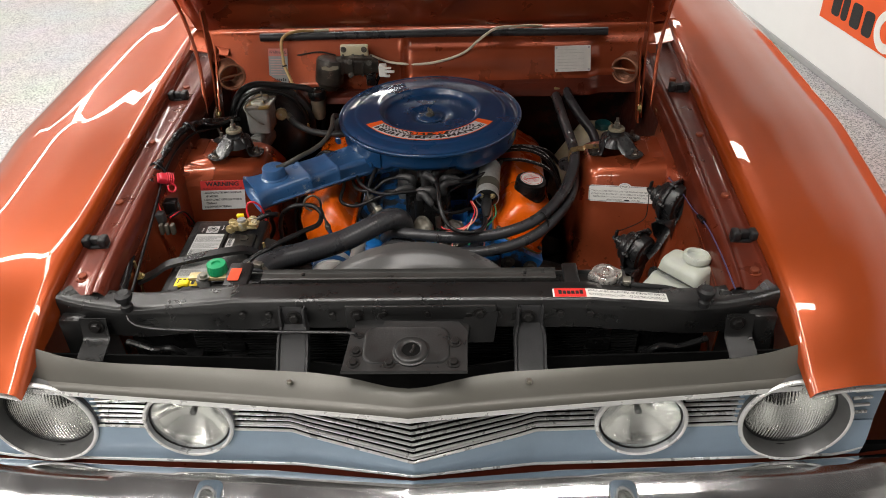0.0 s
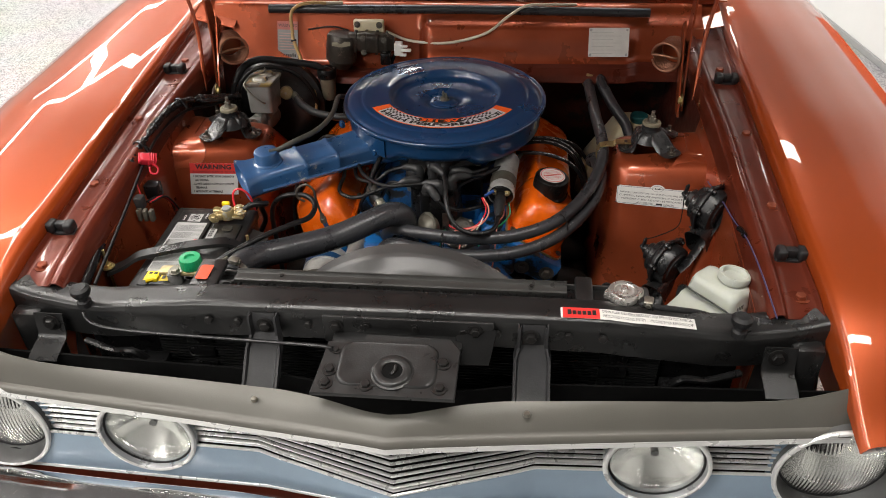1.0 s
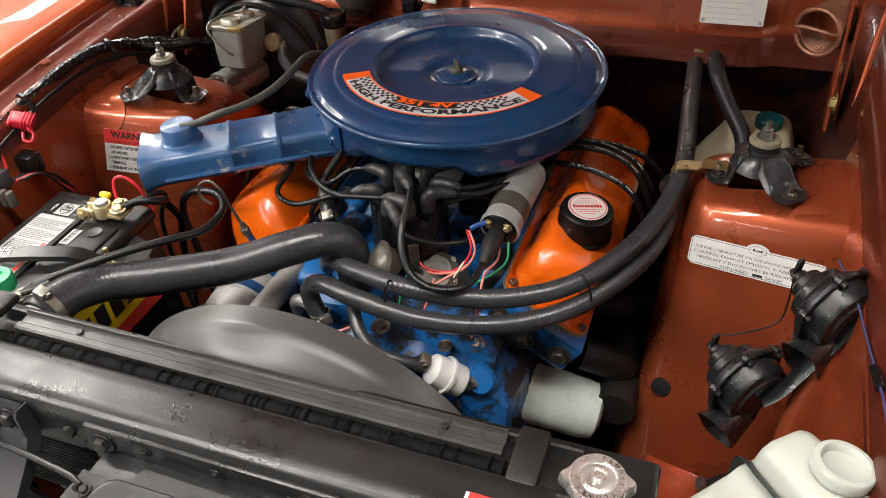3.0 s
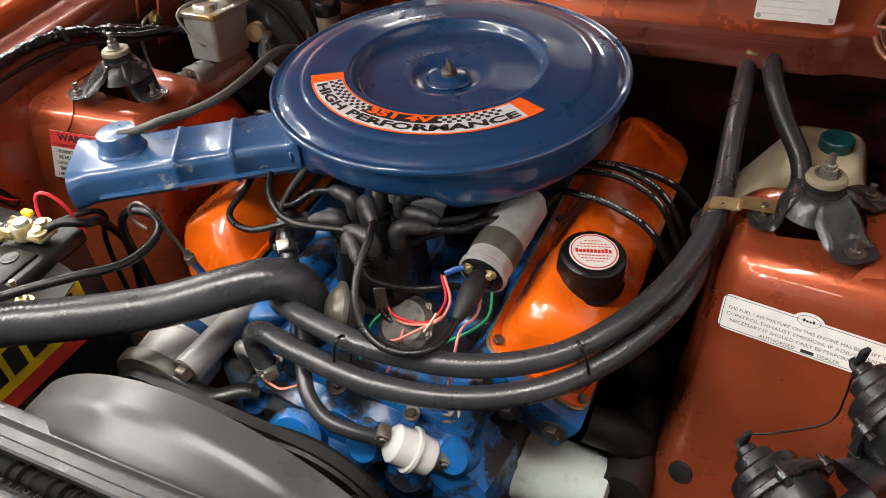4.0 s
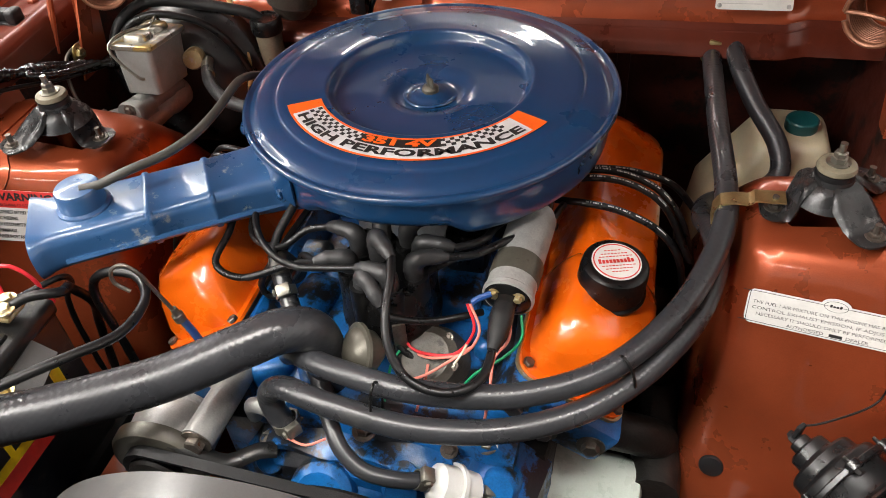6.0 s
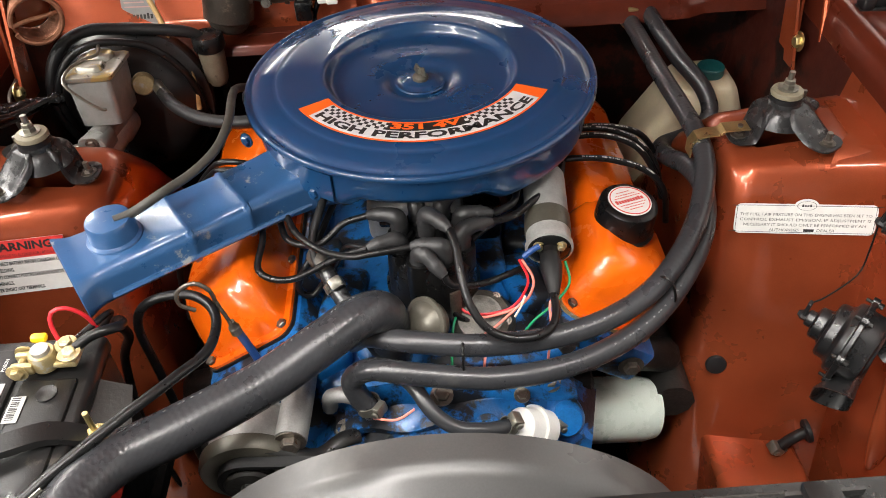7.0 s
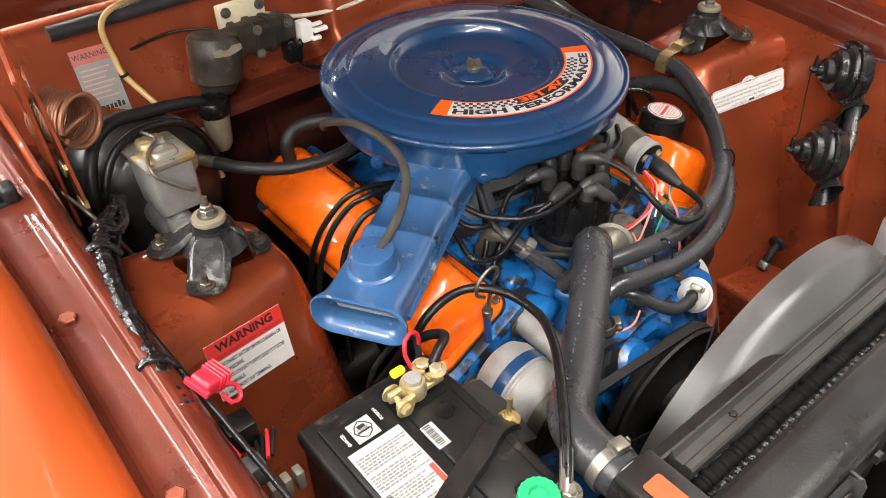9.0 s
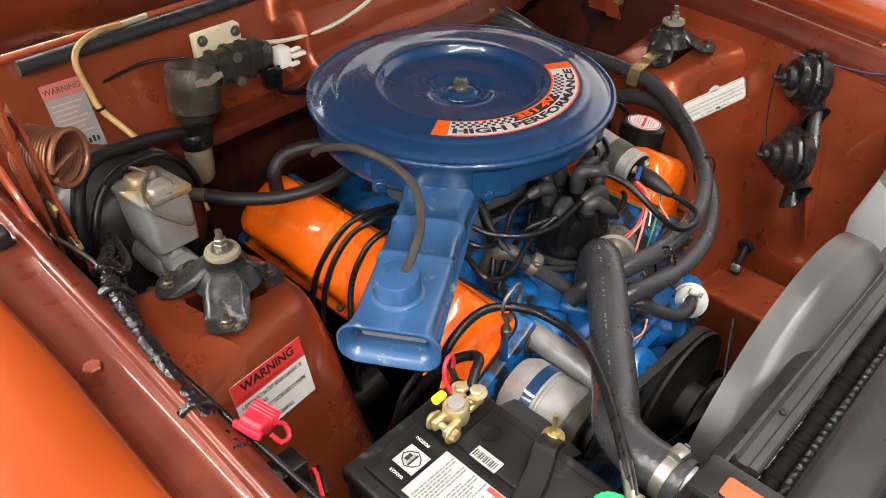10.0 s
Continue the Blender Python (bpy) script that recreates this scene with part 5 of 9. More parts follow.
# carburettor under the air cleaner
carb = thing("carburettor", "dark alloy carburettor below the air cleaner", "carburettor", (0.011, 1.70, 0.74))
bm = bmesh.new()
box(bm, (-0.07, 1.64, 0.735), (0.09, 1.82, 0.80), 0.012, 3)
lathe(bm, [(0.066, 0.79), (0.070, 0.86), (0.06, 0.862), (0, 0.862)], Matrix.Translation((0.011, 1.735, 0)), 32)
part("carb_body", bm, DULL_ALLOY, carb)
bm = bmesh.new()
tube(bm, [(-0.05, 1.62, 0.79), (0.0, 1.60, 0.80), (0.06, 1.61, 0.79)], 0.007, 8)
box(bm, (0.05, 1.60, 0.76), (0.10, 1.64, 0.82), 0.01)
part("choke_housing", bm, PLASTIC, carb)

# ---- air cleaner ----
AC = Matrix.Translation((0.011, 1.735, 0.0))
air = thing("air_cleaner", "round blue air cleaner with snorkel and decal", "air cleaner", (0.011, 1.735, 0.86))
bm = bmesh.new()
lathe(bm, [(0, 0.922), (0.018, 0.922), (0.022, 0.920), (0.026, 0.917), (0.037, 0.9165), (0.042, 0.919), (0.048, 0.9232), (0.06, 0.9236), (0.106, 0.9240), (0.1105, 0.9250), (0.114, 0.9290), (0.1165, 0.9355), (0.1185, 0.9390), (0.1215, 0.9402),
           (0.1245, 0.9394), (0.145, 0.9394), (0.1680, 0.9392), (0.1755, 0.9388), (0.1775, 0.9376), (0.1795, 0.9364), (0.183, 0.9362), (0.198, 0.9345), (0.2065, 0.9305), (0.2085, 0.9285), (0.2105, 0.9283), (0.2130, 0.9303), (0.2160, 0.9303), (0.2180, 0.9282), (0.2185, 0.9240), (0.216, 0.9218), (0.210, 0.9220)], AC, 144)
lid = part("lid", bm, BLUE, air, "glossy blue stepped steel lid", 60)
bm = bmesh.new()
PAN = [(0.205, 0.924), (0.2075, 0.919), (0.2075, 0.882), (0.206, 0.876), (0.200, 0.869), (0.190, 0.862), (0.17, 0.858), (0.10, 0.856), (0.06, 0.858)]


def pan_skin(u, v):
    a = 360 * u
    k = v * (len(PAN) - 1)
    i = min(int(k), len(PAN) - 2)
    r, z = (ramp(PAN[i][j], PAN[i + 1][j], k - i) for j in (0, 1))
    notch = 0.0
    if 240 < a < 296:
        q = min((a - 240) / 9, (296 - a) / 9, 1.0)
        notch = 0.015 * q * q * (3 - 2 * q)
    if r > 0.12:
        z += notch * min(1.0, (0.924 - z) / 0.03)
    return Vector((0.011 + r * math.cos(radians(a)), 1.735 + r * math.sin(radians(a)), z))


grid(bm, pan_skin, 180, 24, close_u=True)
part("pan", bm, BLUE, air, "blue steel lower pan", 60)
bm = bmesh.new()
tube(bm, [(0.011 + 0.030 * math.cos(radians(a)), 1.735 + 0.030 * math.sin(radians(a)), 0.9185) for a in range(-170, -9, 16)], 0.0024, 8, 0.004, flat=0.7)
part("centre_bead", bm, BLUE, lid)
bm = bmesh.new()
lathe(bm, [(0, 0.937), (0.003, 0.937), (0.0035, 0.930), (0.0075, 0.929), (0.010, 0.926), (0.010, 0.9215), (0, 0.9215)], AC, 16)
for a in (-1, 1):
    box(bm, (-0.0016, 0.0, -0.002), (0.0016, 0.013, 0.010), 0.0015, 2, AC @ Matrix.Translation((0, 0, 0.927)) @ pose(0, 0, 0, 24, 0, 35 + 90 * (1 - a)))
part("wing_nut", bm, KHAKI_METAL, air, "dull brass wing nut")


def ring_sheet(r0, r1, a0, a1, z, n=48):
    b = bmesh.new()
    grid(b, lambda u, v: Vector((0.011 + ramp(r0, r1, v) * math.cos(radians(ramp(a0, a1, u))), 1.735 + ramp(r0, r1, v) * math.sin(radians(ramp(a0, a1, u))), z)), n, 4)
    return b


DA0, DA1 = 209.5, 333.0
decal = part("decal", ring_sheet(0.1265, 0.1655, DA0, DA1, 0.9402), ORANGE_DECAL, air, "curved orange and silver lid decal")
part("decal_field", ring_sheet(0.1295, 0.1630, DA0 + 7.5, DA1 - 7.5, 0.9405), SILVER_DECAL, decal)
step = 2.1
wings = [bmesh.new(), bmesh.new()]
for row in range(3):
    r1 = 0.1445 - 0.0047 * row
    for k in range(24):
        a = DA0 + 8.5 + step * 2 * k + (step if row % 2 else 0)
        if (a > DA0 + 43 and a + step < DA1 - 43) or a + step > DA1 - 8.5:
            continue
        c = [Vector((0.011 + r * math.cos(radians(q)), 1.735 + r * math.sin(radians(q)), 0.9408)) for r, q in ((r1, a), (r1, a + step), (r1 - 0.0047, a + step), (r1 - 0.0047, a))]
        bm = wings[a > (DA0 + DA1) / 2]
        bm.faces.new([bm.verts.new(p) for p in c])
for bm in wings:
    tagged(part("chequer", bm, INK, decal, "", 0), kind="stuff")
part("centre_field", ring_sheet(0.1298, 0.1445, DA0 + 43.5, DA1 - 43.5, 0.9407, 20), INK, decal)


def arc_words(text, size, r, a0, a1, mat, bold=0.0):
    b = lettering(text, size, 1.0, bold)
    xs = [v.co.x for v in b.verts]
    lo, hi = min(xs), max(xs)
    for v in b.verts:
        a = radians(ramp(a0, a1, (v.co.x - lo) / (hi - lo)))
        rr = r - v.co.y
        v.co = Vector((0.011 + rr * math.cos(a), 1.735 + rr * math.sin(a), 0.9411))
    return part("lettering", b, mat, decal, smooth=0)


arc_words("HIGH PERFORMANCE", 0.0165, 0.1540, DA0 + 9.5, DA1 - 9.5, INK, 0.0007)
arc_words("351 4V", 0.0145, 0.1372, DA0 + 45, DA1 - 45, ORANGE_DECAL, 0.0007)

# snorkel
SD = Vector((-0.195, -0.125, -0.004)).normalized()
SX = Vector((SD.y, -SD.x, 0)).normalized()
SU = SX.cross(SD).normalized()
if SU.z < 0:
    SU = -SU
S0 = Vector((-0.125, 1.635, 0.867))


def snork_ring(d, w, h, r, dz=0.0):
    return [S0 + SD * d + SX * px + SU * (py + dz) for px, py in round_rect(w, h, r, 6)]


bm = bmesh.new()
rings = []
for d, w, h, r in ((-0.02, 0.118, 0.050, 0.012), (0.0, 0.110, 0.050, 0.012), (0.03, 0.094, 0.048, 0.013), (0.06, 0.088, 0.047, 0.013), (0.098, 0.086, 0.046, 0.013), (0.100, 0.090, 0.050, 0.014), (0.105, 0.090, 0.050, 0.014), (0.107, 0.086, 0.046, 0.013),
                   (0.165, 0.086, 0.046, 0.013), (0.167, 0.090, 0.050, 0.014), (0.172, 0.090, 0.050, 0.014), (0.174, 0.086, 0.046, 0.013), (0.262, 0.087, 0.046, 0.013), (0.274, 0.089, 0.047, 0.014), (0.282, 0.095, 0.049, 0.016), (0.290, 0.108, 0.054, 0.022),
                   (0.293, 0.109, 0.055, 0.022), (0.294, 0.106, 0.051, 0.021), (0.290, 0.094, 0.036, 0.016), (0.284, 0.084, 0.027, 0.012), (0.274, 0.080, 0.025, 0.010), (0.232, 0.078, 0.025, 0.010)):
    rings.append(snork_ring(d, w, h, r))
loft(bm, rings, caps=False)
snork = part("snorkel", bm, BLUE_WORN, air, "chipped blue intake snorkel", 50)
bm = bmesh.new()
loft(bm, [snork_ring(d, 0.070, 0.012, 0.004, -0.003) for d in (0.262, 0.270)])
loft(bm, [snork_ring(d, 0.077, 0.024, 0.008) for d in (0.248, 0.251)])
part("flap", bm, DULL_ALLOY, snork, "grey flap inside the snorkel mouth")
bm = bmesh.new()
for k in (-1, 1):
    tube(bm, [S0 + SD * d + SX * k * 0.0445 + SU * -0.010 for d in (0.03, 0.1, 0.2, 0.265)], 0.0035, 6, 0.04)
part("side_seam", bm, BLUE_WORN, snork)
CAPM = along(S0 + SD * 0.235 + SU * 0.022 + SX * 0.004, SU)
bm = bmesh.new()
lathe(bm, [(0.030, 0.0), (0.029, 0.003), (0.0255, 0.005), (0.0245, 0.0235), (0.023, 0.0262), (0.020, 0.0270), (0, 0.0270)], CAPM, 40)
part("vacuum_motor", bm, BLUE_WORN, snork, "round blue vacuum motor")
bm = bmesh.new()
grid(bm, lambda u, v: Vector((0.011 + 0.2095 * math.cos(radians(ramp(227, 240, u))), 1.735 + 0.2095 * math.sin(radians(ramp(227, 240, u))), ramp(0.880, 0.916, v))), 8, 2)
thicken(bm, 0.002)
part("flange", bm, BLUE, snork)
for p in ((-0.117, 1.568, 0.882), (-0.205, 1.672, 0.89)):
    bm = bmesh.new()
    bolt(bm, p, (-0.55, -0.8, 0.1), 0.006)
    part("bolt", bm, BLUE, snork)
bm = bmesh.new()
box(bm, (-0.195, 1.70, 0.885), (-0.180, 1.72, 0.905), 0.003)
part("blue_plug", bm, BLUE_PLASTIC, air)

# thin hose from the snorkel's vacuum motor round the back of the lid
bm = bmesh.new()
tube(bm, [(-0.318, 1.508, 0.910), (-0.300, 1.517, 0.912), (-0.2704, 1.5338, 0.922), (-0.2419, 1.5611, 0.926), (-0.2205, 1.5936, 0.9325), (-0.2120, 1.6372, 0.938), (-0.2155, 1.6928, 0.938), (-0.219, 1.735, 0.925), (-0.214, 1.78, 0.900), (-0.20, 1.81, 0.875)], 0.0052, 12)
solid("vacuum_hose", bm, surface("aged_grey_hose", (0.048, 0.046, 0.040), 0.5, 0, 0.25, 40, 600), "thin aged grey vacuum hose over the snorkel", "hose")

# ---- distributor, coil, leads ----
dist = thing("distributor", "black distributor cap on alloy body with plug boots", "distributor", (0.010, 1.527, 0.72))
DC = Matrix.Translation((0.010, 1.527, 0))
bm = bmesh.new()
lathe(bm, [(0, 0.69), (0.034, 0.69), (0.036, 0.735), (0.046, 0.750), (0.053, 0.756), (0.053, 0.770), (0.050, 0.774), (0, 0.774)], DC, 36)
part("dist_body", bm, DULL_IRON, dist, "grey-brown cast distributor body")
bm = bmesh.new()
lathe(bm, [(0.0535, 0.768), (0.055, 0.772), (0.055, 0.779), (0.052, 0.783), (0.0505, 0.800), (0.049, 0.818), (0.046, 0.826), (0.036, 0.830), (0, 0.832)], DC, 40)
cap = part("dist_cap", bm, PLASTIC, dist, "black moulded distributor cap")
for k in range(8):
    a = radians(22 + 45 * k)
    bm = bmesh.new()
    lathe(bm, [(0.0, 0.838), (0.0145, 0.838), (0.0150, 0.825), (0.0158, 0.79), (0.016, 0.782), (0, 0.782)], Matrix.Translation((0.010 + 0.0375 * math.cos(a), 1.527 + 0.0375 * math.sin(a), 0)), 16)
    part("flute", bm, PLASTIC, cap)
for a in (-65, 115):
    bm = bmesh.new()
    box(bm, (0.053, -0.007, 0.752), (0.0565, 0.007, 0.800), 0.0012, 2, DC @ pose(0, 0, 0, 0, 0, a))
    part("spring_clip", bm, BOLT, dist)
BOOT_ARM = (0, 45, 100, 165, 195, -42, 170, 22, -48)
BOOT_END = []
for k, arm in enumerate(BOOT_ARM):
    a = radians(22 + 45 * k)
    x, y = (0.010 + 0.0375 * math.cos(a), 1.527 + 0.0375 * math.sin(a)) if k < 8 else (0.006, 1.519)
    d = Vector((math.cos(radians(arm)), math.sin(radians(arm)), 0))
    top = (0.856, 0.858, 0.857, 0.858, 0.850, 0.847, 0.853, 0.857, 0.879)[k]
    pts = [Vector((x, y, top - 0.026)), Vector((x, y, top - 0.007)), Vector((x, y, top + 0.001)) + d * 0.002, Vector((x, y, top + 0.004)) + d * 0.010, Vector((x, y, top + 0.003)) + d * 0.026, Vector((x, y, top)) + d * 0.036]
    if k == 5:
        pts[4].z, pts[5].z = top - 0.006, top - 0.013
    bm = bmesh.new()
    tube(bm, pts, lambda q: table([(0, 0.0098), (0.22, 0.0100), (0.24, 0.0108), (0.28, 0.0108), (0.30, 0.0100), (0.44, 0.0104), (0.52, 0.0098), (0.58, 0.0086), (0.72, 0.0080), (0.74, 0.0088), (0.79, 0.0088), (0.81, 0.0076), (0.92, 0.0072), (0.94, 0.0058), (1, 0.0056)], q), 16, 0.003)
    part("plug_boot", bm, BOOT, dist, "black rubber lead boot")
    BOOT_END.append(tuple(pts[5]))
bm = bmesh.new()
lathe(bm, [(0, 0.020), (0.014, 0.019), (0.026, 0.013), (0.031, 0.006), (0.037, 0.005), (0.037, 0.001), (0.030, -0.002), (0.026, -0.014), (0.012, -0.026), (0, -0.026)], along((0.000, 1.448, 0.784), (-0.72, -0.55, 0.42)) @ Matrix.Diagonal((0.82, 0.82, 0.9, 1)), 36)
part("vacuum_can", bm, KHAKI_METAL, dist, "dull khaki vacuum advance canister")
bm = bmesh.new()
tube(bm, [(0.0, 1.462, 0.776), (0.004, 1.49, 0.763), (0.008, 1.51, 0.76)], 0.010, 10, 0.006, flat=0.6)
part("canister_arm", bm, DULL_IRON, dist)
bm = bmesh.new()
lathe(bm, [(0, 0.040), (0.026, 0.039), (0.034, 0.032), (0.037, 0.012), (0.040, 0.006), (0.040, 0.0), (0, 0)], along((0.064, 1.492, 0.728), (-0.1, -0.5, 0.85)), 32)
pump = part("sender", bm, DULL_IRON, dist, "oily brown sender unit")
for a in range(0, 360, 60):
    m = along((0.064, 1.492, 0.728), (-0.1, -0.5, 0.85))
    bm = bmesh.new()
    bolt(bm, m @ Vector((0.031 * math.cos(radians(a)), 0.031 * math.sin(radians(a)), 0.032)), m.to_3x3() @ Vector((0, 0, 1)), 0.0035)
    part("screw", bm, BOLT, pump)

coil = thing("ignition_coil", "silver ignition coil with black terminal end", "ignition coil", (0.141, 1.54, 0.80))
CO = along((0.142, 1.508, 0.826), (0.08, 0.95, 0.13))
bm = bmesh.new()
lathe(bm, [(0.0245, 0.0), (0.027, 0.001), (0.0272, 0.006), (0.0255, 0.008), (0.0252, 0.112), (0.022, 0.119), (0, 0.121)], CO, 40)
part("can", bm, ALLOY, coil)
bm = bmesh.new()
lathe(bm, [(0.0262, 0.022), (0.0266, 0.024), (0.0266, 0.046), (0.0262, 0.048), (0.0255, 0.048), (0.0255, 0.022), (0.0262, 0.022)], CO, 40)
part("clamp_band", bm, KHAKI_METAL, coil)
bm = bmesh.new()
lathe(bm, [(0.0248, 0.002), (0.022, -0.001), (0.012, -0.003), (0.0105, -0.014), (0.010, -0.016), (0, -0.016)], CO, 32)
part("coil_top", bm, PLASTIC, coil)
for a in (35, 145):
    bm = bmesh.new()
    bolt(bm, CO @ Vector((0.015 * math.cos(radians(a)), 0.015 * math.sin(radians(a)), -0.001)), CO.to_3x3() @ Vector((0, 0, -1)), 0.0042, True, 0.006)
    part("terminal", bm, BRASS, coil)
bm = bmesh.new()
tube(bm, [CO @ Vector((0, 0, -0.004)), CO @ Vector((0, 0, -0.020)), (0.1395, 1.468, 0.819), (0.138, 1.448, 0.815)], lambda q: table([(0, 0.0105), (0.3, 0.0125), (0.6, 0.0105), (1, 0.0055)], q), 14, 0.004)
part("coil_boot", bm, RUBBER, coil)
bm = bmesh.new()
tube(bm, [(0.128, 1.497, 0.842), (0.118, 1.493, 0.839), (0.110, 1.490, 0.834)], 0.0034, 8, 0.004)
part("terminal_sleeve", bm, BLUE_PLASTIC, coil)


def lead(pts, r, mat, label, category="wire", name="wire", group=""):
    b = bmesh.new()
    tube(b, pts, r, 10, 0.006)
    return solid(name, b, mat, label, category, group)


HT = "thick black high-tension ignition lead"
lead([(0.138, 1.450, 0.8155), (0.1365, 1.424, 0.813), (0.128, 1.404, 0.813), (0.108, 1.392, 0.813), (0.082, 1.392, 0.815), (0.060, 1.400, 0.824), (0.045, 1.416, 0.843), (0.038, 1.440, 0.862), (0.036, 1.468, 0.874), BOOT_END[8]], 0.0045, WIRE, HT, "ignition lead", "ignition_lead", "ignition leads")
lead([BOOT_END[5], (0.030, 1.466, 0.822),  (0.066, 1.485, 0.803), (0.100, 1.498, 0.804), (0.115, 1.51, 0.80)], 0.0040, WIRE, HT, "ignition lead", "ignition_lead", "ignition leads")
lead([(0.107, 1.57, 0.830), (0.078, 1.54, 0.840), (0.050, 1.52, 0.828), (0.030, 1.49, 0.795), (0.030, 1.477, 0.768), (0.055, 1.47, 0.752)], 0.0038, WIRE, HT, "ignition lead", "ignition_lead", "ignition leads")
lead([(-0.11, 1.59, 0.862), (-0.126, 1.54, 0.829), (-0.106, 1.50, 0.800), (-0.064, 1.475, 0.784), (-0.040, 1.465, 0.782)], 0.0050, RUBBER, "black rubber vacuum hose to the distributor canister", "hose", "vacuum_hose")
lead([(-0.10, 1.60, 0.846), (-0.130, 1.545, 0.810), (-0.150, 1.53, 0.775), (-0.135, 1.53, 0.758), (-0.106, 1.54, 0.793), (-0.085, 1.525, 0.835), BOOT_END[4]], 0.0040, WIRE, HT, "ignition lead", "ignition_lead", "ignition leads")
lead([BOOT_END[3], (-0.088, 1.552, 0.848), (-0.118, 1.54, 0.830), (-0.155, 1.55, 0.832), (-0.17, 1.60, 0.845), (-0.19, 1.66, 0.84)], 0.0040, WIRE, HT, "ignition lead", "ignition_lead", "ignition leads")
lead([BOOT_END[6], (-0.060, 1.494, 0.850), (-0.080, 1.496, 0.847), (-0.111, 1.51, 0.846), (-0.141, 1.54, 0.848), (-0.16, 1.58, 0.856), (-0.20, 1.66, 0.848)], 0.0040, WIRE, HT, "ignition lead", "ignition_lead", "ignition leads")
lead([BOOT_END[4], (-0.095, 1.512, 0.832), (-0.150, 1.50, 0.815), (-0.185, 1.51, 0.822), (-0.182, 1.55, 0.838), (-0.19, 1.60, 0.85)], 0.0040, WIRE, HT, "ignition lead", "ignition_lead", "ignition leads")
lead([(-0.18, 1.66, 0.850), (-0.236, 1.652, 0.862), (-0.262, 1.668, 0.842), (-0.292, 1.675, 0.80), (-0.315, 1.67, 0.74), (-0.32, 1.66, 0.68)], 0.0040, WIRE, HT, "ignition lead", "ignition_lead", "ignition leads")
lead([(-0.18, 1.67, 0.848), (-0.236, 1.672, 0.860), (-0.266, 1.685, 0.838), (-0.297, 1.695, 0.79), (-0.315, 1.70, 0.72)], 0.0040, WIRE, HT, "ignition lead", "ignition_lead", "ignition leads")
lead([(-0.18, 1.63, 0.848), (-0.244, 1.628, 0.858), (-0.270, 1.632, 0.842), (-0.294, 1.632, 0.800), (-0.315, 1.61, 0.74), (-0.32, 1.60, 0.66)], 0.0040, WIRE, HT, "ignition lead", "ignition_lead", "ignition leads")
lead([(0.17, 1.66, 0.838), (0.206, 1.65, 0.845), (0.244, 1.645, 0.842), (0.283, 1.635, 0.83), (0.308, 1.63, 0.80), (0.322, 1.64, 0.74)], 0.0042, WIRE, HT, "ignition lead", "ignition_lead", "ignition leads")
lead([(0.17, 1.712, 0.838), (0.210, 1.7095, 0.848), (0.248, 1.708, 0.845), (0.284, 1.700, 0.832), (0.312, 1.688, 0.80), (0.33, 1.69, 0.74)], 0.0042, WIRE, HT, "ignition lead", "ignition_lead", "ignition leads")
lead([(0.17, 1.72, 0.834), (0.215, 1.722, 0.842), (0.258, 1.725, 0.838), (0.299, 1.73, 0.820), (0.330, 1.735, 0.78)], 0.0042, WIRE, HT, "ignition lead", "ignition_lead", "ignition leads")
lead([(0.17, 1.70, 0.834), (0.212, 1.697, 0.846), (0.255, 1.692, 0.843), (0.292, 1.682, 0.822), (0.325, 1.67, 0.76)], 0.0042, WIRE, HT, "ignition lead", "ignition_lead", "ignition leads")
lead([BOOT_END[7], (0.105, 1.535, 0.857), (0.13, 1.56, 0.856), (0.165, 1.60, 0.848), (0.18, 1.65, 0.84)], 0.0042, WIRE, HT, "ignition lead", "ignition_lead", "ignition leads")
lead([BOOT_END[0], (0.107, 1.56, 0.855), (0.12, 1.60, 0.848), (0.16, 1.66, 0.838)], 0.0042, WIRE, HT, "ignition lead", "ignition_lead", "ignition leads")
# pale printing along three of the leads
for ob in [o for o in scene.objects if o.name.startswith("ignition_lead")][-6:-2]:
    verts = [v.co.copy() for v in ob.data.vertices]
    rings = [verts[k:k + 10] for k in range(0, len(verts), 10)]
    bm = bmesh.new()
    for n in range(3, len(rings) - 1):
        mid, ahead = sum(rings[n], Vector()) / 10, (sum(rings[n + 1], Vector()) - sum(rings[n], Vector())).normalized()
        if mid.x < 0.20 or mid.z < 0.825 or n % 9 in (0, 5):
            continue
        up = Vector((0.15, -0.45, 0.88))
        up = (up - ahead * up.dot(ahead)).normalized()
        turn = Matrix((ahead, up.cross(ahead), up)).transposed().to_4x4()
        for e in (-0.0025, -0.0008, 0.0009, 0.0026):
            if (n * 7 + int(e * 5000)) % 5:
                box(bm, (e - 0.0006, -0.0008, -0.0001), (e + 0.0005, 0.0008, 0.0001), m=Matrix.Translation(mid + up * 0.00432) @ turn)
    tagged(part("printing", bm, PAPER, ob, "pale printed characters", 0), kind="stuff")
lead([(0.105, 1.489, 0.832), (0.114, 1.475, 0.809), (0.093, 1.467, 0.778), (0.050, 1.474, 0.766), (0.031, 1.486, 0.777)], 0.0016, RED_WIRE, "thin red coil wire")
lead([(0.108, 1.489, 0.832), (0.120, 1.474, 0.811), (0.106, 1.464, 0.786), (0.070, 1.466, 0.768), (0.05, 1.475, 0.760)], 0.0016, PINK_WIRE, "thin salmon pink coil wire")
lead([(0.148, 1.494, 0.822), (0.149, 1.475, 0.802), (0.137, 1.46, 0.790), (0.136, 1.44, 0.768), (0.13, 1.42, 0.71)], 0.0016, PINK_WIRE, "thin salmon pink coil wire")
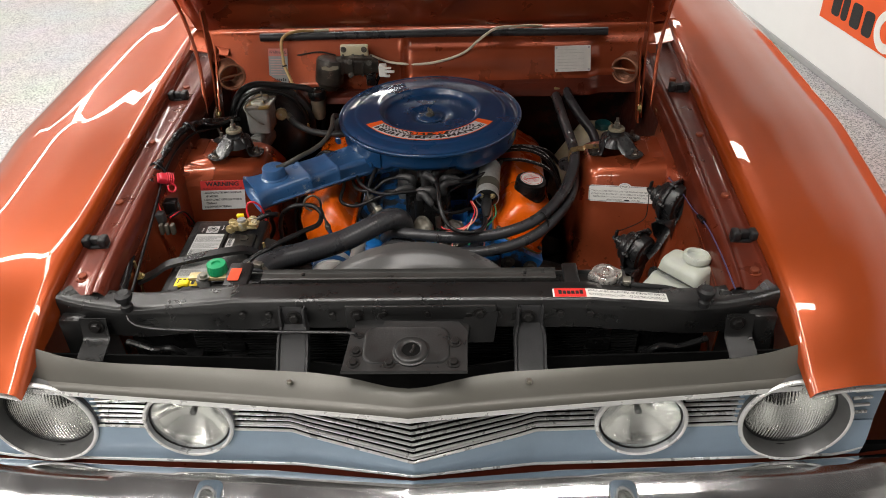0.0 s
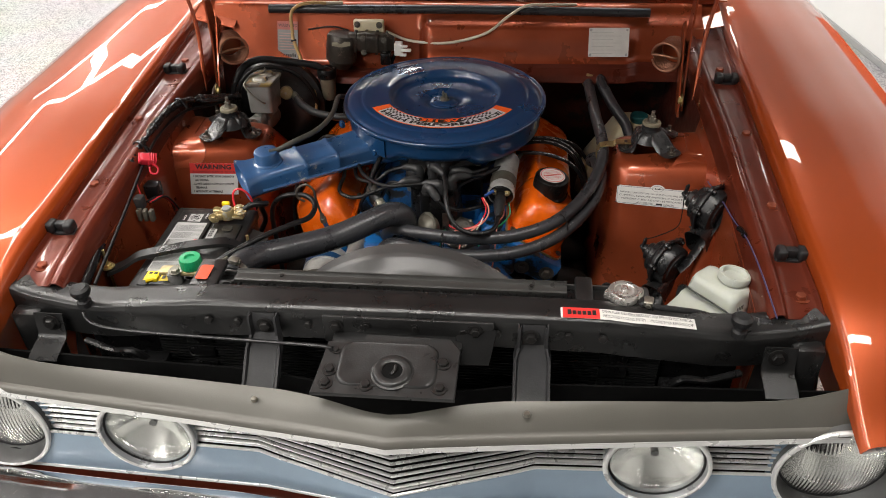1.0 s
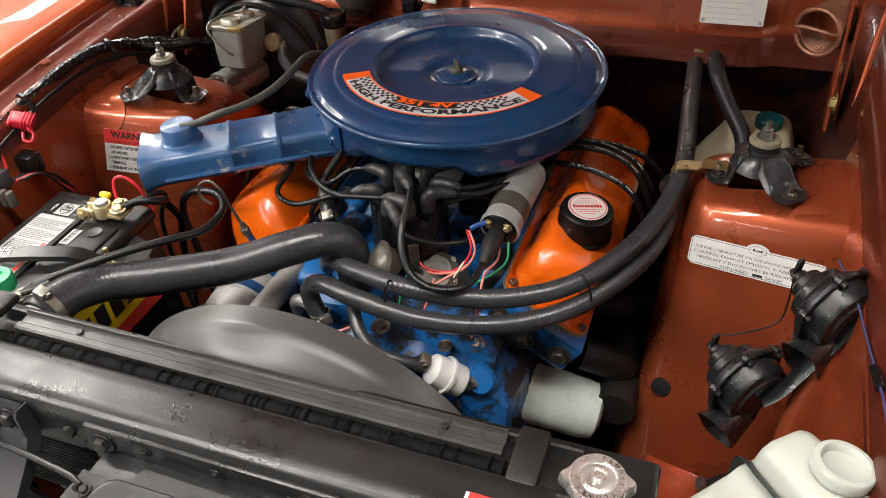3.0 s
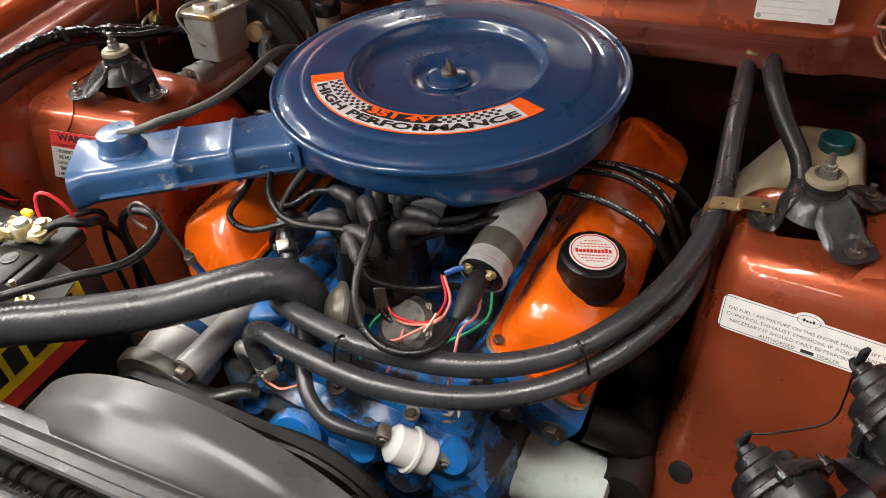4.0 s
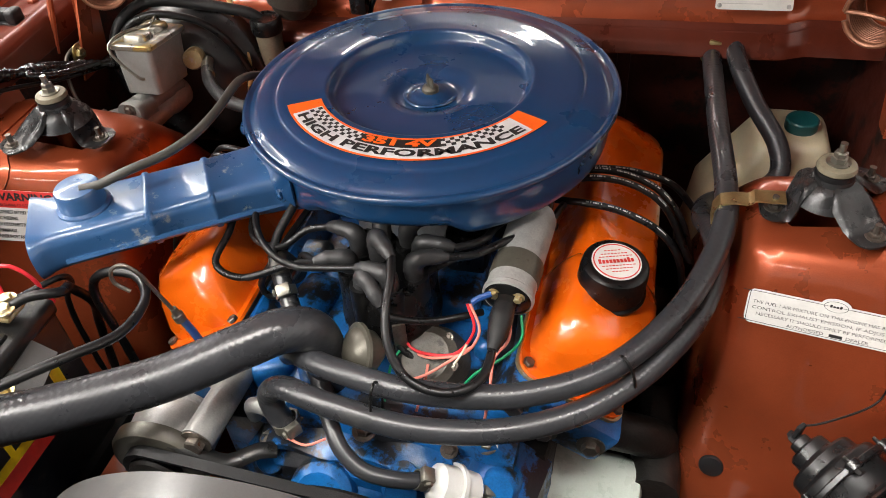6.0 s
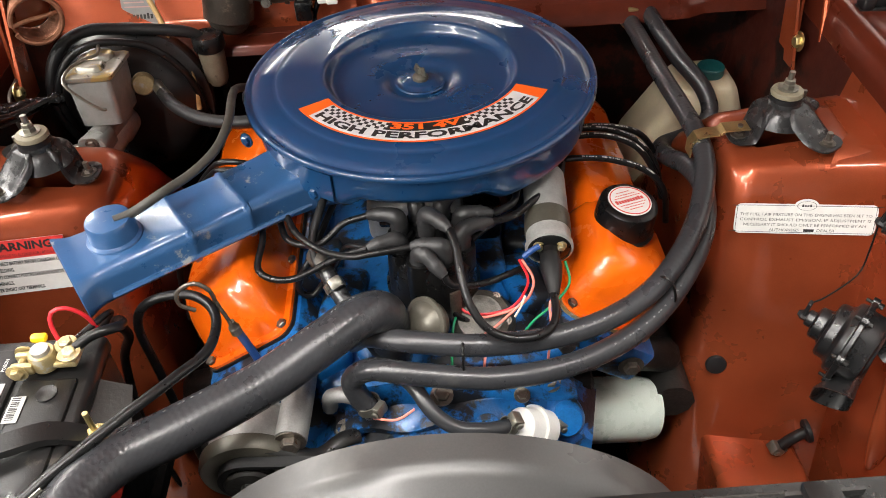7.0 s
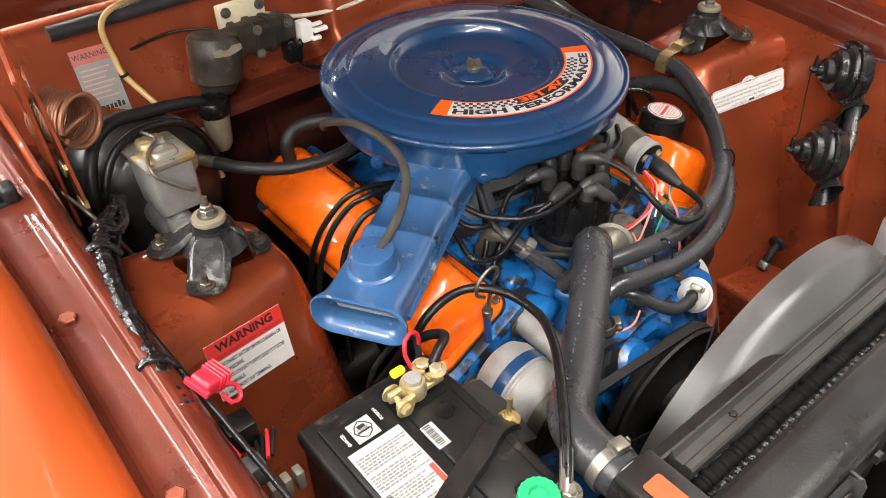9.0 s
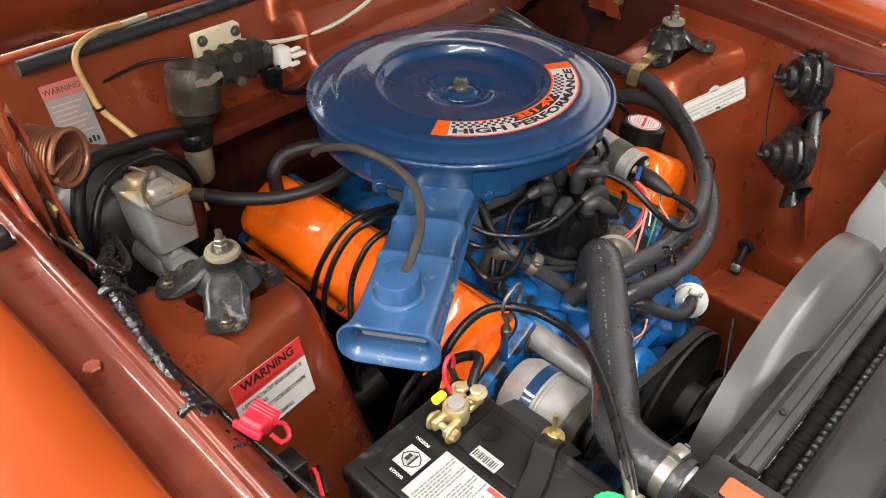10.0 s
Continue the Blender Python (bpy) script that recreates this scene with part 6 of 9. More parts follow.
lead([(0.027, 1.438, 0.752), (0.061, 1.447, 0.758), (0.091, 1.458, 0.777), (0.111, 1.468, 0.791)], 0.0016, PINK_WIRE, "thin salmon pink wire")
lead([(0.066, 1.462, 0.762), (0.064, 1.445, 0.745), (0.060, 1.425, 0.728)], 0.0016, PINK_WIRE, "thin salmon pink wire")
lead([(0.034, 1.478, 0.764), (0.028, 1.458, 0.762), (0.025, 1.445, 0.745), (0.024, 1.43, 0.73)], 0.0016, GREEN, "thin green wire beside the coil")
lead([(0.158, 1.496, 0.818), (0.161, 1.478, 0.802), (0.145, 1.466, 0.785), (0.119, 1.455, 0.768), (0.10, 1.45, 0.74)], 0.0016, GREEN, "thin green wire beside the coil")
lead([(0.109, 1.462, 0.802), (0.104, 1.456, 0.792), (0.097, 1.452, 0.780)], 0.0013, PALE_HOSE, "thin cream wire end")
lead([(-0.065, 1.372, 0.722), (-0.04, 1.365, 0.726), (-0.02, 1.372, 0.733)], 0.0014, PINK_WIRE, "thin salmon pink wire")

# ---- hoses ----
def clamp(p, way, r, name="hose_clamp", mat=ZINC):
    """A worm-drive clamp round a hose of radius r."""
    c = thing(name, "zinc worm-drive hose clamp on a rubber hose", "hose clamp", p, "hose clamps")
    m = along(p, way)
    b = bmesh.new()
    lathe(b, [(r, -0.0055), (r + 0.0014, -0.0055), (r + 0.0014, 0.0055), (r, 0.0055), (r, -0.0055)], m, 28)
    part("band", b, mat, c)
    b = bmesh.new()
    box(b, (r - 0.001, -0.008, -0.007), (r + 0.008, 0.008, 0.007), 0.002, 2, m @ pose(0, 0, 0, 0, 0, 100))
    bolt(b, m @ pose(0, 0, 0, 0, 0, 100) @ Vector((r + 0.004, 0.008, 0)), m.to_3x3() @ pose(0, 0, 0, 0, 0, 100).to_3x3() @ Vector((0, 1, 0)), 0.0042, False)
    part("screw_box", b, mat, c)
    return c


rh = thing("radiator_hose", "thick black ribbed upper radiator hose", "hose", (-0.2, 1.33, 0.83))
bm = bmesh.new()
RH = [(-0.300, 1.178, 0.854), (-0.300, 1.198, 0.853), (-0.296, 1.228, 0.849), (-0.277, 1.262, 0.841), (-0.235, 1.292, 0.834), (-0.16, 1.348, 0.825), (-0.10, 1.395, 0.830), (-0.068, 1.422, 0.830), (-0.048, 1.440, 0.815), (-0.042, 1.448, 0.785), (-0.042, 1.450, 0.73)]
tube(bm, RH, 0.0227, 88, 0.0018, braid=0.00030)
part("hose_body", bm, HOSE, rh)
bm = bmesh.new()
for q in np.linspace(0.14, 0.80, 60):
    line = curve_points(RH, 0.004)
    i = int(q * (len(line) - 2))
    p, d = line[i], (line[i + 1] - line[i]).normalized()
    sidev = d.cross(Vector((0, 0, 1))).normalized()
    upv = sidev.cross(d)
    c = p + (sidev * -0.35 + upv * 0.94).normalized() * 0.0232
    if int(q * 1000) % 3 and int(q * 23) % 3:
        box(bm, (-0.0014, -0.0008, -0.0002), (0.0014, 0.0008, 0.0002), m=along(c, (c - p)) @ pose(0, 0, 0, 0, 0, 38))
tagged(part("printing", bm, GREY_INK, rh, smooth=0), kind="stuff")
clamp((-0.300, 1.194, 0.853), (0.1, 1, 0), 0.0240)
bm = bmesh.new()
lathe(bm, [(0.019, -0.03), (0.019, 0.012), (0.0205, 0.015), (0.0, 0.015)], along((-0.300, 1.175, 0.854), (0, 1, 0)), 28)
part("outlet_neck", bm, DULL_ALLOY, rad)

H1 = [(0.335, 1.985, 0.868), (0.337, 1.93, 0.866), (0.343, 1.80, 0.862), (0.350, 1.68, 0.859), (0.345, 1.61, 0.851), (0.318, 1.54, 0.828), (0.275, 1.482, 0.808), (0.222, 1.440, 0.797), (0.15, 1.412, 0.792), (0.06, 1.402, 0.794), (-0.02, 1.412, 0.797), (-0.065, 1.43, 0.79), (-0.085, 1.45, 0.76)]
H2 = [(0.362, 1.985, 0.880), (0.369, 1.935, 0.870), (0.392, 1.888, 0.842), (0.422, 1.845, 0.812), (0.426, 1.815, 0.785), (0.396, 1.800, 0.765), (0.348, 1.770, 0.770), (0.334, 1.705, 0.798), (0.342, 1.650, 0.820), (0.345, 1.595, 0.822), (0.325, 1.530, 0.803), (0.278, 1.468, 0.781), (0.222, 1.422, 0.770), (0.15, 1.390, 0.767), (0.07, 1.375, 0.772), (-0.01, 1.378, 0.783), (-0.060, 1.388, 0.785), (-0.083, 1.392, 0.765), (-0.078, 1.388, 0.738), (-0.065, 1.384, 0.718)]
for pts in (H1, H2):
    hh = thing("heater_hose", "long black rubber heater hose with faint printing", "hose", pts[8], "heater hoses")
    bm = bmesh.new()
    tube(bm, pts, 0.0121, 52, 0.0017, braid=0.00022)
    part("hose_body", bm, HOSE, hh)
    bm = bmesh.new()
    line = curve_points(pts, 0.004)
    for i in range(int(len(line) * 0.58), int(len(line) * 0.74)):
        if (i * 7) % 11 < 5 and (i // 14) % 3 != 1:
            p, d = line[i], (line[i + 1] - line[i]).normalized()
            sidev = d.cross(Vector((0, 0, 1))).normalized()
            upv = sidev.cross(d)
            out = (upv * 0.92 - sidev * 0.38 if sidev.y > 0 else upv * 0.92 + sidev * 0.38).normalized()
            box(bm, (-0.0011, -0.0008, -0.0002), (0.0011, 0.0008, 0.0002), m=along(p + out * 0.0124, out, 15))
    tagged(part("printing", bm, GREY_INK, hh, smooth=0), kind="stuff")
clamp((-0.070, 1.386, 0.728), (0.2, -0.1, -1), 0.0128)
for y, z, x in ((1.965, 0.868, 0.335),):
    clamp((x, y, z), (0, 1, 0), 0.0126, mat=GOLD_ZINC)
for i, (p, w) in enumerate((((0.265, 1.462, 0.790), (0.7, 0.65, 0.15)), ((0.035, 1.389, 0.783), (1, -0.05, 0)))):
    bm = bmesh.new()
    m = along(p, w)
    ring = [m @ Vector((0.031 * math.cos(2 * math.pi * k / 28) * (0.45 if i else 0.45) , 0.0275 * math.sin(2 * math.pi * k / 28), 0)) for k in range(28)]
    tube(bm, ring, 0.0016, 8, 0.006, closed=True)
    t = solid("cable_tie", bm, PLASTIC, "black cable tie round two heater hoses", "cable tie", "cable ties")
# bracket that holds the hoses at the tower
hc = thing("hose_bracket", "gold zinc strap holding the heater hoses to the tower", "bracket", (0.36, 1.649, 0.86))
bm = bmesh.new()
path = [(0.404, 1.648, 0.8795), (0.390, 1.648, 0.8790), (0.374, 1.648, 0.8785), (0.371, 1.649, 0.874), (0.368, 1.649, 0.8725), (0.355, 1.649, 0.8725), (0.342, 1.649, 0.869), (0.336, 1.649, 0.858), (0.336, 1.649, 0.842)]
rows = [[bm.verts.new((x, y + dy, z)) for dy in (-0.010, 0, 0.010)] for x, y, z in path]
for a, b in zip(rows, rows[1:]):
    for k in range(2):
        bm.faces.new((a[k], a[k + 1], b[k + 1], b[k]))
thicken(bm, 0.0018)
part("strap", bm, GOLD_ZINC, hc)

lead([(-0.032, 1.405, 0.750), (-0.018, 1.385, 0.752), (0.000, 1.362, 0.738), (0.025, 1.350, 0.724), (0.056, 1.351, 0.716), (0.082, 1.361, 0.705)], 0.0085, HOSE, "short black braided fuel hose", "hose", "fuel_hose")
ff = thing("fuel_filter", "white plastic in-line fuel filter", "fuel filter", (0.118, 1.366, 0.695))
FM = along((0.087, 1.3635, 0.701), (0.72, 0.31, -0.62)) @ Matrix.Diagonal((1.08, 1.08, 0.95, 1))
bm = bmesh.new()
lathe(bm, [(0, -0.008), (0.008, -0.008), (0.0085, 0.0), (0.014, 0.004), (0.0195, 0.010), (0.020, 0.030), (0.0235, 0.0305), (0.0235, 0.035), (0.0205, 0.0355), (0.0195, 0.056), (0.014, 0.061), (0.008, 0.064), (0.008, 0.074), (0, 0.074)], FM, 36)
part("filter_body", bm, surface("milky_white_plastic", (0.58, 0.58, 0.56), 0.4, 0, 0.08, 30, 500, sss=0.15), ff)
clamp(FM @ Vector((0, 0, -0.010)), FM.to_3x3() @ Vector((0, 0, 1)), 0.0090)
clamp(FM @ Vector((0, 0, 0.070)), FM.to_3x3() @ Vector((0, 0, 1)), 0.0090)
lead([(0.136, 1.385, 0.659), (0.156, 1.394, 0.640), (0.178, 1.405, 0.600), (0.19, 1.42, 0.52)], 0.0085, RUBBER, "black rubber fuel hose below the filter", "hose", "fuel_hose")
of = thing("oil_filter", "white spin-on oil filter", "oil filter", (0.25, 1.485, 0.545))
bm = bmesh.new()
lathe(bm, [(0, 0), (0.040, 0.0), (0.0465, 0.003), (0.0465, 0.006), (0.044, 0.010), (0.044, 0.09), (0.040, 0.108), (0.028, 0.114), (0, 0.114)], along((0.185, 1.478, 0.560), (0.96, 0.10, -0.20)), 40)
part("canister", bm, surface("greenish_white_enamel", (0.47, 0.53, 0.48), 0.32, 0, 0.10, 20, 500, spots=(0.30, 0.30, 0.26), spot_scale=26, spot_level=0.68), of)
# hose on the front of the engine, near the dip stick
lead([(-0.112, 1.517, 0.808), (-0.103, 1.503, 0.797), (-0.086, 1.480, 0.778), (-0.070, 1.460, 0.761), (-0.050, 1.437, 0.747), (-0.03, 1.41, 0.735)], 0.0105, HOSE, "short black braided bypass hose", "hose", "bypass_hose")
clamp((-0.103, 1.503, 0.797), (0.5, -0.7, -0.55), 0.0110)
bm = bmesh.new()
tube(bm, [(-0.110, 1.514, 0.806), (-0.120, 1.530, 0.815), (-0.125, 1.545, 0.805), (-0.12, 1.56, 0.77)], lambda q: 0.0095 + 0.005 * q, 12, 0.005)
part("bypass_elbow", bm, DULL_IRON, engine)
lead([(-0.130, 1.765, 0.868), (-0.170, 1.757, 0.869), (-0.225, 1.748, 0.868), (-0.283, 1.767, 0.866), (-0.326, 1.806, 0.865), (-0.350, 1.842, 0.865)], 0.0088, RUBBER, "black rubber brake booster vacuum hose", "hose", "booster_hose")
lead([(-0.232, 1.862, 0.790), (-0.236, 1.860, 0.820), (-0.236, 1.858, 0.842), (-0.222, 1.858, 0.858), (-0.200, 1.842, 0.870), (-0.165, 1.82, 0.872)], 0.0100, RUBBER, "black rubber breather elbow to the air cleaner", "hose", "breather_hose")

# dip stick
ds = thing("dipstick", "oil dipstick with wire loop and blue tube", "dipstick", (-0.205, 1.46, 0.74))
bm = bmesh.new()
tube(bm, [(-0.236, 1.432, 0.846), (-0.249, 1.430, 0.858), (-0.246, 1.430, 0.876), (-0.228, 1.430, 0.886), (-0.216, 1.433, 0.872), (-0.216, 1.441, 0.845), (-0.212, 1.452, 0.800)], 0.0022, 8, 0.005)
part("wire_loop", bm, BOLT, ds)
bm = bmesh.new()
lathe(bm, [(0, 0.02), (0.0035, 0.02), (0.0045, 0.012), (0.0065, 0.010), (0.0065, 0), (0, 0)], along((-0.210, 1.454, 0.785), (-0.1, -0.1, 1)), 12)
part("stopper", bm, BOLT, ds)
bm = bmesh.new()
tube(bm, [(-0.210, 1.454, 0.790), (-0.205, 1.459, 0.760), (-0.198, 1.462, 0.72), (-0.19, 1.462, 0.66)], 0.0048, 10, 0.006)
part("tube", bm, BLUE_PLASTIC, ds, "blue dipstick tube")

# alternator, pulleys and belts
alt = thing("alternator", "silver cast alternator with blue strap", "alternator", (-0.245, 1.38, 0.69))
AL = along((-0.199, 1.345, 0.697), (-0.05, 1, 0.03)) @ Matrix.Diagonal((0.70, 0.70, 0.80, 1))
bm = bmesh.new()
lathe(bm, [(0, 0.0), (0.03, 0.0), (0.058, 0.006), (0.066, 0.018), (0.067, 0.050), (0.064, 0.052), (0.064, 0.056), (0.067, 0.058), (0.067, 0.10), (0.058, 0.116), (0.03, 0.122), (0, 0.122)], AL, 48)
part("alt_case", bm, ALLOY, alt)
for k in range(14):
    bm = bmesh.new()
    a = radians(360 / 14 * k)
    box(bm, (0.040, -0.004, -0.001), (0.062, 0.004, 0.008), 0.002, 2, AL @ pose(0, 0, 0, 0, 0, 360 / 14 * k))
    part("vent_rib", bm, DULL_ALLOY, alt)
bm = bmesh.new()
lathe(bm, [(0.0675, 0.062), (0.0684, 0.062), (0.0684, 0.080), (0.0675, 0.080), (0.0675, 0.062)], AL, 48)
part("strap", bm, BLUE, alt, "dark blue strap round the case")
bm = bmesh.new()
lathe(bm, [(0, -0.014), (0.030, -0.014), (0.036, -0.018), (0.062, -0.020), (0.072, -0.018), (0.0765, -0.012), (0.0765, 0.002), (0.074, 0.002), (0.070, -0.006), (0, -0.006)], AL, 56)
part("cooling_fan", bm, KHAKI_METAL, alt, "dull grey alternator fan disc")
bm = bmesh.new()
lathe(bm, [(0, -0.046), (0.012, -0.046), (0.012, -0.038), (0.034, -0.038), (0.038, -0.034), (0.030, -0.027), (0.038, -0.020), (0.034, -0.016), (0.01, -0.014), (0, -0.012)], AL, 40)
part("alt_pulley", bm, IRON, alt)
br = thing("alternator_bracket", "cast alloy tube and dark steel alternator bracket", "bracket", (-0.17, 1.38, 0.72))
bm = bmesh.new()
tube(bm, [(-0.151, 1.345, 0.731), (-0.147, 1.40, 0.7315), (-0.144, 1.469, 0.732)], 0.0175, 18, 0.02)
part("spacer_tube", bm, DULL_ALLOY, br, "dull alloy spacer tube")
bm = bmesh.new()
bolt(bm, (-0.151, 1.344, 0.731), (0, -1, 0), 0.011)
part("bolt", bm, BOLT, br)
bm = bmesh.new()
tube(bm, [(-0.175, 1.338, 0.735), (-0.15, 1.338, 0.722), (-0.125, 1.345, 0.700), (-0.10, 1.365, 0.698), (-0.085, 1.375, 0.69)], 0.009, 8, 0.01, flat=0.45)
part("arm", bm, SUPPORT, br)
bm = bmesh.new()
tube(bm, [(-0.115, 1.40, 0.71), (-0.11, 1.395, 0.735), (-0.09, 1.39, 0.742), (-0.068, 1.386, 0.728)], 0.009, 10, 0.006)
part("thermostat_outlet", bm, DULL_ALLOY, engine)

fan = thing("fan_pulley", "dark steel fan pulley with belt", "pulley", (0.0, 1.30, 0.60))
PU = along((0.0, 1.335, 0.605), (0, -1, 0))
bm = bmesh.new()
lathe(bm, [(0, 0.0), (0.05, 0.0), (0.095, 0.004), (0.106, 0.002), (0.108, 0.006), (0.100, 0.014), (0.108, 0.022), (0.106, 0.026), (0.094, 0.022), (0.05, 0.02), (0.035, 0.03), (0.035, 0.06), (0, 0.06)], PU, 64)
part("pulley_disc", bm, IRON, fan)
bm = bmesh.new()
lathe(bm, [(0, 0.055), (0.055, 0.055), (0.06, 0.06), (0.06, 0.085), (0.05, 0.092), (0.02, 0.094), (0.02, 0.10), (0, 0.10)], PU, 40)
part("fan_clutch", bm, IRON, fan)
for k in range(7):
    bm = bmesh.new()
    grid(bm, lambda u, v: PU @ pose(0, 0, 0, 0, 0, 360 / 7 * k + 8) @ Vector((ramp(0.045, 0.215, u), ramp(-0.03, 0.03, v) * (1 + 0.3 * u), 0.088 + ramp(-0.016, 0.016, v))), 4, 2)
    thicken(bm, 0.002)
    part("blade", bm, PLASTIC, fan)
for (x0, z0, r0, x1, z1, r1, yy) in ((0.0, 0.605, 0.107, -0.198, 0.702, 0.030, 1.322),):
    d = Vector((x1 - x0, 0, z1 - z0))
    ang = math.atan2(d.z, d.x)
    off = math.acos((r0 - r1) / d.length)
    pts = [(x0 + r0 * math.cos(a), yy, z0 + r0 * math.sin(a)) for a in np.linspace(ang + off, ang + 2 * math.pi - off, 26)]
    pts += [(x1 + r1 * math.cos(a), yy, z1 + r1 * math.sin(a)) for a in np.linspace(ang - off, ang + off, 12)]
    bm = bmesh.new()
    rows = []
    for k, p in enumerate(pts):
        c = Vector((x0, yy, z0)) if k < 26 else Vector((x1, yy, z1))
        o = (Vector(p) - c).normalized()
        rows.append([Vector(p) + o * a + Vector((0, b, 0)) for a, b in ((0.001, -0.006), (0.001, 0.006), (-0.007, 0.004), (-0.007, -0.004))])
    vs = [[bm.verts.new(q) for q in r] for r in rows]
    for a, b in zip(vs, vs[1:] + vs[:1]):
        for k in range(4):
            bm.faces.new((a[k], a[(k + 1) % 4], b[(k + 1) % 4], b[k]))
    solid("drive_belt", bm, RUBBER, "black rubber drive belt round the pulleys", "belt")

# fan shroud
sh = thing("fan_shroud", "grey-black moulded plastic fan shroud", "fan shroud", (0, 1.19, 0.6))


def shroud_skin(u, v):
    a = radians(ramp(-25, 205, u))
    y, r = table([(0, 1.152), (0.2, 1.165), (0.45, 1.184), (0.6, 1.192), (1, 1.216)], v), table([(0, 0.214), (0.2, 0.2255), (0.45, 0.2375), (0.6, 0.2400), (1, 0.2405)], v)
    return Vector((r * math.cos(a), y, 0.672 + r * math.sin(a)))


bm = bmesh.new()
grid(bm, shroud_skin, 96, 20)
thicken(bm, 0.003)
part("barrel", bm, SHROUD, sh, smooth=60)
for side in (-1, 1):
    bm = bmesh.new()
    grid(bm, lambda u, v: Vector((side * ramp(0.10, 0.32, u), ramp(1.160, 1.162, u), ramp(max(0.45, 0.672 + math.sqrt(max(0.0, 0.219 ** 2 - ramp(0.10, 0.32, u) ** 2)) - 0.012), 0.885, v))), 24, 6)
    thicken(bm, 0.003)
    part("side_panel", bm, SHROUD, sh)

RUSTY = surface("brown_stained_black_steel", (0.012, 0.011, 0.010), 0.45, 0.1, 0.3, 30, 500, 0.4, 200, spots=(0.23, 0.10, 0.035), spot_scale=16, spot_level=0.58)
# ---- battery ----
BATTERY = surface("dusty_black_battery_plastic", (0.0075, 0.0075, 0.0075), 0.38, 0.0, 0.35, 18, 600, 0.2, 500, spots=(0.038, 0.033, 0.027), spot_scale=20, spot_level=0.60, spec=0.35)
bat = thing("battery", "black car battery with white labels and brass clamps", "battery", (-0.407, 1.29, 0.62))
bm = bmesh.new()
box(bm, (-0.484, 1.163, 0.62), (-0.330, 1.418, 0.818), 0.006, 2)
part("case", bm, BATTERY, bat)
bm = bmesh.new()
box(bm, (-0.487, 1.160, 0.812), (-0.327, 1.421, 0.832), 0.006, 3)
box(bm, (-0.472, 1.175, 0.828), (-0.402, 1.406, 0.8365), 0.004, 2)
box(bm, (-0.395, 1.20, 0.828), (-0.340, 1.365, 0.836), 0.005, 2)
lid_b = part("battery_lid", bm, BATTERY, bat)
bm = bmesh.new()
box(bm, (-0.466, 1.2100, 0.8366), (-0.408, 1.3600, 0.8374))
OLD_PAPER = surface("grey_white_label", (0.30, 0.30, 0.29), 0.45, 0.0, 0.1, 60, 500)
part("label", bm, OLD_PAPER, bat, "large white printed label")
bm = bmesh.new()
for k in range(42):
    y = 1.3500 - 0.0033 * k
    x = -0.4635
    n = 0
    while x < -0.412 - 0.004 * (k % 4) and k % 7 != 6:
        w = 0.0022 + 0.0011 * ((k * 5 + n * 3) % 4)
        box(bm, (x, y - 0.0011, 0.8376), (x + w, y + 0.0007, 0.8378))
        x += w + 0.0011
        n += 1
tagged(part("label_print", bm, GREY_INK, bat, smooth=0), kind="stuff")
write("WARNING:", 0.0075, Matrix.Translation((-0.4612, 1.2840, 0.8374)) @ pose(0, 0, 0, 0, 0, 90), bat, INK, fit=0.040, bold=0.0003)
bm = bmesh.new()
box(bm, (-0.4145, 1.2500, 0.8378), (-0.4095, 1.3060, 0.8381))
part("label_band", bm, RED_INK, bat, smooth=0)
bm = bmesh.new()
box(bm, (-0.396, 1.3130, 0.8362), (-0.382, 1.3430, 0.8370))
part("barcode_label", bm, OLD_PAPER, bat)
bm = bmesh.new()
for k in range(12):
    box(bm, (-0.394, 1.3160 + 0.0022 * k, 0.8371), (-0.386, 1.3168 + 0.0022 * k + 0.0004 * (k % 3), 0.8373))
part("barcode", bm, INK, bat, smooth=0)
bm = bmesh.new()
plate(bm, [(-0.0125, -0.0125), (0.0125, -0.0125), (0.0125, 0.0125), (-0.0125, 0.0125)], Matrix.Translation((-0.437, 1.3770, 0.8366)), 0.0006)
part("hazard_diamond", bm, OLD_PAPER, bat)
bm = bmesh.new()
tube(bm, [(-0.437, 1.3665, 0.8374), (-0.4275, 1.3770, 0.8374), (-0.437, 1.3875, 0.8374), (-0.4465, 1.3770, 0.8374)], 0.0006, 6, 0.01, closed=True)
box(bm, (-0.444, 1.3740, 0.8372), (-0.430, 1.3760, 0.8375))
box(bm, (-0.441, 1.3790, 0.8372), (-0.433, 1.3830, 0.8375))
part("hazard_mark", bm, INK, bat, smooth=0)
for word, x, y, w in (("POISON", -0.416, 1.3830, 0.016), ("DANGER", -0.457, 1.3760, 0.016), ("CORROSIVE", -0.437, 1.3770, 0.012)):
    write(word, 0.005, Matrix.Translation((x, y, 0.8372)) @ pose(0, 0, 0, 0, 0, 0 if word == "CORROSIVE" else 90), bat, PAPER if word != "CORROSIVE" else INK, fit=w)
bm = bmesh.new()
box(bm, (-0.462, 1.185, 0.8366), (-0.418, 1.212, 0.8373))
part("yellow_print", bm, YELLOW, bat, "yellow printed panel")
bm = bmesh.new()
for k in range(4):
    box(bm, (-0.458 + 0.009 * k, 1.190, 0.8374), (-0.452 + 0.009 * k, 1.207, 0.8377))
part("panel_print", bm, INK, bat, smooth=0)
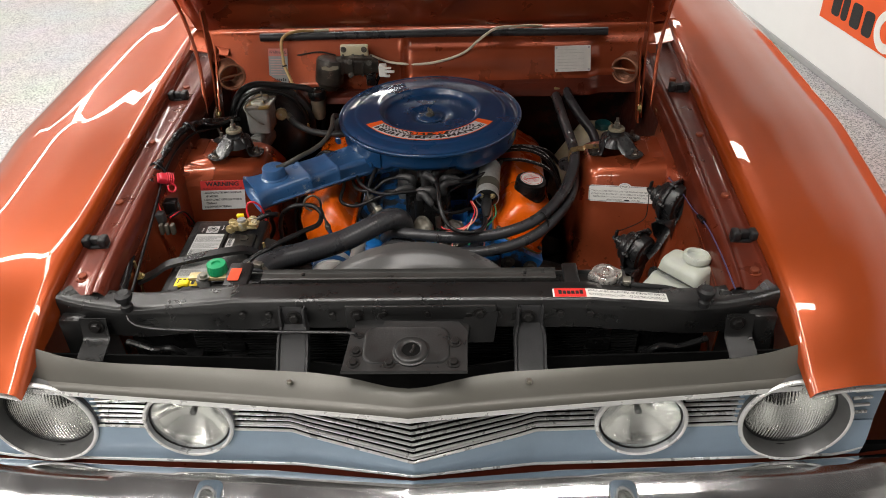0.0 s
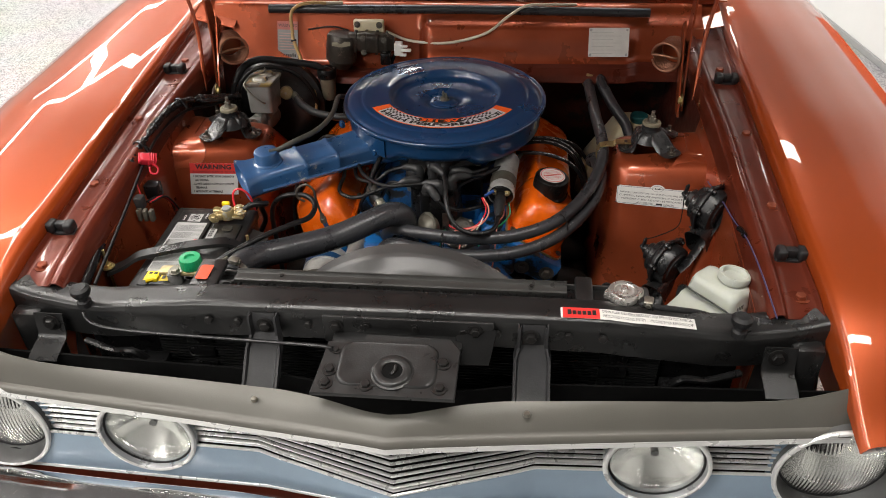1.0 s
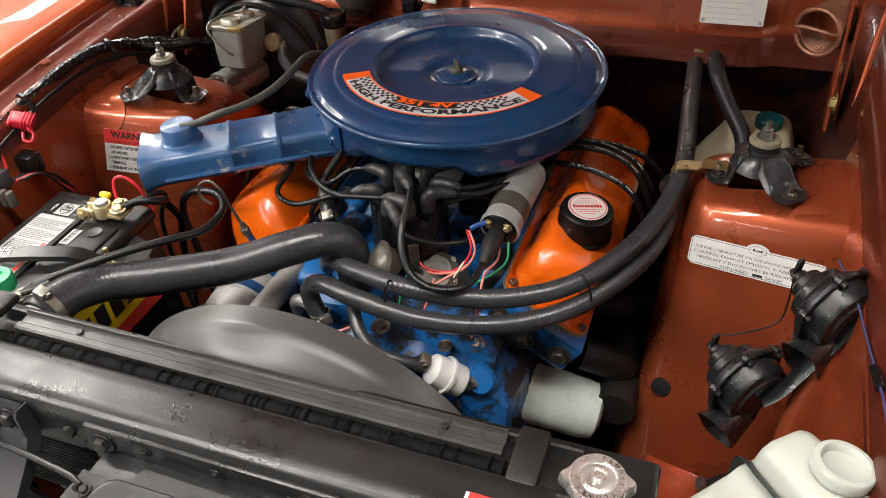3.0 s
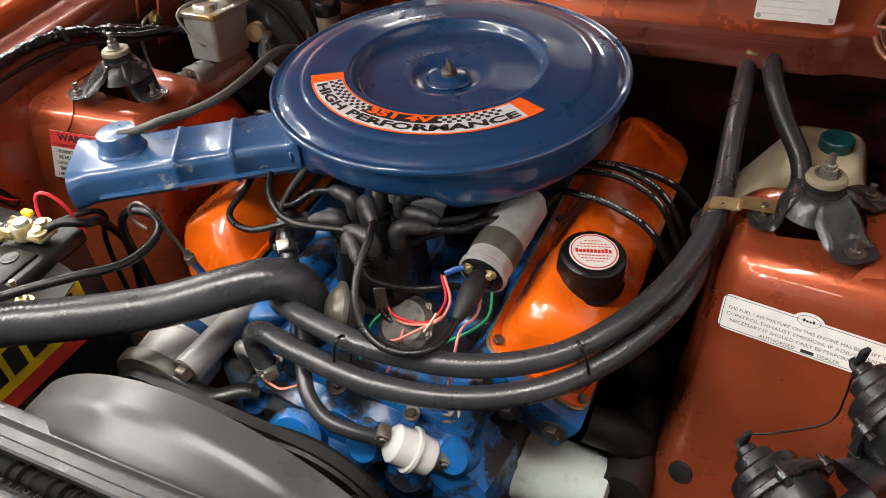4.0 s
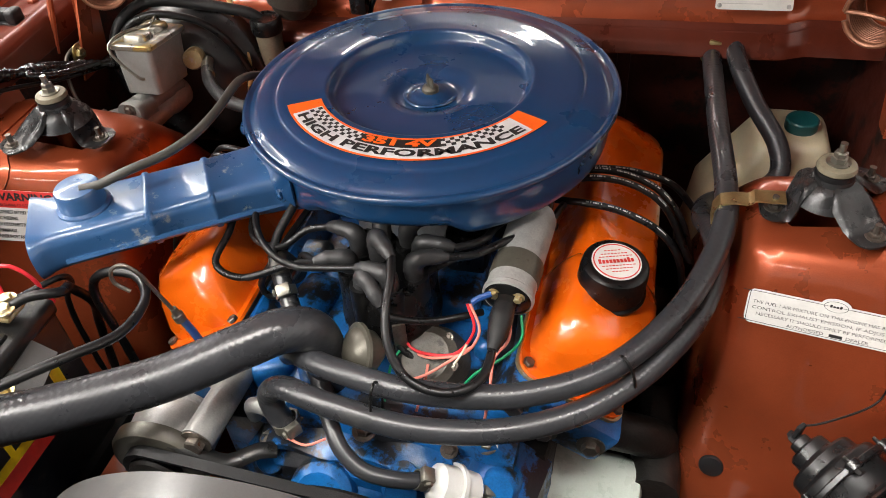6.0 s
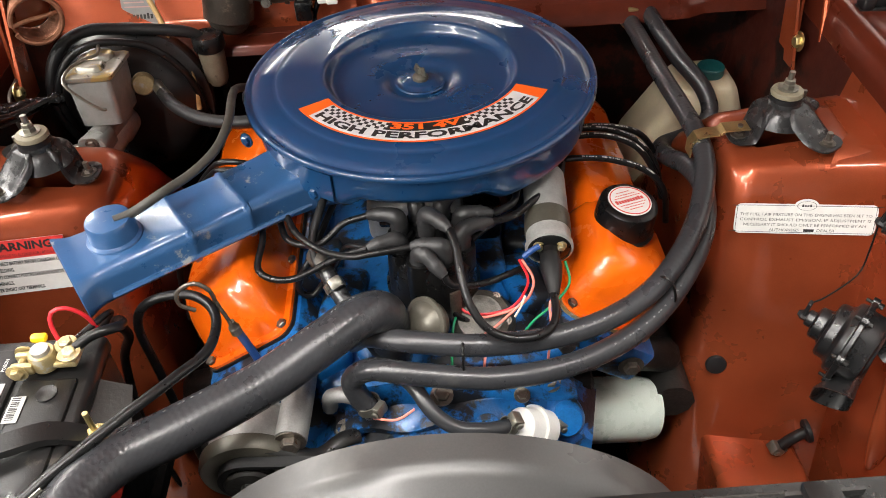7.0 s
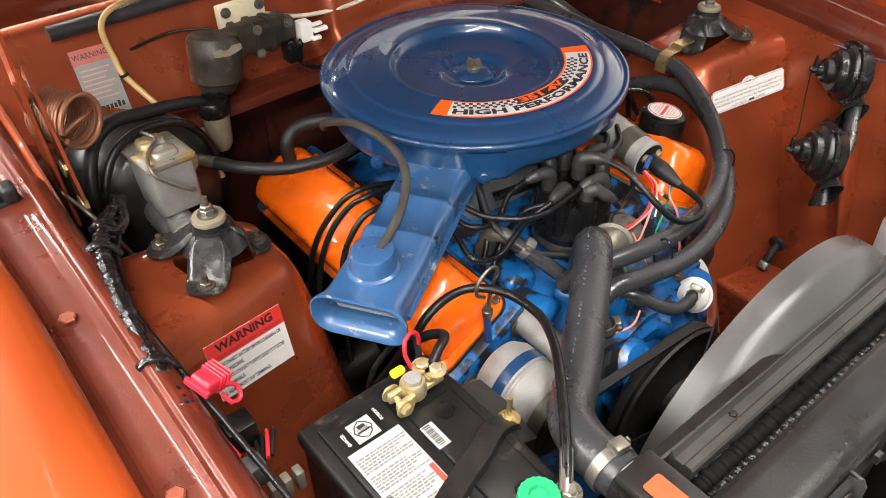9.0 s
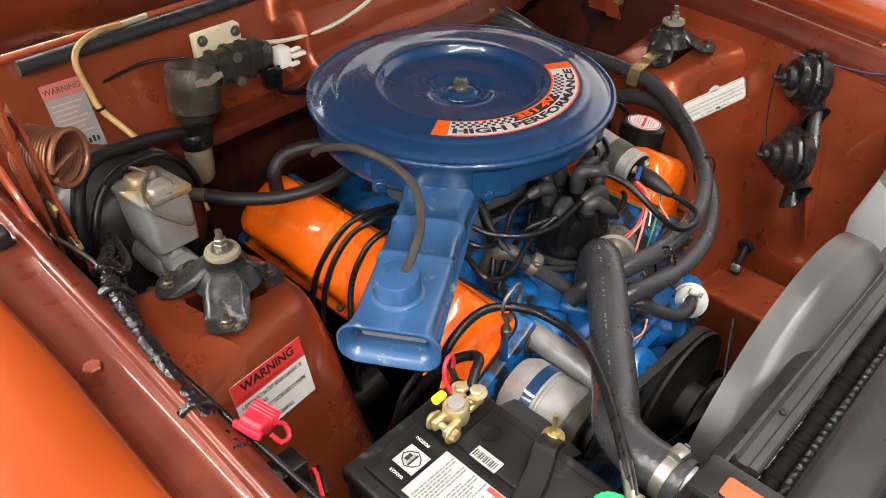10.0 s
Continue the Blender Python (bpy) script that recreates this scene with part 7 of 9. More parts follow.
for y in (1.232, 1.345):
    bm = bmesh.new()
    lathe(bm, [(0, 0.0), (0.010, 0.0), (0.010, 0.0012), (0.008, 0.0012), (0.006, 0.0006), (0, 0.0006)], Matrix.Translation((-0.364, y, 0.8362)), 24)
    part("vent_plug", bm, PLASTIC, bat)
bm = bmesh.new()
box(bm, (-0.3302, 1.195, 0.700), (-0.3294, 1.385, 0.790))
part("side_label", bm, YELLOW, bat, "yellow side label")
bm = bmesh.new()
box(bm, (-0.3296, 1.195, 0.700), (-0.3290, 1.385, 0.722))
part("side_band", bm, RED_INK, bat)
for k in range(6):
    bm = bmesh.new()
    box(bm, (-0.3296, 1.210 + 0.028 * k, 0.736), (-0.3289, 1.230 + 0.028 * k, 0.772))
    part("side_print", bm, INK, bat)
# rear clamp
bm = bmesh.new()
lathe(bm, [(0.0088, 0.838), (0.0132, 0.838), (0.0138, 0.841), (0.0132, 0.853), (0.0118, 0.856), (0.0088, 0.856)], Matrix.Translation((-0.374, 1.381, 0)), 28)
box(bm, (-0.402, 1.366, 0.839), (-0.380, 1.3735, 0.852), 0.003, 2)
box(bm, (-0.402, 1.3805, 0.839), (-0.380, 1.388, 0.852), 0.003, 2)
box(bm, (-0.368, 1.372, 0.839), (-0.341, 1.400, 0.846), 0.003, 2)
box(bm, (-0.360, 1.374, 0.846), (-0.341, 1.398, 0.852), 0.0025, 2)
term = part("terminal_clamp", bm, BRASS, bat, "brass battery terminal clamp")
bm = bmesh.new()
bolt(bm, (-0.395, 1.3655, 0.8455), (0, -1, 0), 0.0066)
bolt(bm, (-0.395, 1.3885, 0.8455), (0, 1, 0), 0.0066)
tube(bm, [(-0.395, 1.362, 0.8455), (-0.395, 1.394, 0.8455)], 0.0034, 8, 0.01)
part("clamp_bolt", bm, BRASS, term)
for x, y in ((-0.354, 1.392), (-0.347, 1.379)):
    bm = bmesh.new()
    bolt(bm, (x, y, 0.852), (0, 0, 1), 0.0070)
    part("clamp_bolt", bm, BRASS, term)
bm = bmesh.new()
lathe(bm, [(0, 0.024), (0.0085, 0.024), (0.0090, 0.0), (0, 0.0)], Matrix.Translation((-0.374, 1.381, 0.8365)), 20)
part("post", bm, DULL_ALLOY, term, "lead battery post")
bm = bmesh.new()
box(bm, (-0.388, 1.393, 0.854), (-0.372, 1.402, 0.862), 0.003)
part("yellow_sleeve", bm, YELLOW, term)
# front clamp with green isolator knob
fc = part("isolator_clamp", box(bmesh.new(), (-0.432, 1.186, 0.846), (-0.345, 1.208, 0.855), 0.004, 2), BRASS, bat, "brass clamp with green isolator knob")
bm = bmesh.new()
n = 40
rings = []
for z, k in ((0, 0.98), (0.003, 1.0), (0.016, 1.0), (0.019, 0.95), (0.0195, 0.5), (0.016, 0.44), (0.016, 0.05)):
    rings.append([Vector((-0.378 + (0.0178 + (0.001 if i % 2 and k > 0.9 else 0)) * k * math.cos(2 * math.pi * i / n), 1.205 + (0.0178 + (0.001 if i % 2 and k > 0.9 else 0)) * k * math.sin(2 * math.pi * i / n), 0.856 + z)) for i in range(n)])
loft(bm, rings)
part("knob", bm, GREEN, fc, "green ribbed plastic knob")
for p, r in (((-0.348, 1.199, 0.855), 0.008), ((-0.402, 1.190, 0.855), 0.008)):
    bm = bmesh.new()
    bolt(bm, p, (0, 0, 1), r)
    part("bolt", bm, ZINC, fc)
bm = bmesh.new()
lathe(bm, [(0, 0), (0.013, 0), (0.0135, 0.02), (0, 0.02)], Matrix.Translation((-0.405, 1.192, 0.832)), 20)
part("post", bm, DULL_ALLOY, fc)
bm = bmesh.new()
box(bm, (-0.445, 1.166, 0.848), (-0.425, 1.180, 0.857), 0.003)
tube(bm, [(-0.43, 1.172, 0.853), (-0.445, 1.165, 0.853)], 0.005, 8)
part("yellow_terminal", bm, YELLOW, fc, "yellow crimp terminals")
# hold-down bar
hb = thing("battery_clamp_bar", "black painted battery hold-down bar with threaded rods", "clamp bar", (-0.42, 1.26, 0.84))
bm = bmesh.new()
path = [(-0.548, 1.225, 0.822), (-0.515, 1.232, 0.836), (-0.490, 1.240, 0.850), (-0.45, 1.252, 0.8545), (-0.41, 1.268, 0.8545), (-0.375, 1.280, 0.8535), (-0.345, 1.295, 0.846), (-0.318, 1.305, 0.824), (-0.310, 1.308, 0.814)]
line = curve_points(path, 0.008)
rows = [[bm.verts.new((p.x - 0.3 * dy, p.y + dy, p.z + dz)) for dy, dz in ((-0.012, -0.006), (-0.010, 0.0), (0.010, 0.0), (0.012, -0.006))] for p in line]
for a, b in zip(rows, rows[1:]):
    for k in range(3):
        bm.faces.new((a[k], a[k + 1], b[k + 1], b[k]))
thicken(bm, 0.003)
part("bar", bm, SUPPORT, hb)
for p in ((-0.546, 1.228, 0.78), (-0.313, 1.308, 0.76)):
    bm = bmesh.new()
    tube(bm, [p, (p[0], p[1], p[2] + 0.085 if p[0] < -0.5 else p[2] + 0.090)], 0.0028, 8, 0.02)
    bolt(bm, (p[0], p[1], 0.828 if p[0] < -0.5 else 0.817), (0, 0, 1), 0.0075, True, 0.007)
    part("rod", bm, GOLD_ZINC, hb, "gold zinc threaded rod and nut")
bm = bmesh.new()
plate(bm, [(-0.020, -0.042), (0.018, -0.046), (0.022, 0.0), (0.014, 0.040), (-0.018, 0.044)], Matrix.Translation((-0.312, 1.330, 0.806)) @ pose(0, 0, 0, 8, 14, 0), 0.002)
part("stained_plate", bm, RUSTY, hb, "black bracket plate with brown stains")
bm = bmesh.new()
box(bm, (-0.52, 1.13, 0.60), (-0.32, 1.44, 0.622), 0.005)
box(bm, (-0.56, 1.20, 0.45), (-0.50, 1.38, 0.61), 0.005)
part("battery_tray", bm, BLACK_GAP, car)

lead([(-0.344, 1.388, 0.851), (-0.330, 1.396, 0.857), (-0.315, 1.404, 0.856), (-0.308, 1.418, 0.847), (-0.316, 1.433, 0.838), (-0.331, 1.449, 0.818), (-0.337, 1.472, 0.772), (-0.364, 1.489, 0.712), (-0.38, 1.49, 0.60), (-0.38, 1.48, 0.45)], 0.0054, WIRE, "black battery cable with worn sheath", "cable", "battery_cable")
lead([(-0.362, 1.397, 0.848), (-0.366, 1.403, 0.868), (-0.362, 1.407, 0.882), (-0.350, 1.412, 0.882), (-0.338, 1.418, 0.862), (-0.335, 1.425, 0.82)], 0.0022, RED_WIRE, "short red battery wire", "wire", "wire")
lead([(-0.345, 1.203, 0.858), (-0.315, 1.235, 0.866), (-0.27, 1.285, 0.868), (-0.235, 1.33, 0.862), (-0.212, 1.375, 0.850), (-0.215, 1.425, 0.846), (-0.245, 1.455, 0.846), (-0.29, 1.458, 0.838), (-0.315, 1.46, 0.80), (-0.32, 1.47, 0.70), (-0.32, 1.48, 0.45)], 0.0052, WIRE, "thick black battery earth cable", "cable", "battery_cable")
bm = bmesh.new()
tube(bm, [(-0.352, 1.199, 0.858), (-0.336, 1.213, 0.861), (-0.322, 1.227, 0.864)], 0.0062, 10, 0.006, flat=0.7)
solid("cable_lug", bm, ZINC, "zinc cable lug bolted to the battery clamp", "cable lug")
lead([(-0.352, 1.396, 0.848), (-0.33, 1.44, 0.842), (-0.345, 1.465, 0.81), (-0.370, 1.470, 0.77), (-0.375, 1.470, 0.68), (-0.36, 1.47, 0.45)], 0.0035, WIRE, "thin black battery wire", "wire", "wire")
for k in range(3):
    lead([(-0.437, 1.170, 0.851), (-0.450 - 0.006 * k, 1.155, 0.842), (-0.470 - 0.010 * k, 1.14, 0.815), (-0.480 - 0.012 * k, 1.13, 0.76), (-0.48, 1.13, 0.68)], 0.0018, WIRE, "thin black wire from the yellow terminals", "wire", "wire")

# ---- brackets on the shock towers ----
def tower_bracket(s):
    """A pressed three-footed bracket: a dome that runs out into arched legs."""
    b = thing("tower_bracket", "worn black three-legged strut bracket with rubber bush", "strut bracket", (s * 0.441, 1.648, 0.888), "strut tower brackets")
    cx, cy = s * 0.441, 1.648
    feet = [(-s * 0.047, -0.002, 0.8795), (s * 0.037, -0.052, 0.8945), (s * 0.046, 0.043, 0.8935)]

    def skirt(u, v):
        t = 2 * math.pi * u
        r = ramp(0.0165, 0.0365, v)
        return Vector((cx + r * math.cos(t), cy + r * math.sin(t), 0.922 - 0.0010 * v - 0.0205 * v * v))
    bm = bmesh.new()
    grid(bm, skirt, 48, 6, close_u=True)
    thicken(bm, 0.0022)
    part("pressing", bm, BRACKET, b, smooth=50)
    for fx, fy, fz in feet:
        out = Vector((fx, fy, 0)).normalized()
        across = Vector((-out.y, out.x, 0))
        reach = math.hypot(fx, fy)

        def leg(u, v):
            q = 2 * v - 1
            d = ramp(0.0165, reach + 0.0135, u)
            half = table([(0.0165, 0.0175), (0.030, 0.0262), (reach - 0.010, 0.0250), (reach + 0.004, 0.0235), (reach + 0.0105, 0.0180), (reach + 0.0135, 0.0090)], d)
            h = table([(0.0165, 0.9235), (0.022, 0.9220), (0.028, 0.9165), (reach - 0.013, fz + 0.0065), (reach - 0.008, fz + 0.0022), (reach - 0.004, fz + 0.0008), (reach + 0.0135, fz)], d)
            turn = max(0.0, abs(q) - 0.62) / 0.38
            lip = 0.0075 * min(1.0, max(0.0, (reach - 0.004 - d) / 0.012)) * turn * turn
            dish = 0.0020 * math.exp(-((d - reach * 0.62) / 0.010) ** 2) * max(0.0, 1 - (q / 0.55) ** 2)
            return Vector((cx, cy, h - lip - dish)) + out * d + across * (q * half * (1 - 0.10 * turn))
        bm = bmesh.new()
        grid(bm, leg, 22, 14)
        thicken(bm, 0.0022)
        part("bracket_leg", bm, BRACKET, b, smooth=50)
    bm = bmesh.new()
    lathe(bm, [(0.0175, 0.918), (0.0200, 0.918), (0.0205, 0.921), (0.0190, 0.926), (0.0175, 0.926), (0.0175, 0.918)], Matrix.Translation((cx, cy, 0)), 32)
    part("collar", bm, BRACKET, b)
    for fx, fy, fz in feet:
        foot = Vector((cx + fx, cy + fy, fz))
        bm = bmesh.new()
        bolt(bm, foot, (0, 0, 1), 0.0062)
        tube(bm, [foot + Vector((0, 0, 0.004)), foot + Vector((0, 0, 0.015))], 0.0034, 8, 0.006)
        part("stud_nut", bm, BOLT, b)
    bm = bmesh.new()
    lathe(bm, [(0, 0.920), (0.0185, 0.920), (0.0190, 0.924), (0.0185, 0.932), (0.012, 0.933), (0, 0.933)], Matrix.Translation((cx, cy, 0)), 28)
    part("bush", bm, RUBBER, b)
    bm = bmesh.new()
    lathe(bm, [(0, 0.933), (0.0185, 0.933), (0.0190, 0.935), (0.0175, 0.9385), (0.011, 0.940), (0, 0.940)], Matrix.Translation((cx, cy, 0)), 28)
    part("bush_washer", bm, RUBBER_BUSH, b, "aged yellowish bush washer")
    bm = bmesh.new()
    bolt(bm, (cx, cy, 0.9395), (0, 0, 1), 0.0075, True, 0.007)
    bolt(bm, (cx, cy, 0.9465), (0, 0, 1), 0.0065, False, 0.005)
    tube(bm, [(cx, cy, 0.949), (cx, cy, 0.962)], 0.0036, 10, 0.01)
    part("stud", bm, ZINC, b)
    return b


for side, drop in ((-1, 0.003), (1, 0.013)):
    tower_bracket(side).location.z -= drop

# ---- labels on the towers ----
wl = thing("warning_label", "red and white battery warning label on the tower", "label", (-0.465, 1.56, 0.81))
TL, TR, BR = Vector((-0.513, 1.5575, 0.852)), Vector((-0.417, 1.5665, 0.844)), Vector((-0.4155, 1.5455, 0.780))
face_y = lambda x, z: 1.597 - 0.32 * (0.887 - z) - 0.20 * (abs(x) - 0.37) - 0.0015
for v in (TL, TR, BR):
    v.y = face_y(v.x, v.z)
WX = (TR - TL).normalized()
WN = WX.cross((TR - BR).normalized())
if WN.y > 0:
    WN = -WN
WY = WN.cross(WX).normalized()
WM = Matrix(((WX.x, WY.x, WN.x, 0), (WX.y, WY.y, WN.y, 0), (WX.z, WY.z, WN.z, 0), (0, 0, 0, 1)))
WM.translation = (TL + BR) / 2 + WN * 0.0008
LW, LH = (TR - TL).length, (TR - BR).length
bm = bmesh.new()
box(bm, (-LW / 2, -LH / 2, 0), (LW / 2, LH / 2, 0.0007), m=WM)
part("sheet", bm, PAPER, wl)
bm = bmesh.new()
box(bm, (-LW / 2, LH / 2 - 0.0225, 0.0007), (LW / 2, LH / 2, 0.0010), m=WM)
part("red_field", bm, RED_LABEL, wl)
W2 = WM @ Matrix.Translation((0, 0, 0.0009))
write("WARNING", 0.0135, W2 @ Matrix.Translation((0, LH / 2 - 0.0085, 0)), wl, INK, fit=0.074, bold=0.0005)
write("TO AVOID DAMAGE TO ALTERNATOR / REGULATOR", 0.0052, W2 @ Matrix.Translation((0, LH / 2 - 0.0188, 0)), wl, INK, fit=0.088)
W3 = WM @ Matrix.Translation((0, 0, 0.0006))
for k, (text, w) in enumerate((("1. DISCONNECT BATTERY BEFORE CHARGING OR", 0.084), ("ARC WELDING.", 0.028), ("2. ALWAYS CONNECT POSITIVE LEADS TO POSITIVE", 0.084), ("TERMINALS.", 0.024), ("3. NEVER SHORT ANY TERMINALS.", 0.060))):
    write(text, 0.0062, W3 @ Matrix.Translation((-LW / 2 + 0.006 + w / 2 + (0.004 if k in (1, 3) else 0), LH / 2 - 0.0285 - 0.0082 * k, 0)), wl, INK, fit=w, bold=0.00022)

fl = thing("mixture_label", "white engine mixture label with curved corners on the tower", "label", (0.45, 1.55, 0.81))
A, B = Vector((0.374, face_y(0.374, 0.8), 0.8)), Vector((0.530, face_y(0.530, 0.806), 0.806))
FX = (B - A).normalized()
FN = Vector((-0.185, -0.935, 0.303)).normalized()
FY = FN.cross(FX).normalized()
FLM = Matrix(((FX.x, FY.x, FN.x, 0), (FX.y, FY.y, FN.y, 0), (FX.z, FY.z, FN.z, 0), (0, 0, 0, 1)))
FLM.translation = Vector((0.455, face_y(0.455, 0.805), 0.805))
bm = bmesh.new()
plate(bm, round_rect(0.160, 0.038, 0.007), FLM, 0.0008)
lathe(bm, [(0, 0.0010), (0.012, 0.0010), (0.012, 0.0), (0, 0)], FLM @ Matrix.Translation((0.0, 0.0170, 0)) @ Matrix.Diagonal((1.15, 0.72, 1, 1)), 28)
part("sheet", bm, PAPER, fl)
bm = bmesh.new()
tube(bm, [FLM @ Vector((x, y, 0.0009)) for x, y in round_rect(0.156, 0.034, 0.003, 2)], 0.0003, 4, 0.02, closed=True)
lathe(bm, [(0.0090, 0.0013), (0.0095, 0.0013), (0.0095, 0.0009), (0.0090, 0.0013)], FLM @ Matrix.Translation((0.0, 0.0172, 0)) @ Matrix.Diagonal((1.15, 0.60, 1, 1)), 28)
for k in range(4):
    box(bm, (-0.0055 + 0.0029 * k, 0.0160, 0.0009), (-0.0034 + 0.0029 * k, 0.0180 + (0.001 if k in (0, 3) else 0), 0.0012), m=FLM)
part("border_print", bm, INK, fl, smooth=0)
F2 = FLM @ Matrix.Translation((0, 0, 0.0006))
for k, (text, w) in enumerate((("THE FUEL / AIR MIXTURE ON THIS ENGINE HAS BEEN SET TO", 0.148), ("CONTROL EXHAUST EMISSION. IF ADJUSTMENT IS", 0.148), ("NECESSARY IT SHOULD ONLY BE PERFORMED BY AN", 0.138))):
    write(text, 0.0050, F2 @ Matrix.Translation((0, 0.0055 - 0.0066 * k, 0)), fl, INK, fit=w)
write("AUTHORISED", 0.0050, F2 @ Matrix.Translation((-0.022, -0.0143, 0)), fl, INK, fit=0.034)
bm = bmesh.new()
box(bm, (0.0, -0.0160, 0.0009), (0.012, -0.0126, 0.0011), m=FLM)
part("mark", bm, INK, fl, smooth=0)
write("DEALER", 0.0050, F2 @ Matrix.Translation((0.025, -0.0143, 0)), fl, INK, fit=0.020)

# ---- horns and washer tank on the far apron ----
def horn(p):
    """A disc horn on p, the middle of its flange: a stepped nose, the flange, a drum behind and a flattened bell below."""
    h = thing("horn", "black disc horn with short flared trumpet", "horn", p, "pair of horns")
    ax = along(p, (-0.71, 0.69, 0.10))
    bm = bmesh.new()
    lathe(bm, [(0, 0.050), (0.0085, 0.050), (0.0095, 0.049), (0.0098, 0.042), (0.0165, 0.041), (0.0185, 0.039), (0.0190, 0.030), (0.0215, 0.0275), (0.0300, 0.0265), (0.0325, 0.0240), (0.0335, 0.0150), (0.0365, 0.0120), (0.0405, 0.0110), (0.0425, 0.0085), (0.0430, 0.0020)], ax, 48)
    part("horn_body", bm, HORN, h)
    bm = bmesh.new()
    lathe(bm, [(0.0430, 0.003), (0.0480, 0.0025), (0.0490, 0.0015), (0.0490, -0.0025), (0.0480, -0.0035), (0.0425, -0.0035)], ax, 48)
    for k in range(6):
        a = radians(60 * k + 15)
        lathe(bm, [(0, 0.0035), (0.0065, 0.0035), (0.0070, 0.003), (0.0070, -0.004), (0, -0.004)], ax @ Matrix.Translation((0.0470 * math.cos(a), 0.0470 * math.sin(a), 0)), 12)
    part("flange", bm, HORN, h)
    bm = bmesh.new()
    lathe(bm, [(0.0415, -0.0030), (0.0405, -0.0060), (0.0395, -0.0180), (0.0375, -0.0225), (0.0300, -0.0245), (0.0285, -0.0270), (0.0, -0.0280)], ax, 48)
    part("drum", bm, HORN, h, "dusty rear drum")
    for k in range(6):
        a = radians(60 * k + 15)
        bm = bmesh.new()
        bolt(bm, ax @ Vector((0.0475 * math.cos(a), 0.0475 * math.sin(a), -0.003)), ax.to_3x3() @ Vector((0, 0, -1)), 0.0034, False, 0.006)
        lathe(bm, [(0, 0.0075), (0.0018, 0.0075), (0.0020, 0.0), (0, 0.0)], ax @ Matrix.Translation((0.0475 * math.cos(a), 0.0475 * math.sin(a), 0.002)), 8)
        part("bolt", bm, BLACK_BOLT, h)
    ahead = Vector((-0.50, -0.75, -0.43)).normalized()
    long = Vector((0.32, 0.38, -0.87))
    long = (long - ahead * long.dot(ahead)).normalized()
    short = ahead.cross(long).normalized()
    bm = bmesh.new()
    rings = []
    for c, w, hh in (((0.012, -0.010, -0.018), 0.026, 0.024), ((0.008, -0.014, -0.032), 0.030, 0.024), ((0.001, -0.019, -0.042), 0.040, 0.027), ((-0.009, -0.026, -0.050), 0.053, 0.033), ((-0.020, -0.034, -0.057), 0.068, 0.042), ((-0.0202, -0.0342, -0.057), 0.065, 0.039), ((-0.009, -0.026, -0.050), 0.049, 0.0295), ((0.001, -0.019, -0.042), 0.035, 0.022), ((0.005, -0.016, -0.037), 0.024, 0.016)):
        rings.append([Vector(p) + Vector(c) + long * px + short * py for px, py in round_rect(w, hh, min(w, hh) * 0.40, 5)])
    loft(bm, rings)
    part("trumpet", bm, HORN, h, "flattened flared horn bell", 60)
    bm = bmesh.new()
    lathe(bm, [(0, 0.060), (0.0032, 0.060), (0.0040, 0.058), (0.0060, 0.056), (0.0060, 0.049), (0, 0.049)], ax, 6)
    box(bm, (-0.0045, 0.002, 0.051), (0.0045, 0.022, 0.0555), 0.001, 1, ax)
    part("terminal", bm, RUBBER, h)
    return ax @ Vector((0, 0.020, 0.054))


HORN = surface("semi_gloss_black_horn_paint", (0.0085, 0.0085, 0.009), 0.33, 0.0, 0.35, 40, 500, 0.12, 400, spots=(0.03, 0.029, 0.027), spot_scale=70, spot_level=0.66)
plug_a = horn((0.5280, 1.4365, 0.858))
plug_b = horn((0.4600, 1.4050, 0.7545))
bm = bmesh.new()
tube(bm, [(0.481, 1.384, 0.752), (0.496, 1.388, 0.768), (0.518, 1.404, 0.800), (0.538, 1.414, 0.835), (0.549, 1.416, 0.866), (0.562, 1.424, 0.892)], 0.011, 8, 0.01, flat=0.25)
solid("horn_bracket", bm, HORN, "black steel strap that carries both horns", "bracket")
lead([tuple(plug_a), tuple(plug_a + Vector((-0.002, 0.003, -0.018))), tuple(plug_a + Vector((0.0, 0.002, -0.060))), tuple(plug_a + Vector((-0.006, -0.004, -0.092))), tuple(plug_b + Vector((0.020, 0.006, 0.002))), tuple(plug_b)], 0.0010, WIRE, "thin black horn wire", "wire", "wire")
lead([(0.525, 1.47, 0.895), (0.541, 1.425, 0.888), (0.549, 1.36, 0.888), (0.551, 1.31, 0.898), (0.553, 1.26, 0.905), (0.556, 1.18, 0.902), (0.562, 1.10, 0.885)], 0.0013, VIOLET_WIRE, "violet wire clipped along the apron", "wire", "wire")
tape = solid("wire_clip", tube(bmesh.new(), [(0.550, 1.318, 0.896), (0.5515, 1.305, 0.899), (0.552, 1.29, 0.901)], 0.005, 8, 0.006), TAPE, "black tape round the violet wire", "tape")

wt = thing("washer_tank", "milky plastic washer bottle with filler neck and strap", "washer tank", (0.52, 1.22, 0.66))
TM = Matrix.Translation((0.503, 1.275, 0.0)) @ pose(0, 0, 0, 0, 0, -138.7)


def tank_rings(rows):
    return [[TM @ Vector(((x0 + x1) / 2 + px, (y0 + y1) / 2 + py, z)) for px, py in round_rect(x1 - x0, y1 - y0, r, 5)] for z, x0, x1, y0, y1, r in rows]


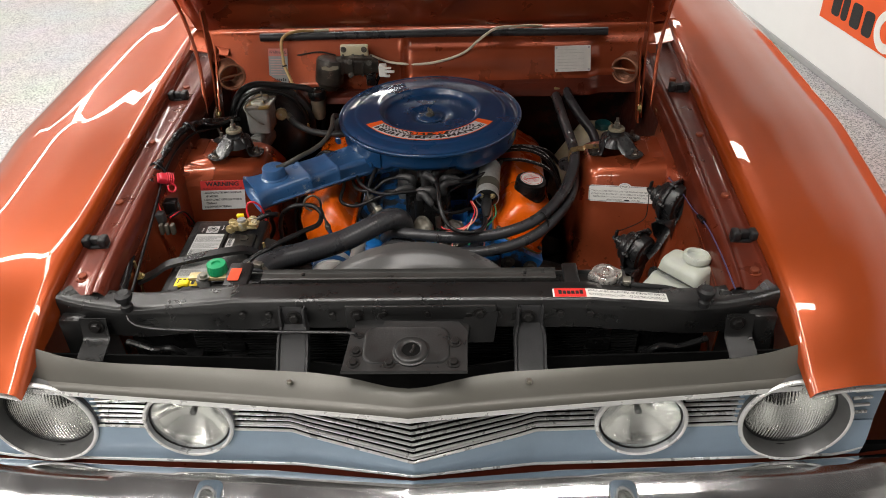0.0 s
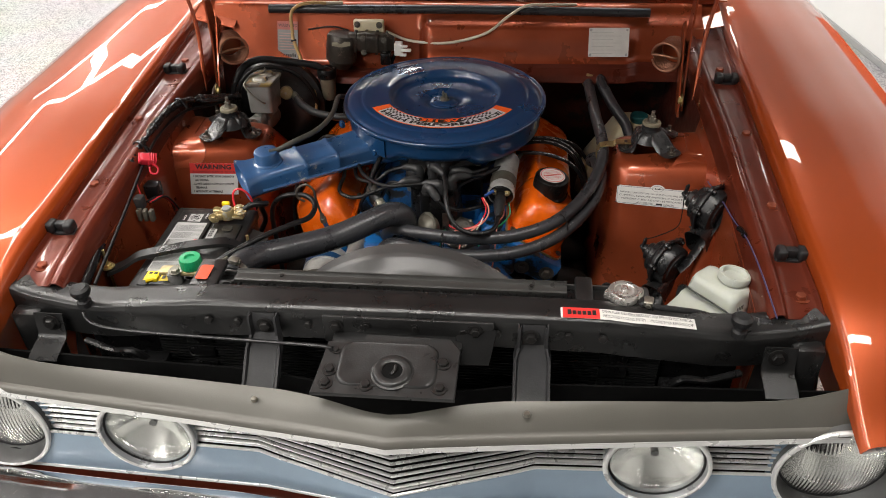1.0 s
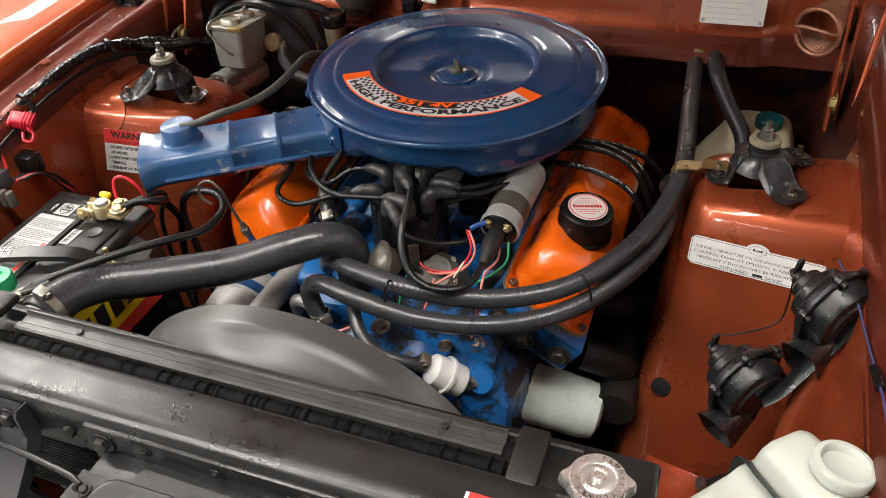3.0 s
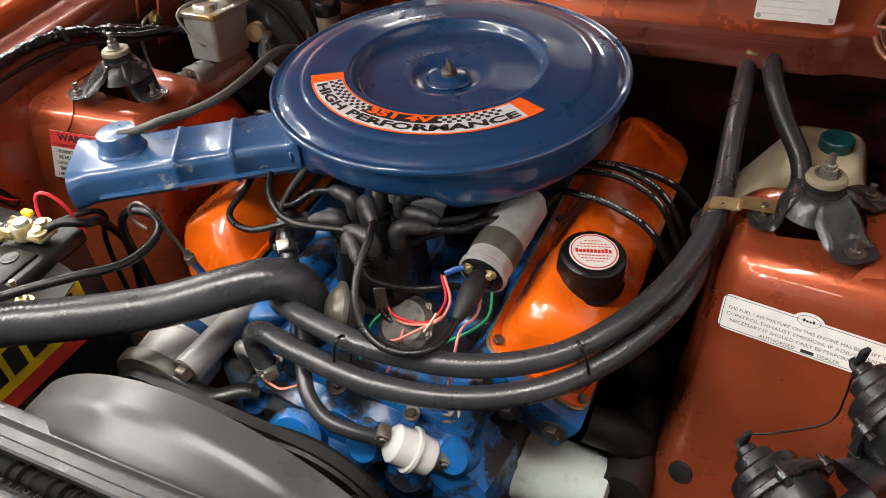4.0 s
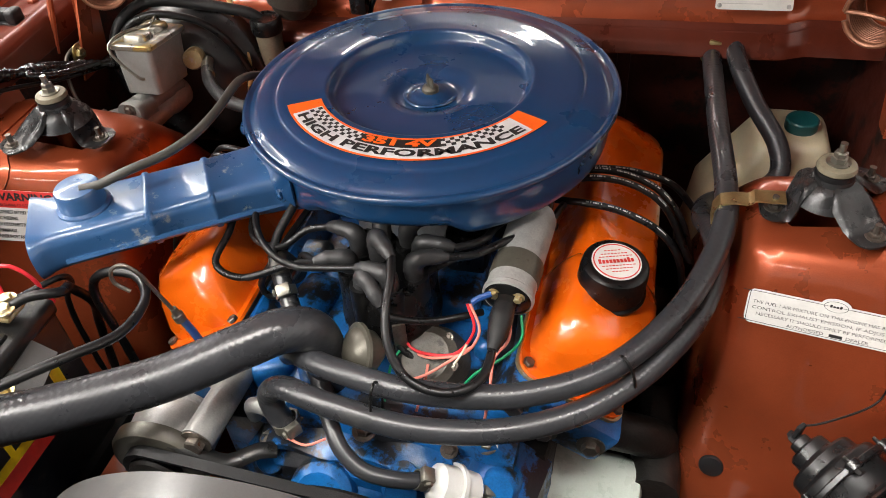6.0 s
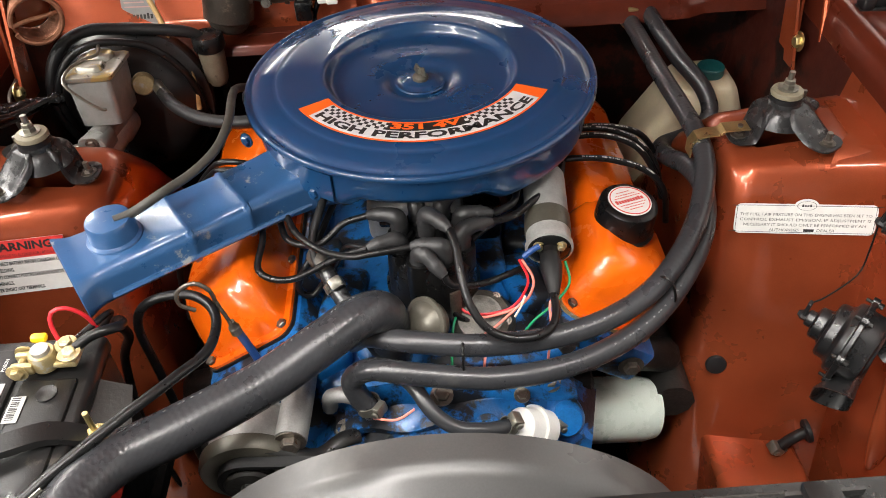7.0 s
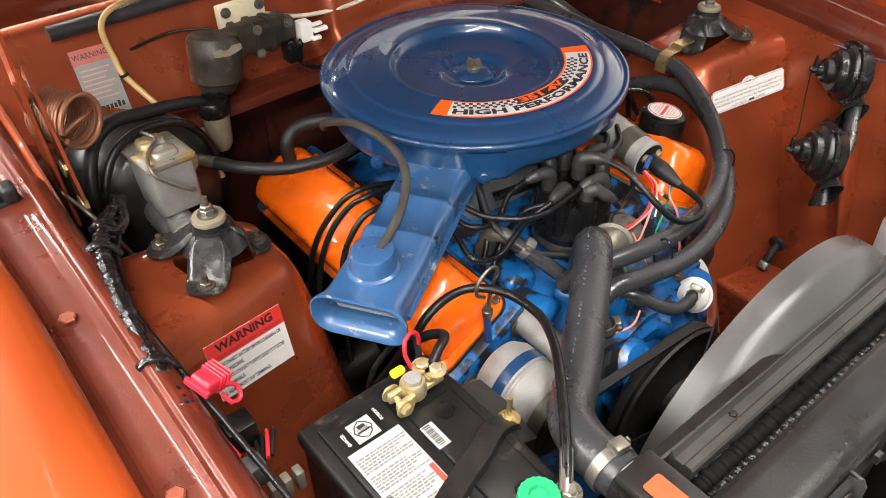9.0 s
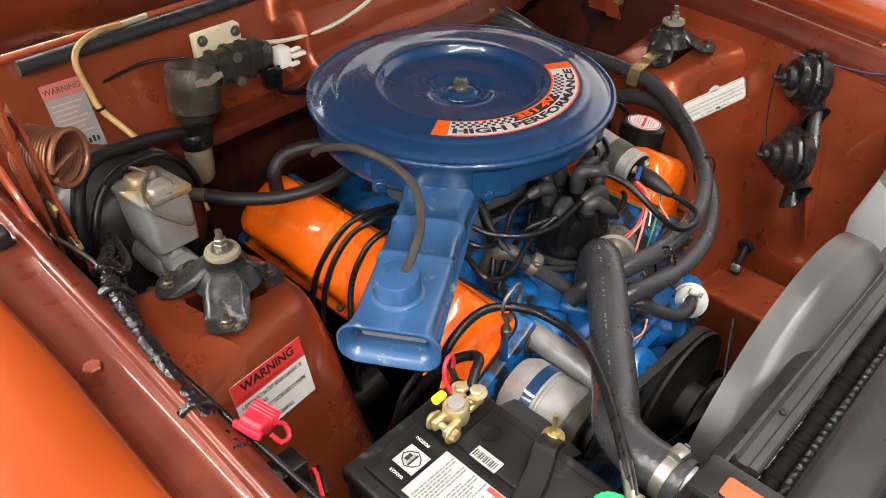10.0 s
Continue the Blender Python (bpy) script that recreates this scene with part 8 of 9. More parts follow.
bm = bmesh.new()
loft(bm, tank_rings(((0.62, 0.006, 0.130, -0.030, 0.088, 0.014), (0.68, 0.0, 0.138, -0.030, 0.094, 0.016), (0.755, 0.0, 0.142, -0.008, 0.094, 0.016))))
part("filled_part", bm, TANK_BLUE, wt, "bluish part filled with washer fluid", 50)
bm = bmesh.new()
loft(bm, tank_rings(((0.7555, 0.0, 0.142, -0.008, 0.094, 0.016), (0.796, 0.0, 0.140, 0.0, 0.094, 0.014), (0.808, 0.001, 0.134, 0.001, 0.093, 0.014), (0.822, 0.001, 0.088, 0.001, 0.093, 0.012), (0.828, 0.001, 0.080, 0.001, 0.093, 0.012), (0.830, 0.001, 0.062, 0.001, 0.092, 0.012), (0.846, 0.002, 0.057, 0.002, 0.091, 0.012), (0.856, 0.005, 0.054, 0.005, 0.088, 0.012), (0.859, 0.012, 0.047, 0.012, 0.081, 0.010))))
part("bottle", bm, TANK, wt, smooth=50)
NM = TM @ Matrix.Translation((0.018, 0.056, 0.842)) @ pose(0, 0, 0, 0, -8, 0) @ Matrix.Diagonal((0.9, 0.9, 1, 1))
bm = bmesh.new()
lathe(bm, [(0.026, 0.0), (0.026, 0.012), (0.0235, 0.014), (0.0235, 0.018), (0.0285, 0.0195), (0.029, 0.029), (0.0275, 0.031), (0.023, 0.0315), (0.0215, 0.030), (0.020, 0.024), (0.010, 0.021), (0, 0.021)], NM, 40)
part("filler_cap", bm, TANK, wt, "milky snap-on filler cap")
bm = bmesh.new()
strap = [TM @ Vector(q) for q in ((0.064, -0.004, 0.70), (0.064, -0.003, 0.80), (0.064, 0.0, 0.834), (0.066, 0.02, 0.8375), (0.066, 0.07, 0.8375), (0.064, 0.094, 0.832), (0.062, 0.0975, 0.80), (0.050, 0.0975, 0.775), (0.02, 0.0975, 0.768), (0.0, 0.096, 0.768))]
tube(bm, strap, 0.0075, 8, 0.006, flat=0.22)
part("strap", bm, BRACKET, wt, "worn metal retaining strap")
bm = bmesh.new()
tube(bm, [TM @ Vector(q) for q in ((-0.002, 0.086, 0.826), (-0.012, 0.096, 0.827), (-0.022, 0.108, 0.815), (-0.026, 0.114, 0.77), (-0.026, 0.116, 0.70))], lambda q: 0.010 if q < 0.2 else 0.0088, 12, 0.006)
part("outlet_hose", bm, RUBBER, wt, "black rubber outlet hose")
bm = bmesh.new()
for k in range(4):
    box(bm, (0.030 + 0.0045 * k, 0.0915, 0.80), (0.0315 + 0.0045 * k, 0.0925, 0.838), m=TM)
part("faint_print", bm, GREY_INK, wt, smooth=0)
lead([(0.362, 1.112, 0.893), (0.385, 1.105, 0.893), (0.42, 1.11, 0.885), (0.455, 1.12, 0.872), (0.485, 1.125, 0.855), (0.50, 1.13, 0.82)], 0.0055, RUBBER, "black rubber radiator overflow hose", "hose", "overflow_hose")
clamp((0.374, 1.108, 0.893), (1, -0.2, 0), 0.006)
bm = bmesh.new()
lathe(bm, [(0.0070, 0.004), (0.0125, 0.0045), (0.0155, 0.002), (0.0155, -0.003), (0.0070, -0.003), (0.0070, 0.004)], along((0.4875, 1.440, 0.531), (-0.9, 0, -0.25)), 24)
solid("drain_grommet", bm, RUBBER, "black rubber grommet round the drain hose", "grommet")
clamp((0.457, 1.437, 0.500), (0.5, 0, 0.85), 0.0078)
lead([(0.490, 1.440, 0.532), (0.472, 1.437, 0.523), (0.456, 1.437, 0.498), (0.441, 1.432, 0.45), (0.432, 1.427, 0.40), (0.43, 1.42, 0.32)], 0.0072, RUBBER, "small black drain hose from the apron", "hose", "drain_hose")

# second bottle behind the tower
ct = thing("coolant_bottle", "yellowed plastic bottle with green cap behind the tower", "bottle", (0.45, 1.93, 0.56))
bm = bmesh.new()
rings = []
for z, w, d, dx in ((0.56, 0.19, 0.11, -0.03), (0.68, 0.175, 0.11, -0.022), (0.745, 0.125, 0.11, -0.004), (0.775, 0.098, 0.10, 0.0), (0.784, 0.088, 0.09, 0.0), (0.787, 0.074, 0.076, 0.0)):
    rings.append([Vector((0.450 + dx + px, 1.930 + py, z)) for px, py in round_rect(w, d, 0.022, 5)])
loft(bm, rings)
part("bottle", bm, CREAM, ct)
bm = bmesh.new()
lathe(bm, [(0, 0.0), (0.020, 0.0), (0.021, 0.002), (0.021, 0.014), (0.019, 0.016), (0, 0.016)], Matrix.Translation((0.4614, 1.926, 0.7865)), 30)
part("cap", bm, GREEN_CAP, ct, "dark green screw cap")

# ---- brake gear and bulkhead things ----
bb = thing("brake_booster", "black brake booster with grey master cylinder", "brake booster", (-0.425, 1.93, 0.80))
BO = along((-0.425, 1.975, 0.798), (-0.05, -1, 0.10))
bm = bmesh.new()
lathe(bm, [(0, 0.0), (0.095, 0.0), (0.112, 0.008), (0.114, 0.030), (0.118, 0.034), (0.118, 0.042), (0.112, 0.046), (0.106, 0.060), (0.094, 0.082), (0.07, 0.098), (0.045, 0.103), (0, 0.103)], BO, 64)
part("shell", bm, BOOSTER, bb)
bm = bmesh.new()
lathe(bm, [(0.020, 0.10), (0.024, 0.105), (0.024, 0.135), (0.021, 0.14), (0.020, 0.22), (0.016, 0.228), (0, 0.23)], along((-0.425, 1.975, 0.805), (-0.03, -1, 0.05)), 28)
mc = part("master_cylinder", bm, DULL_ALLOY, bb, "dull cast master cylinder")
bm = bmesh.new()
RM = Matrix.Translation((-0.4225, 1.826, 0.855)) @ pose(0, 0, 0, -7, 0, 0)
loft(bm, [[RM @ Vector((px, py, z)) for px, py in round_rect(w, d, 0.008, 4)] for z, w, d in ((-0.006, 0.054, 0.078), (0.02, 0.056, 0.082), (0.058, 0.058, 0.086))])
CAST_GREY = surface("grey_cast_reservoir", (0.21, 0.21, 0.20), 0.5, 0.25, 0.18, 40, 500, 0.3, 400)
part("reservoir", bm, CAST_GREY, mc, "grey cast reservoir")
bm = bmesh.new()
loft(bm, [[RM @ Vector((px, py, z)) for px, py in round_rect(w, d, 0.006, 4)] for z, w, d in ((0.058, 0.062, 0.090), (0.060, 0.065, 0.093), (0.0645, 0.065, 0.093), (0.0660, 0.061, 0.089), (0.0665, 0.048, 0.074))])
part("reservoir_lid", bm, STAINED_ZINC, mc, "stained zinc reservoir lid")
for y0, w, d in ((-0.020, 0.036, 0.030), (0.020, 0.036, 0.030)):
    bm = bmesh.new()
    loft(bm, [[RM @ Vector((px, y0 + py, z)) for px, py in round_rect(w * k, d * k, 0.010 * k, 5)] for z, k in ((0.0660, 1.0), (0.0715, 0.96), (0.0740, 0.86), (0.0745, 0.6))])
    part("lid_dome", bm, STAINED_ZINC, mc, smooth=60)
bm = bmesh.new()
tube(bm, [RM @ Vector(p) for p in ((-0.010, 0.050, 0.03), (-0.010, 0.050, 0.060), (-0.004, 0.036, 0.078), (0.004, 0.004, 0.0775), (-0.010, -0.014, 0.0770), (-0.022, -0.034, 0.0735), (-0.027, -0.049, 0.066), (-0.024, -0.053, 0.056), (-0.004, -0.055, 0.036), (0.012, -0.055, 0.024), (0.016, -0.051, 0.022))], 0.0022, 8, 0.005)
part("bail_wire", bm, ZINC, mc, "bent wire bail")
bm = bmesh.new()
lathe(bm, [(0, 0.03), (0.0135, 0.03), (0.0155, 0.027), (0.0155, 0.014), (0.009, 0.010), (0.009, 0), (0, 0)], along((-0.3865, 1.886, 0.8635), (0.25, -1, 0.25)), 24)
part("check_valve", bm, BRASS, bb, "cream check valve")
bm = bmesh.new()
tube(bm, [(-0.366, 1.874, 0.861), (-0.354, 1.850, 0.864), (-0.340, 1.828, 0.865)], 0.0086, 14, 0.006)
part("hose_sleeve", bm, ZINC, bb, "bright metal hose sleeve")
bm = bmesh.new()
END = along((-0.432, 1.774, 0.838), (-0.10, -0.98, 0.10))
loft(bm, [[END @ Vector((px * k, py * k - 0.004, z)) for px, py in round_rect(0.040, 0.034, 0.013, 6)] for z, k in ((-0.02, 0.92), (0.006, 0.96), (0.010, 1.0), (0.015, 1.0), (0.017, 0.94))])
lathe(bm, [(0.016, -0.09), (0.016, -0.03), (0.016, 0.0), (0, 0.0)], END, 28)
part("outlet_casting", bm, CAST_GREY, mc, "grey cast end of the master cylinder")
bm = bmesh.new()
bolt(bm, END @ Vector((0.002, 0.004, 0.017)), END.to_3x3() @ Vector((0, 0, 1)), 0.006)
bolt(bm, END @ Vector((-0.019, -0.006, 0.004)), END.to_3x3() @ Vector((-1, 0, 0.1)), 0.006)
part("banjo_bolt", bm, BOLT, mc)
bm = bmesh.new()
tube(bm, [(-0.425, 1.77, 0.83), (-0.452, 1.765, 0.832), (-0.478, 1.76, 0.825)], 0.009, 10, 0.006)
bolt(bm, (-0.478, 1.76, 0.825), (-0.9, -0.3, 0), 0.009)
part("outlet_fitting", bm, DULL_ALLOY, mc)
lead([(-0.478, 1.76, 0.825), (-0.50, 1.755, 0.835), (-0.515, 1.76, 0.87), (-0.53, 1.79, 0.90), (-0.54, 1.85, 0.90)], 0.0028, BOLT, "thin steel brake pipe", "pipe", "brake_pipe")
lead([(-0.46, 1.75, 0.82), (-0.49, 1.74, 0.815), (-0.52, 1.75, 0.80), (-0.53, 1.80, 0.78)], 0.0028, BOLT, "thin steel brake pipe", "pipe", "brake_pipe")

cr = thing("clutch_reservoir", "small cream reservoir with black cap on the bulkhead", "reservoir", (-0.298, 1.945, 0.82))
bm = bmesh.new()
lathe(bm, [(0, 0.818), (0.012, 0.818), (0.0165, 0.826), (0.0185, 0.845), (0.0195, 0.878), (0, 0.878)], Matrix.Translation((-0.298, 1.945, 0)), 28)
part("bowl", bm, surface("grimy_translucent_plastic", (0.17, 0.148, 0.105), 0.42, 0, 0.25, 40, 500, sss=0.2, spots=(0.10, 0.085, 0.06), spot_scale=40, spot_level=0.58), cr)
bm = bmesh.new()
lathe(bm, [(0, 0.876), (0.022, 0.876), (0.0235, 0.879), (0.0235, 0.894), (0.021, 0.899), (0.018, 0.897), (0, 0.897)], Matrix.Translation((-0.298, 1.945, 0)), 32)
part("cap", bm, PLASTIC, cr, "black screw cap")
bm = bmesh.new()
tube(bm, [(-0.300, 1.95, 0.84), (-0.315, 1.99, 0.84), (-0.32, 2.05, 0.84)], 0.010, 10, 0.01)
part("outlet", bm, DULL_ALLOY, cr)

wm = thing("wiper_motor", "dusty brown wiper motor on a zinc plate", "wiper motor", (-0.22, 2.0, 0.93))
bm = bmesh.new()
lathe(bm, [(0, 0.0), (0.022, 0.0), (0.026, 0.004), (0.030, 0.012), (0.033, 0.018), (0.037, 0.020), (0.038, 0.050), (0.038, 0.076), (0.034, 0.083), (0.02, 0.085), (0, 0.085)], along((-0.272, 1.982, 0.886), (0.16, 0.10, 1)), 36)
part("motor_can", bm, BROWN_PLASTIC, wm)
bm = bmesh.new()
plate(bm, [(-0.022, -0.004), (0.0, -0.008), (0.022, -0.004), (0.022, 0.004), (0, 0.006), (-0.022, 0.004)], along((-0.257, 1.952, 0.957), (0.05, -0.9, 0.3)) @ pose(0, 0, 0, 0, 0, 0), 0.001)
part("motor_label", bm, RUBBER_BUSH, wm, "small worn label")
bm = bmesh.new()
loft(bm, [[along((-0.235, 1.985, 0.952), (0.95, 0.05, -0.06)) @ Vector((px, py, d)) for px, py in round_rect(w, h, 0.012, 5)] for d, w, h in ((-0.01, 0.030, 0.040), (0.02, 0.034, 0.046), (0.04, 0.040, 0.050), (0.085, 0.034, 0.044), (0.100, 0.026, 0.034))])
gb = part("gearbox", bm, BROWN_PLASTIC, wm, "dusty brown-grey gearbox")
GM = along((-0.235, 1.985, 0.952), (0.95, 0.05, -0.06))
for d in (0.004, 0.030, 0.056, 0.078):
    bm = bmesh.new()
    loft(bm, [[GM @ Vector((px, py, d + e)) for px, py in round_rect(0.044 - 30 * abs(d - 0.04) ** 2 * 0.1, 0.054 - abs(d - 0.04) * 0.12, 0.012, 5)] for e in (0, 0.006)])
    part("cast_rib", bm, BROWN_PLASTIC, gb)
for p in ((-0.205, 1.957, 0.970), (-0.205, 1.957, 0.935), (-0.155, 1.958, 0.966), (-0.155, 1.958, 0.930)):
    bm = bmesh.new()
    bolt(bm, p, (0, -1, 0.2), 0.0045)
    part("cover_screw", bm, DULL_IRON, gb)
bm = bmesh.new()
box(bm, (-0.165, 1.950, 0.905), (-0.140, 1.975, 0.935), 0.004, 2)
part("terminal_block", bm, PLASTIC, gb, "black terminal block")
bm = bmesh.new()
box(bm, (-0.236, 2.008, 0.945), (-0.162, 2.026, 0.994), 0.004, 2)
part("mount_plate", bm, CREAM, wm, "pale zinc mounting plate")
for p in ((-0.226, 2.008, 0.985), (-0.172, 2.008, 0.984)):
    bm = bmesh.new()
    bolt(bm, p, (0, -1, 0.1), 0.005)
    part("bolt", bm, BOLT, wm)
bm = bmesh.new()
box(bm, (-0.132, 1.962, 0.925), (-0.112, 1.985, 0.955), 0.003, 2)
box(bm, (-0.114, 1.955, 0.938), (-0.090, 1.965, 0.944), 0.002)
box(bm, (-0.118, 1.956, 0.926), (-0.102, 1.964, 0.932), 0.002)
box(bm, (-0.116, 1.956, 0.948), (-0.098, 1.964, 0.953), 0.002)
part("plug", bm, WHITE, wm, "white wiring plug")
lead([(-0.13, 1.97, 0.93), (-0.14, 1.965, 0.90), (-0.12, 1.96, 0.885), (-0.09, 1.965, 0.878), (-0.07, 1.99, 0.87)], 0.004, TAPE, "black taped wiring to the wiper motor", "wire", "wire")
lead([(-0.36, 2.05, 0.955), (-0.30, 2.045, 0.965), (-0.25, 2.02, 0.965)], 0.002, WIRE, "thin dark wire along the bulkhead", "wire", "wire")

lead([(-0.31, 2.062, 1.018), (-0.345, 2.055, 1.021), (-0.378, 2.042, 1.017), (-0.394, 2.030, 1.000), (-0.3920, 2.0160, 0.9640), (-0.3890, 2.0060, 0.9430), (-0.3670, 1.9750, 0.9040), (-0.3550, 1.9450, 0.8760), (-0.3300, 1.9250, 0.8460), (-0.325, 1.90, 0.80)], 0.0042, AMBER_HOSE, "yellowed clear washer hose over the cowl", "hose", "washer_hose")
lead([(-0.31, 2.062, 1.018), (-0.27, 2.066, 1.018)], 0.0040, PALE_HOSE, "pale washer hose end", "hose", "washer_hose")
lead([(-0.16, 2.03, 0.960), (-0.107, 2.015, 0.945), (-0.04, 2.000, 0.944), (0.02, 1.998, 0.950), (0.09, 2.000, 0.972), (0.14, 2.03, 1.002), (0.18, 2.050, 1.020), (0.226, 2.055, 1.022), (0.27, 2.07, 1.018), (0.302, 2.08, 1.014)], 0.0034, PALE_HOSE, "pale clear washer pipe across the bulkhead", "hose", "washer_hose")
for p in ((-0.3890, 2.0060, 0.9430),):
    bm = bmesh.new()
    lathe(bm, [(0.0055, -0.002), (0.0068, -0.002), (0.0068, 0.002), (0.0055, 0.002), (0.0055, -0.002)], along(p, (0.2, -0.3, -1)), 14)
    solid("cable_tie", bm, PLASTIC, "black cable tie round the washer hose", "cable tie", "cable ties")

# plates on the bulkhead
cp = thing("compliance_plate", "bright aluminium plate riveted to the bulkhead", "plate", (0.378, 1.99, 0.95))
PM = Matrix.Translation((0.377, 1.985, 0.958)) @ pose(0, 0, 0, 90 - 22, 0, 2)
bm = bmesh.new()
plate(bm, round_rect(0.094, 0.066, 0.003), PM, 0.001)
part("sheet", bm, surface("plate_aluminium", (0.70, 0.68, 0.64), 0.40, 0.25, 0.08, 60, 500), cp)
bm = bmesh.new()
for k in range(7):
    box(bm, (-0.040, 0.022 - 0.008 * k, 0.001), (-0.040 + (0.07 if k % 2 else 0.05), 0.0232 - 0.008 * k, 0.0013), m=PM)
part("print", bm, PALE_PRINT, cp, smooth=0)
for x, y in ((-0.042, 0.028), (0.042, 0.028), (-0.042, -0.028), (0.042, -0.028)):
    bm = bmesh.new()
    lathe(bm, [(0, 0.0022), (0.002, 0.002), (0.003, 0.001), (0, 0.001)], PM @ Matrix.Translation((x, y, 0)), 10)
    part("rivet", bm, ALLOY, cp)
sl = thing("service_label", "faded red and white service label on the bulkhead", "label", (-0.412, 2.04, 0.925))
SM = Matrix.Translation((-0.414, 2.0385, 0.927)) @ pose(0, 0, 0, 90 - 22, 0, -3) @ Matrix.Diagonal((1.2, 1.2, 1, 1))
bm = bmesh.new()
plate(bm, round_rect(0.044, 0.082, 0.001), SM, 0.0008)
part("sheet", bm, OLD_PAPER, sl)
bm = bmesh.new()
box(bm, (-0.022, 0.024, 0.0008), (0.022, 0.041, 0.0011), m=SM)
part("red_field", bm, surface("faded_red_label", (0.55, 0.16, 0.13), 0.5, 0, 0.1, 60, 500), sl)
write("WARNING", 0.0095, SM @ Matrix.Translation((0, 0.0325, 0.0008)), sl, INK, fit=0.040)
bm = bmesh.new()
for k in range(7):
    box(bm, (-0.018, 0.016 - 0.0055 * k, 0.0008), (0.016 - 0.004 * (k % 3), 0.0178 - 0.0055 * k, 0.0011), m=SM)
part("pale_print", bm, surface("pale_red_ink", (0.6, 0.35, 0.32), 0.5, 0, 0.1, 60, 500), sl, smooth=0)
bm = bmesh.new()
for k in range(8):
    box(bm, (-0.018 + 0.0046 * k, -0.031, 0.0008), (-0.0150 + 0.0046 * k, -0.0255 + (0.0015 if k in (0, 6) else 0), 0.0011), m=SM)
part("mark", bm, INK, sl, smooth=0)

# ---- wiring loom along the rail ----
loom = thing("wiring_loom", "black taped wiring loom clipped along the rail", "wiring loom", (-0.57, 1.55, 0.93))
bm = bmesh.new()
HPTS = [(-0.485, 1.83, 0.875), (-0.502, 1.79, 0.890), (-0.524, 1.742, 0.908), (-0.545, 1.685, 0.930), (-0.557, 1.63, 0.941), (-0.565, 1.57, 0.938), (-0.570, 1.494, 0.926), (-0.570, 1.447, 0.920), (-0.571, 1.39, 0.908), (-0.570, 1.30, 0.890), (-0.568, 1.20, 0.872), (-0.565, 1.12, 0.86)]
tube(bm, HPTS, lambda q: 0.0080 + 0.0011 * math.sin(q * 140) * math.sin(q * 53) + 0.0010 * math.sin(q * 77 + 2) + 0.0010 * math.sin(q * 331 + 3 * math.sin(q * 90)), 9, 0.003)
part("taped_sheath", bm, TAPE, loom)
for p in ((-0.551, 1.66, 0.936), (-0.570, 1.488, 0.926), (-0.530, 1.725, 0.914)):
    bm = bmesh.new()
    tube(bm, [(p[0] + 0.016, p[1] - 0.004, p[2] - 0.008), (p[0] + 0.006, p[1], p[2] + 0.007), (p[0] - 0.006, p[1] + 0.003, p[2] + 0.009), (p[0] - 0.014, p[1] + 0.005, p[2] + 0.003)], 0.0045, 8, 0.005, flat=0.7)
    part("clip_tab", bm, TAPE, loom)
lead([(-0.49, 1.84, 0.87), (-0.515, 1.74, 0.895), (-0.540, 1.66, 0.920), (-0.556, 1.58, 0.922), (-0.555, 1.50, 0.918), (-0.548, 1.42, 0.906), (-0.54, 1.33, 0.888), (-0.532, 1.24, 0.872), (-0.52, 1.14, 0.86)], 0.0030, WIRE, "thin black speedometer-like cable beside the loom", "cable", "cable")
lead([(-0.535, 1.12, 0.855), (-0.550, 1.20, 0.86), (-0.562, 1.28, 0.865), (-0.565, 1.36, 0.870)], 0.008, TAPE, "black taped wires beside the battery", "wire", "wire")
pf = thing("fuse_holder", "pink-red plastic fuse holder on the loom", "fuse holder", (-0.548, 1.452, 0.918))
PFM = Matrix.Translation((-0.540, 1.450, 0.920)) @ pose(0, 0, 0, 15, 20, 25) @ Matrix.Diagonal((0.84, 0.84, 0.84, 1))
bm = bmesh.new()
box(bm, (-0.018, -0.013, -0.010), (0.016, 0.013, 0.010), 0.005, 3, PFM)
for k in range(4):
    box(bm, (0.000 + 0.005 * k, -0.014, -0.011), (0.0025 + 0.005 * k, 0.014, 0.011), 0.001, 1, PFM)
box(bm, (-0.022, -0.016, -0.004), (-0.016, 0.016, 0.004), 0.002, 2, PFM)
part("holder_body", bm, PINK, pf)
bm = bmesh.new()
tube(bm, [PFM @ Vector(p) for p in ((0.010, -0.014, 0.0), (0.022, -0.020, -0.006), (0.020, -0.030, -0.014), (0.008, -0.028, -0.016), (0.004, -0.016, -0.010))], 0.0022, 8, 0.004)
part("loop_tab", bm, PINK, pf)
lead([(-0.558, 1.448, 0.915), (-0.562, 1.43, 0.905), (-0.556, 1.41, 0.895), (-0.548, 1.40, 0.87)], 0.0024, RED_WIRE, "short red fuse wire", "wire", "wire")
OLD_PLUG = surface("aged_plug_plastic", (0.085, 0.076, 0.06), 0.5, 0.0, 0.2, 50, 500)
rel = thing("relay", "dark grey connector block with wiring beside the loom", "connector", (-0.545, 1.36, 0.85))
bm = bmesh.new()
box(bm, (-0.556, 1.372, 0.852), (-0.534, 1.392, 0.878), 0.003)
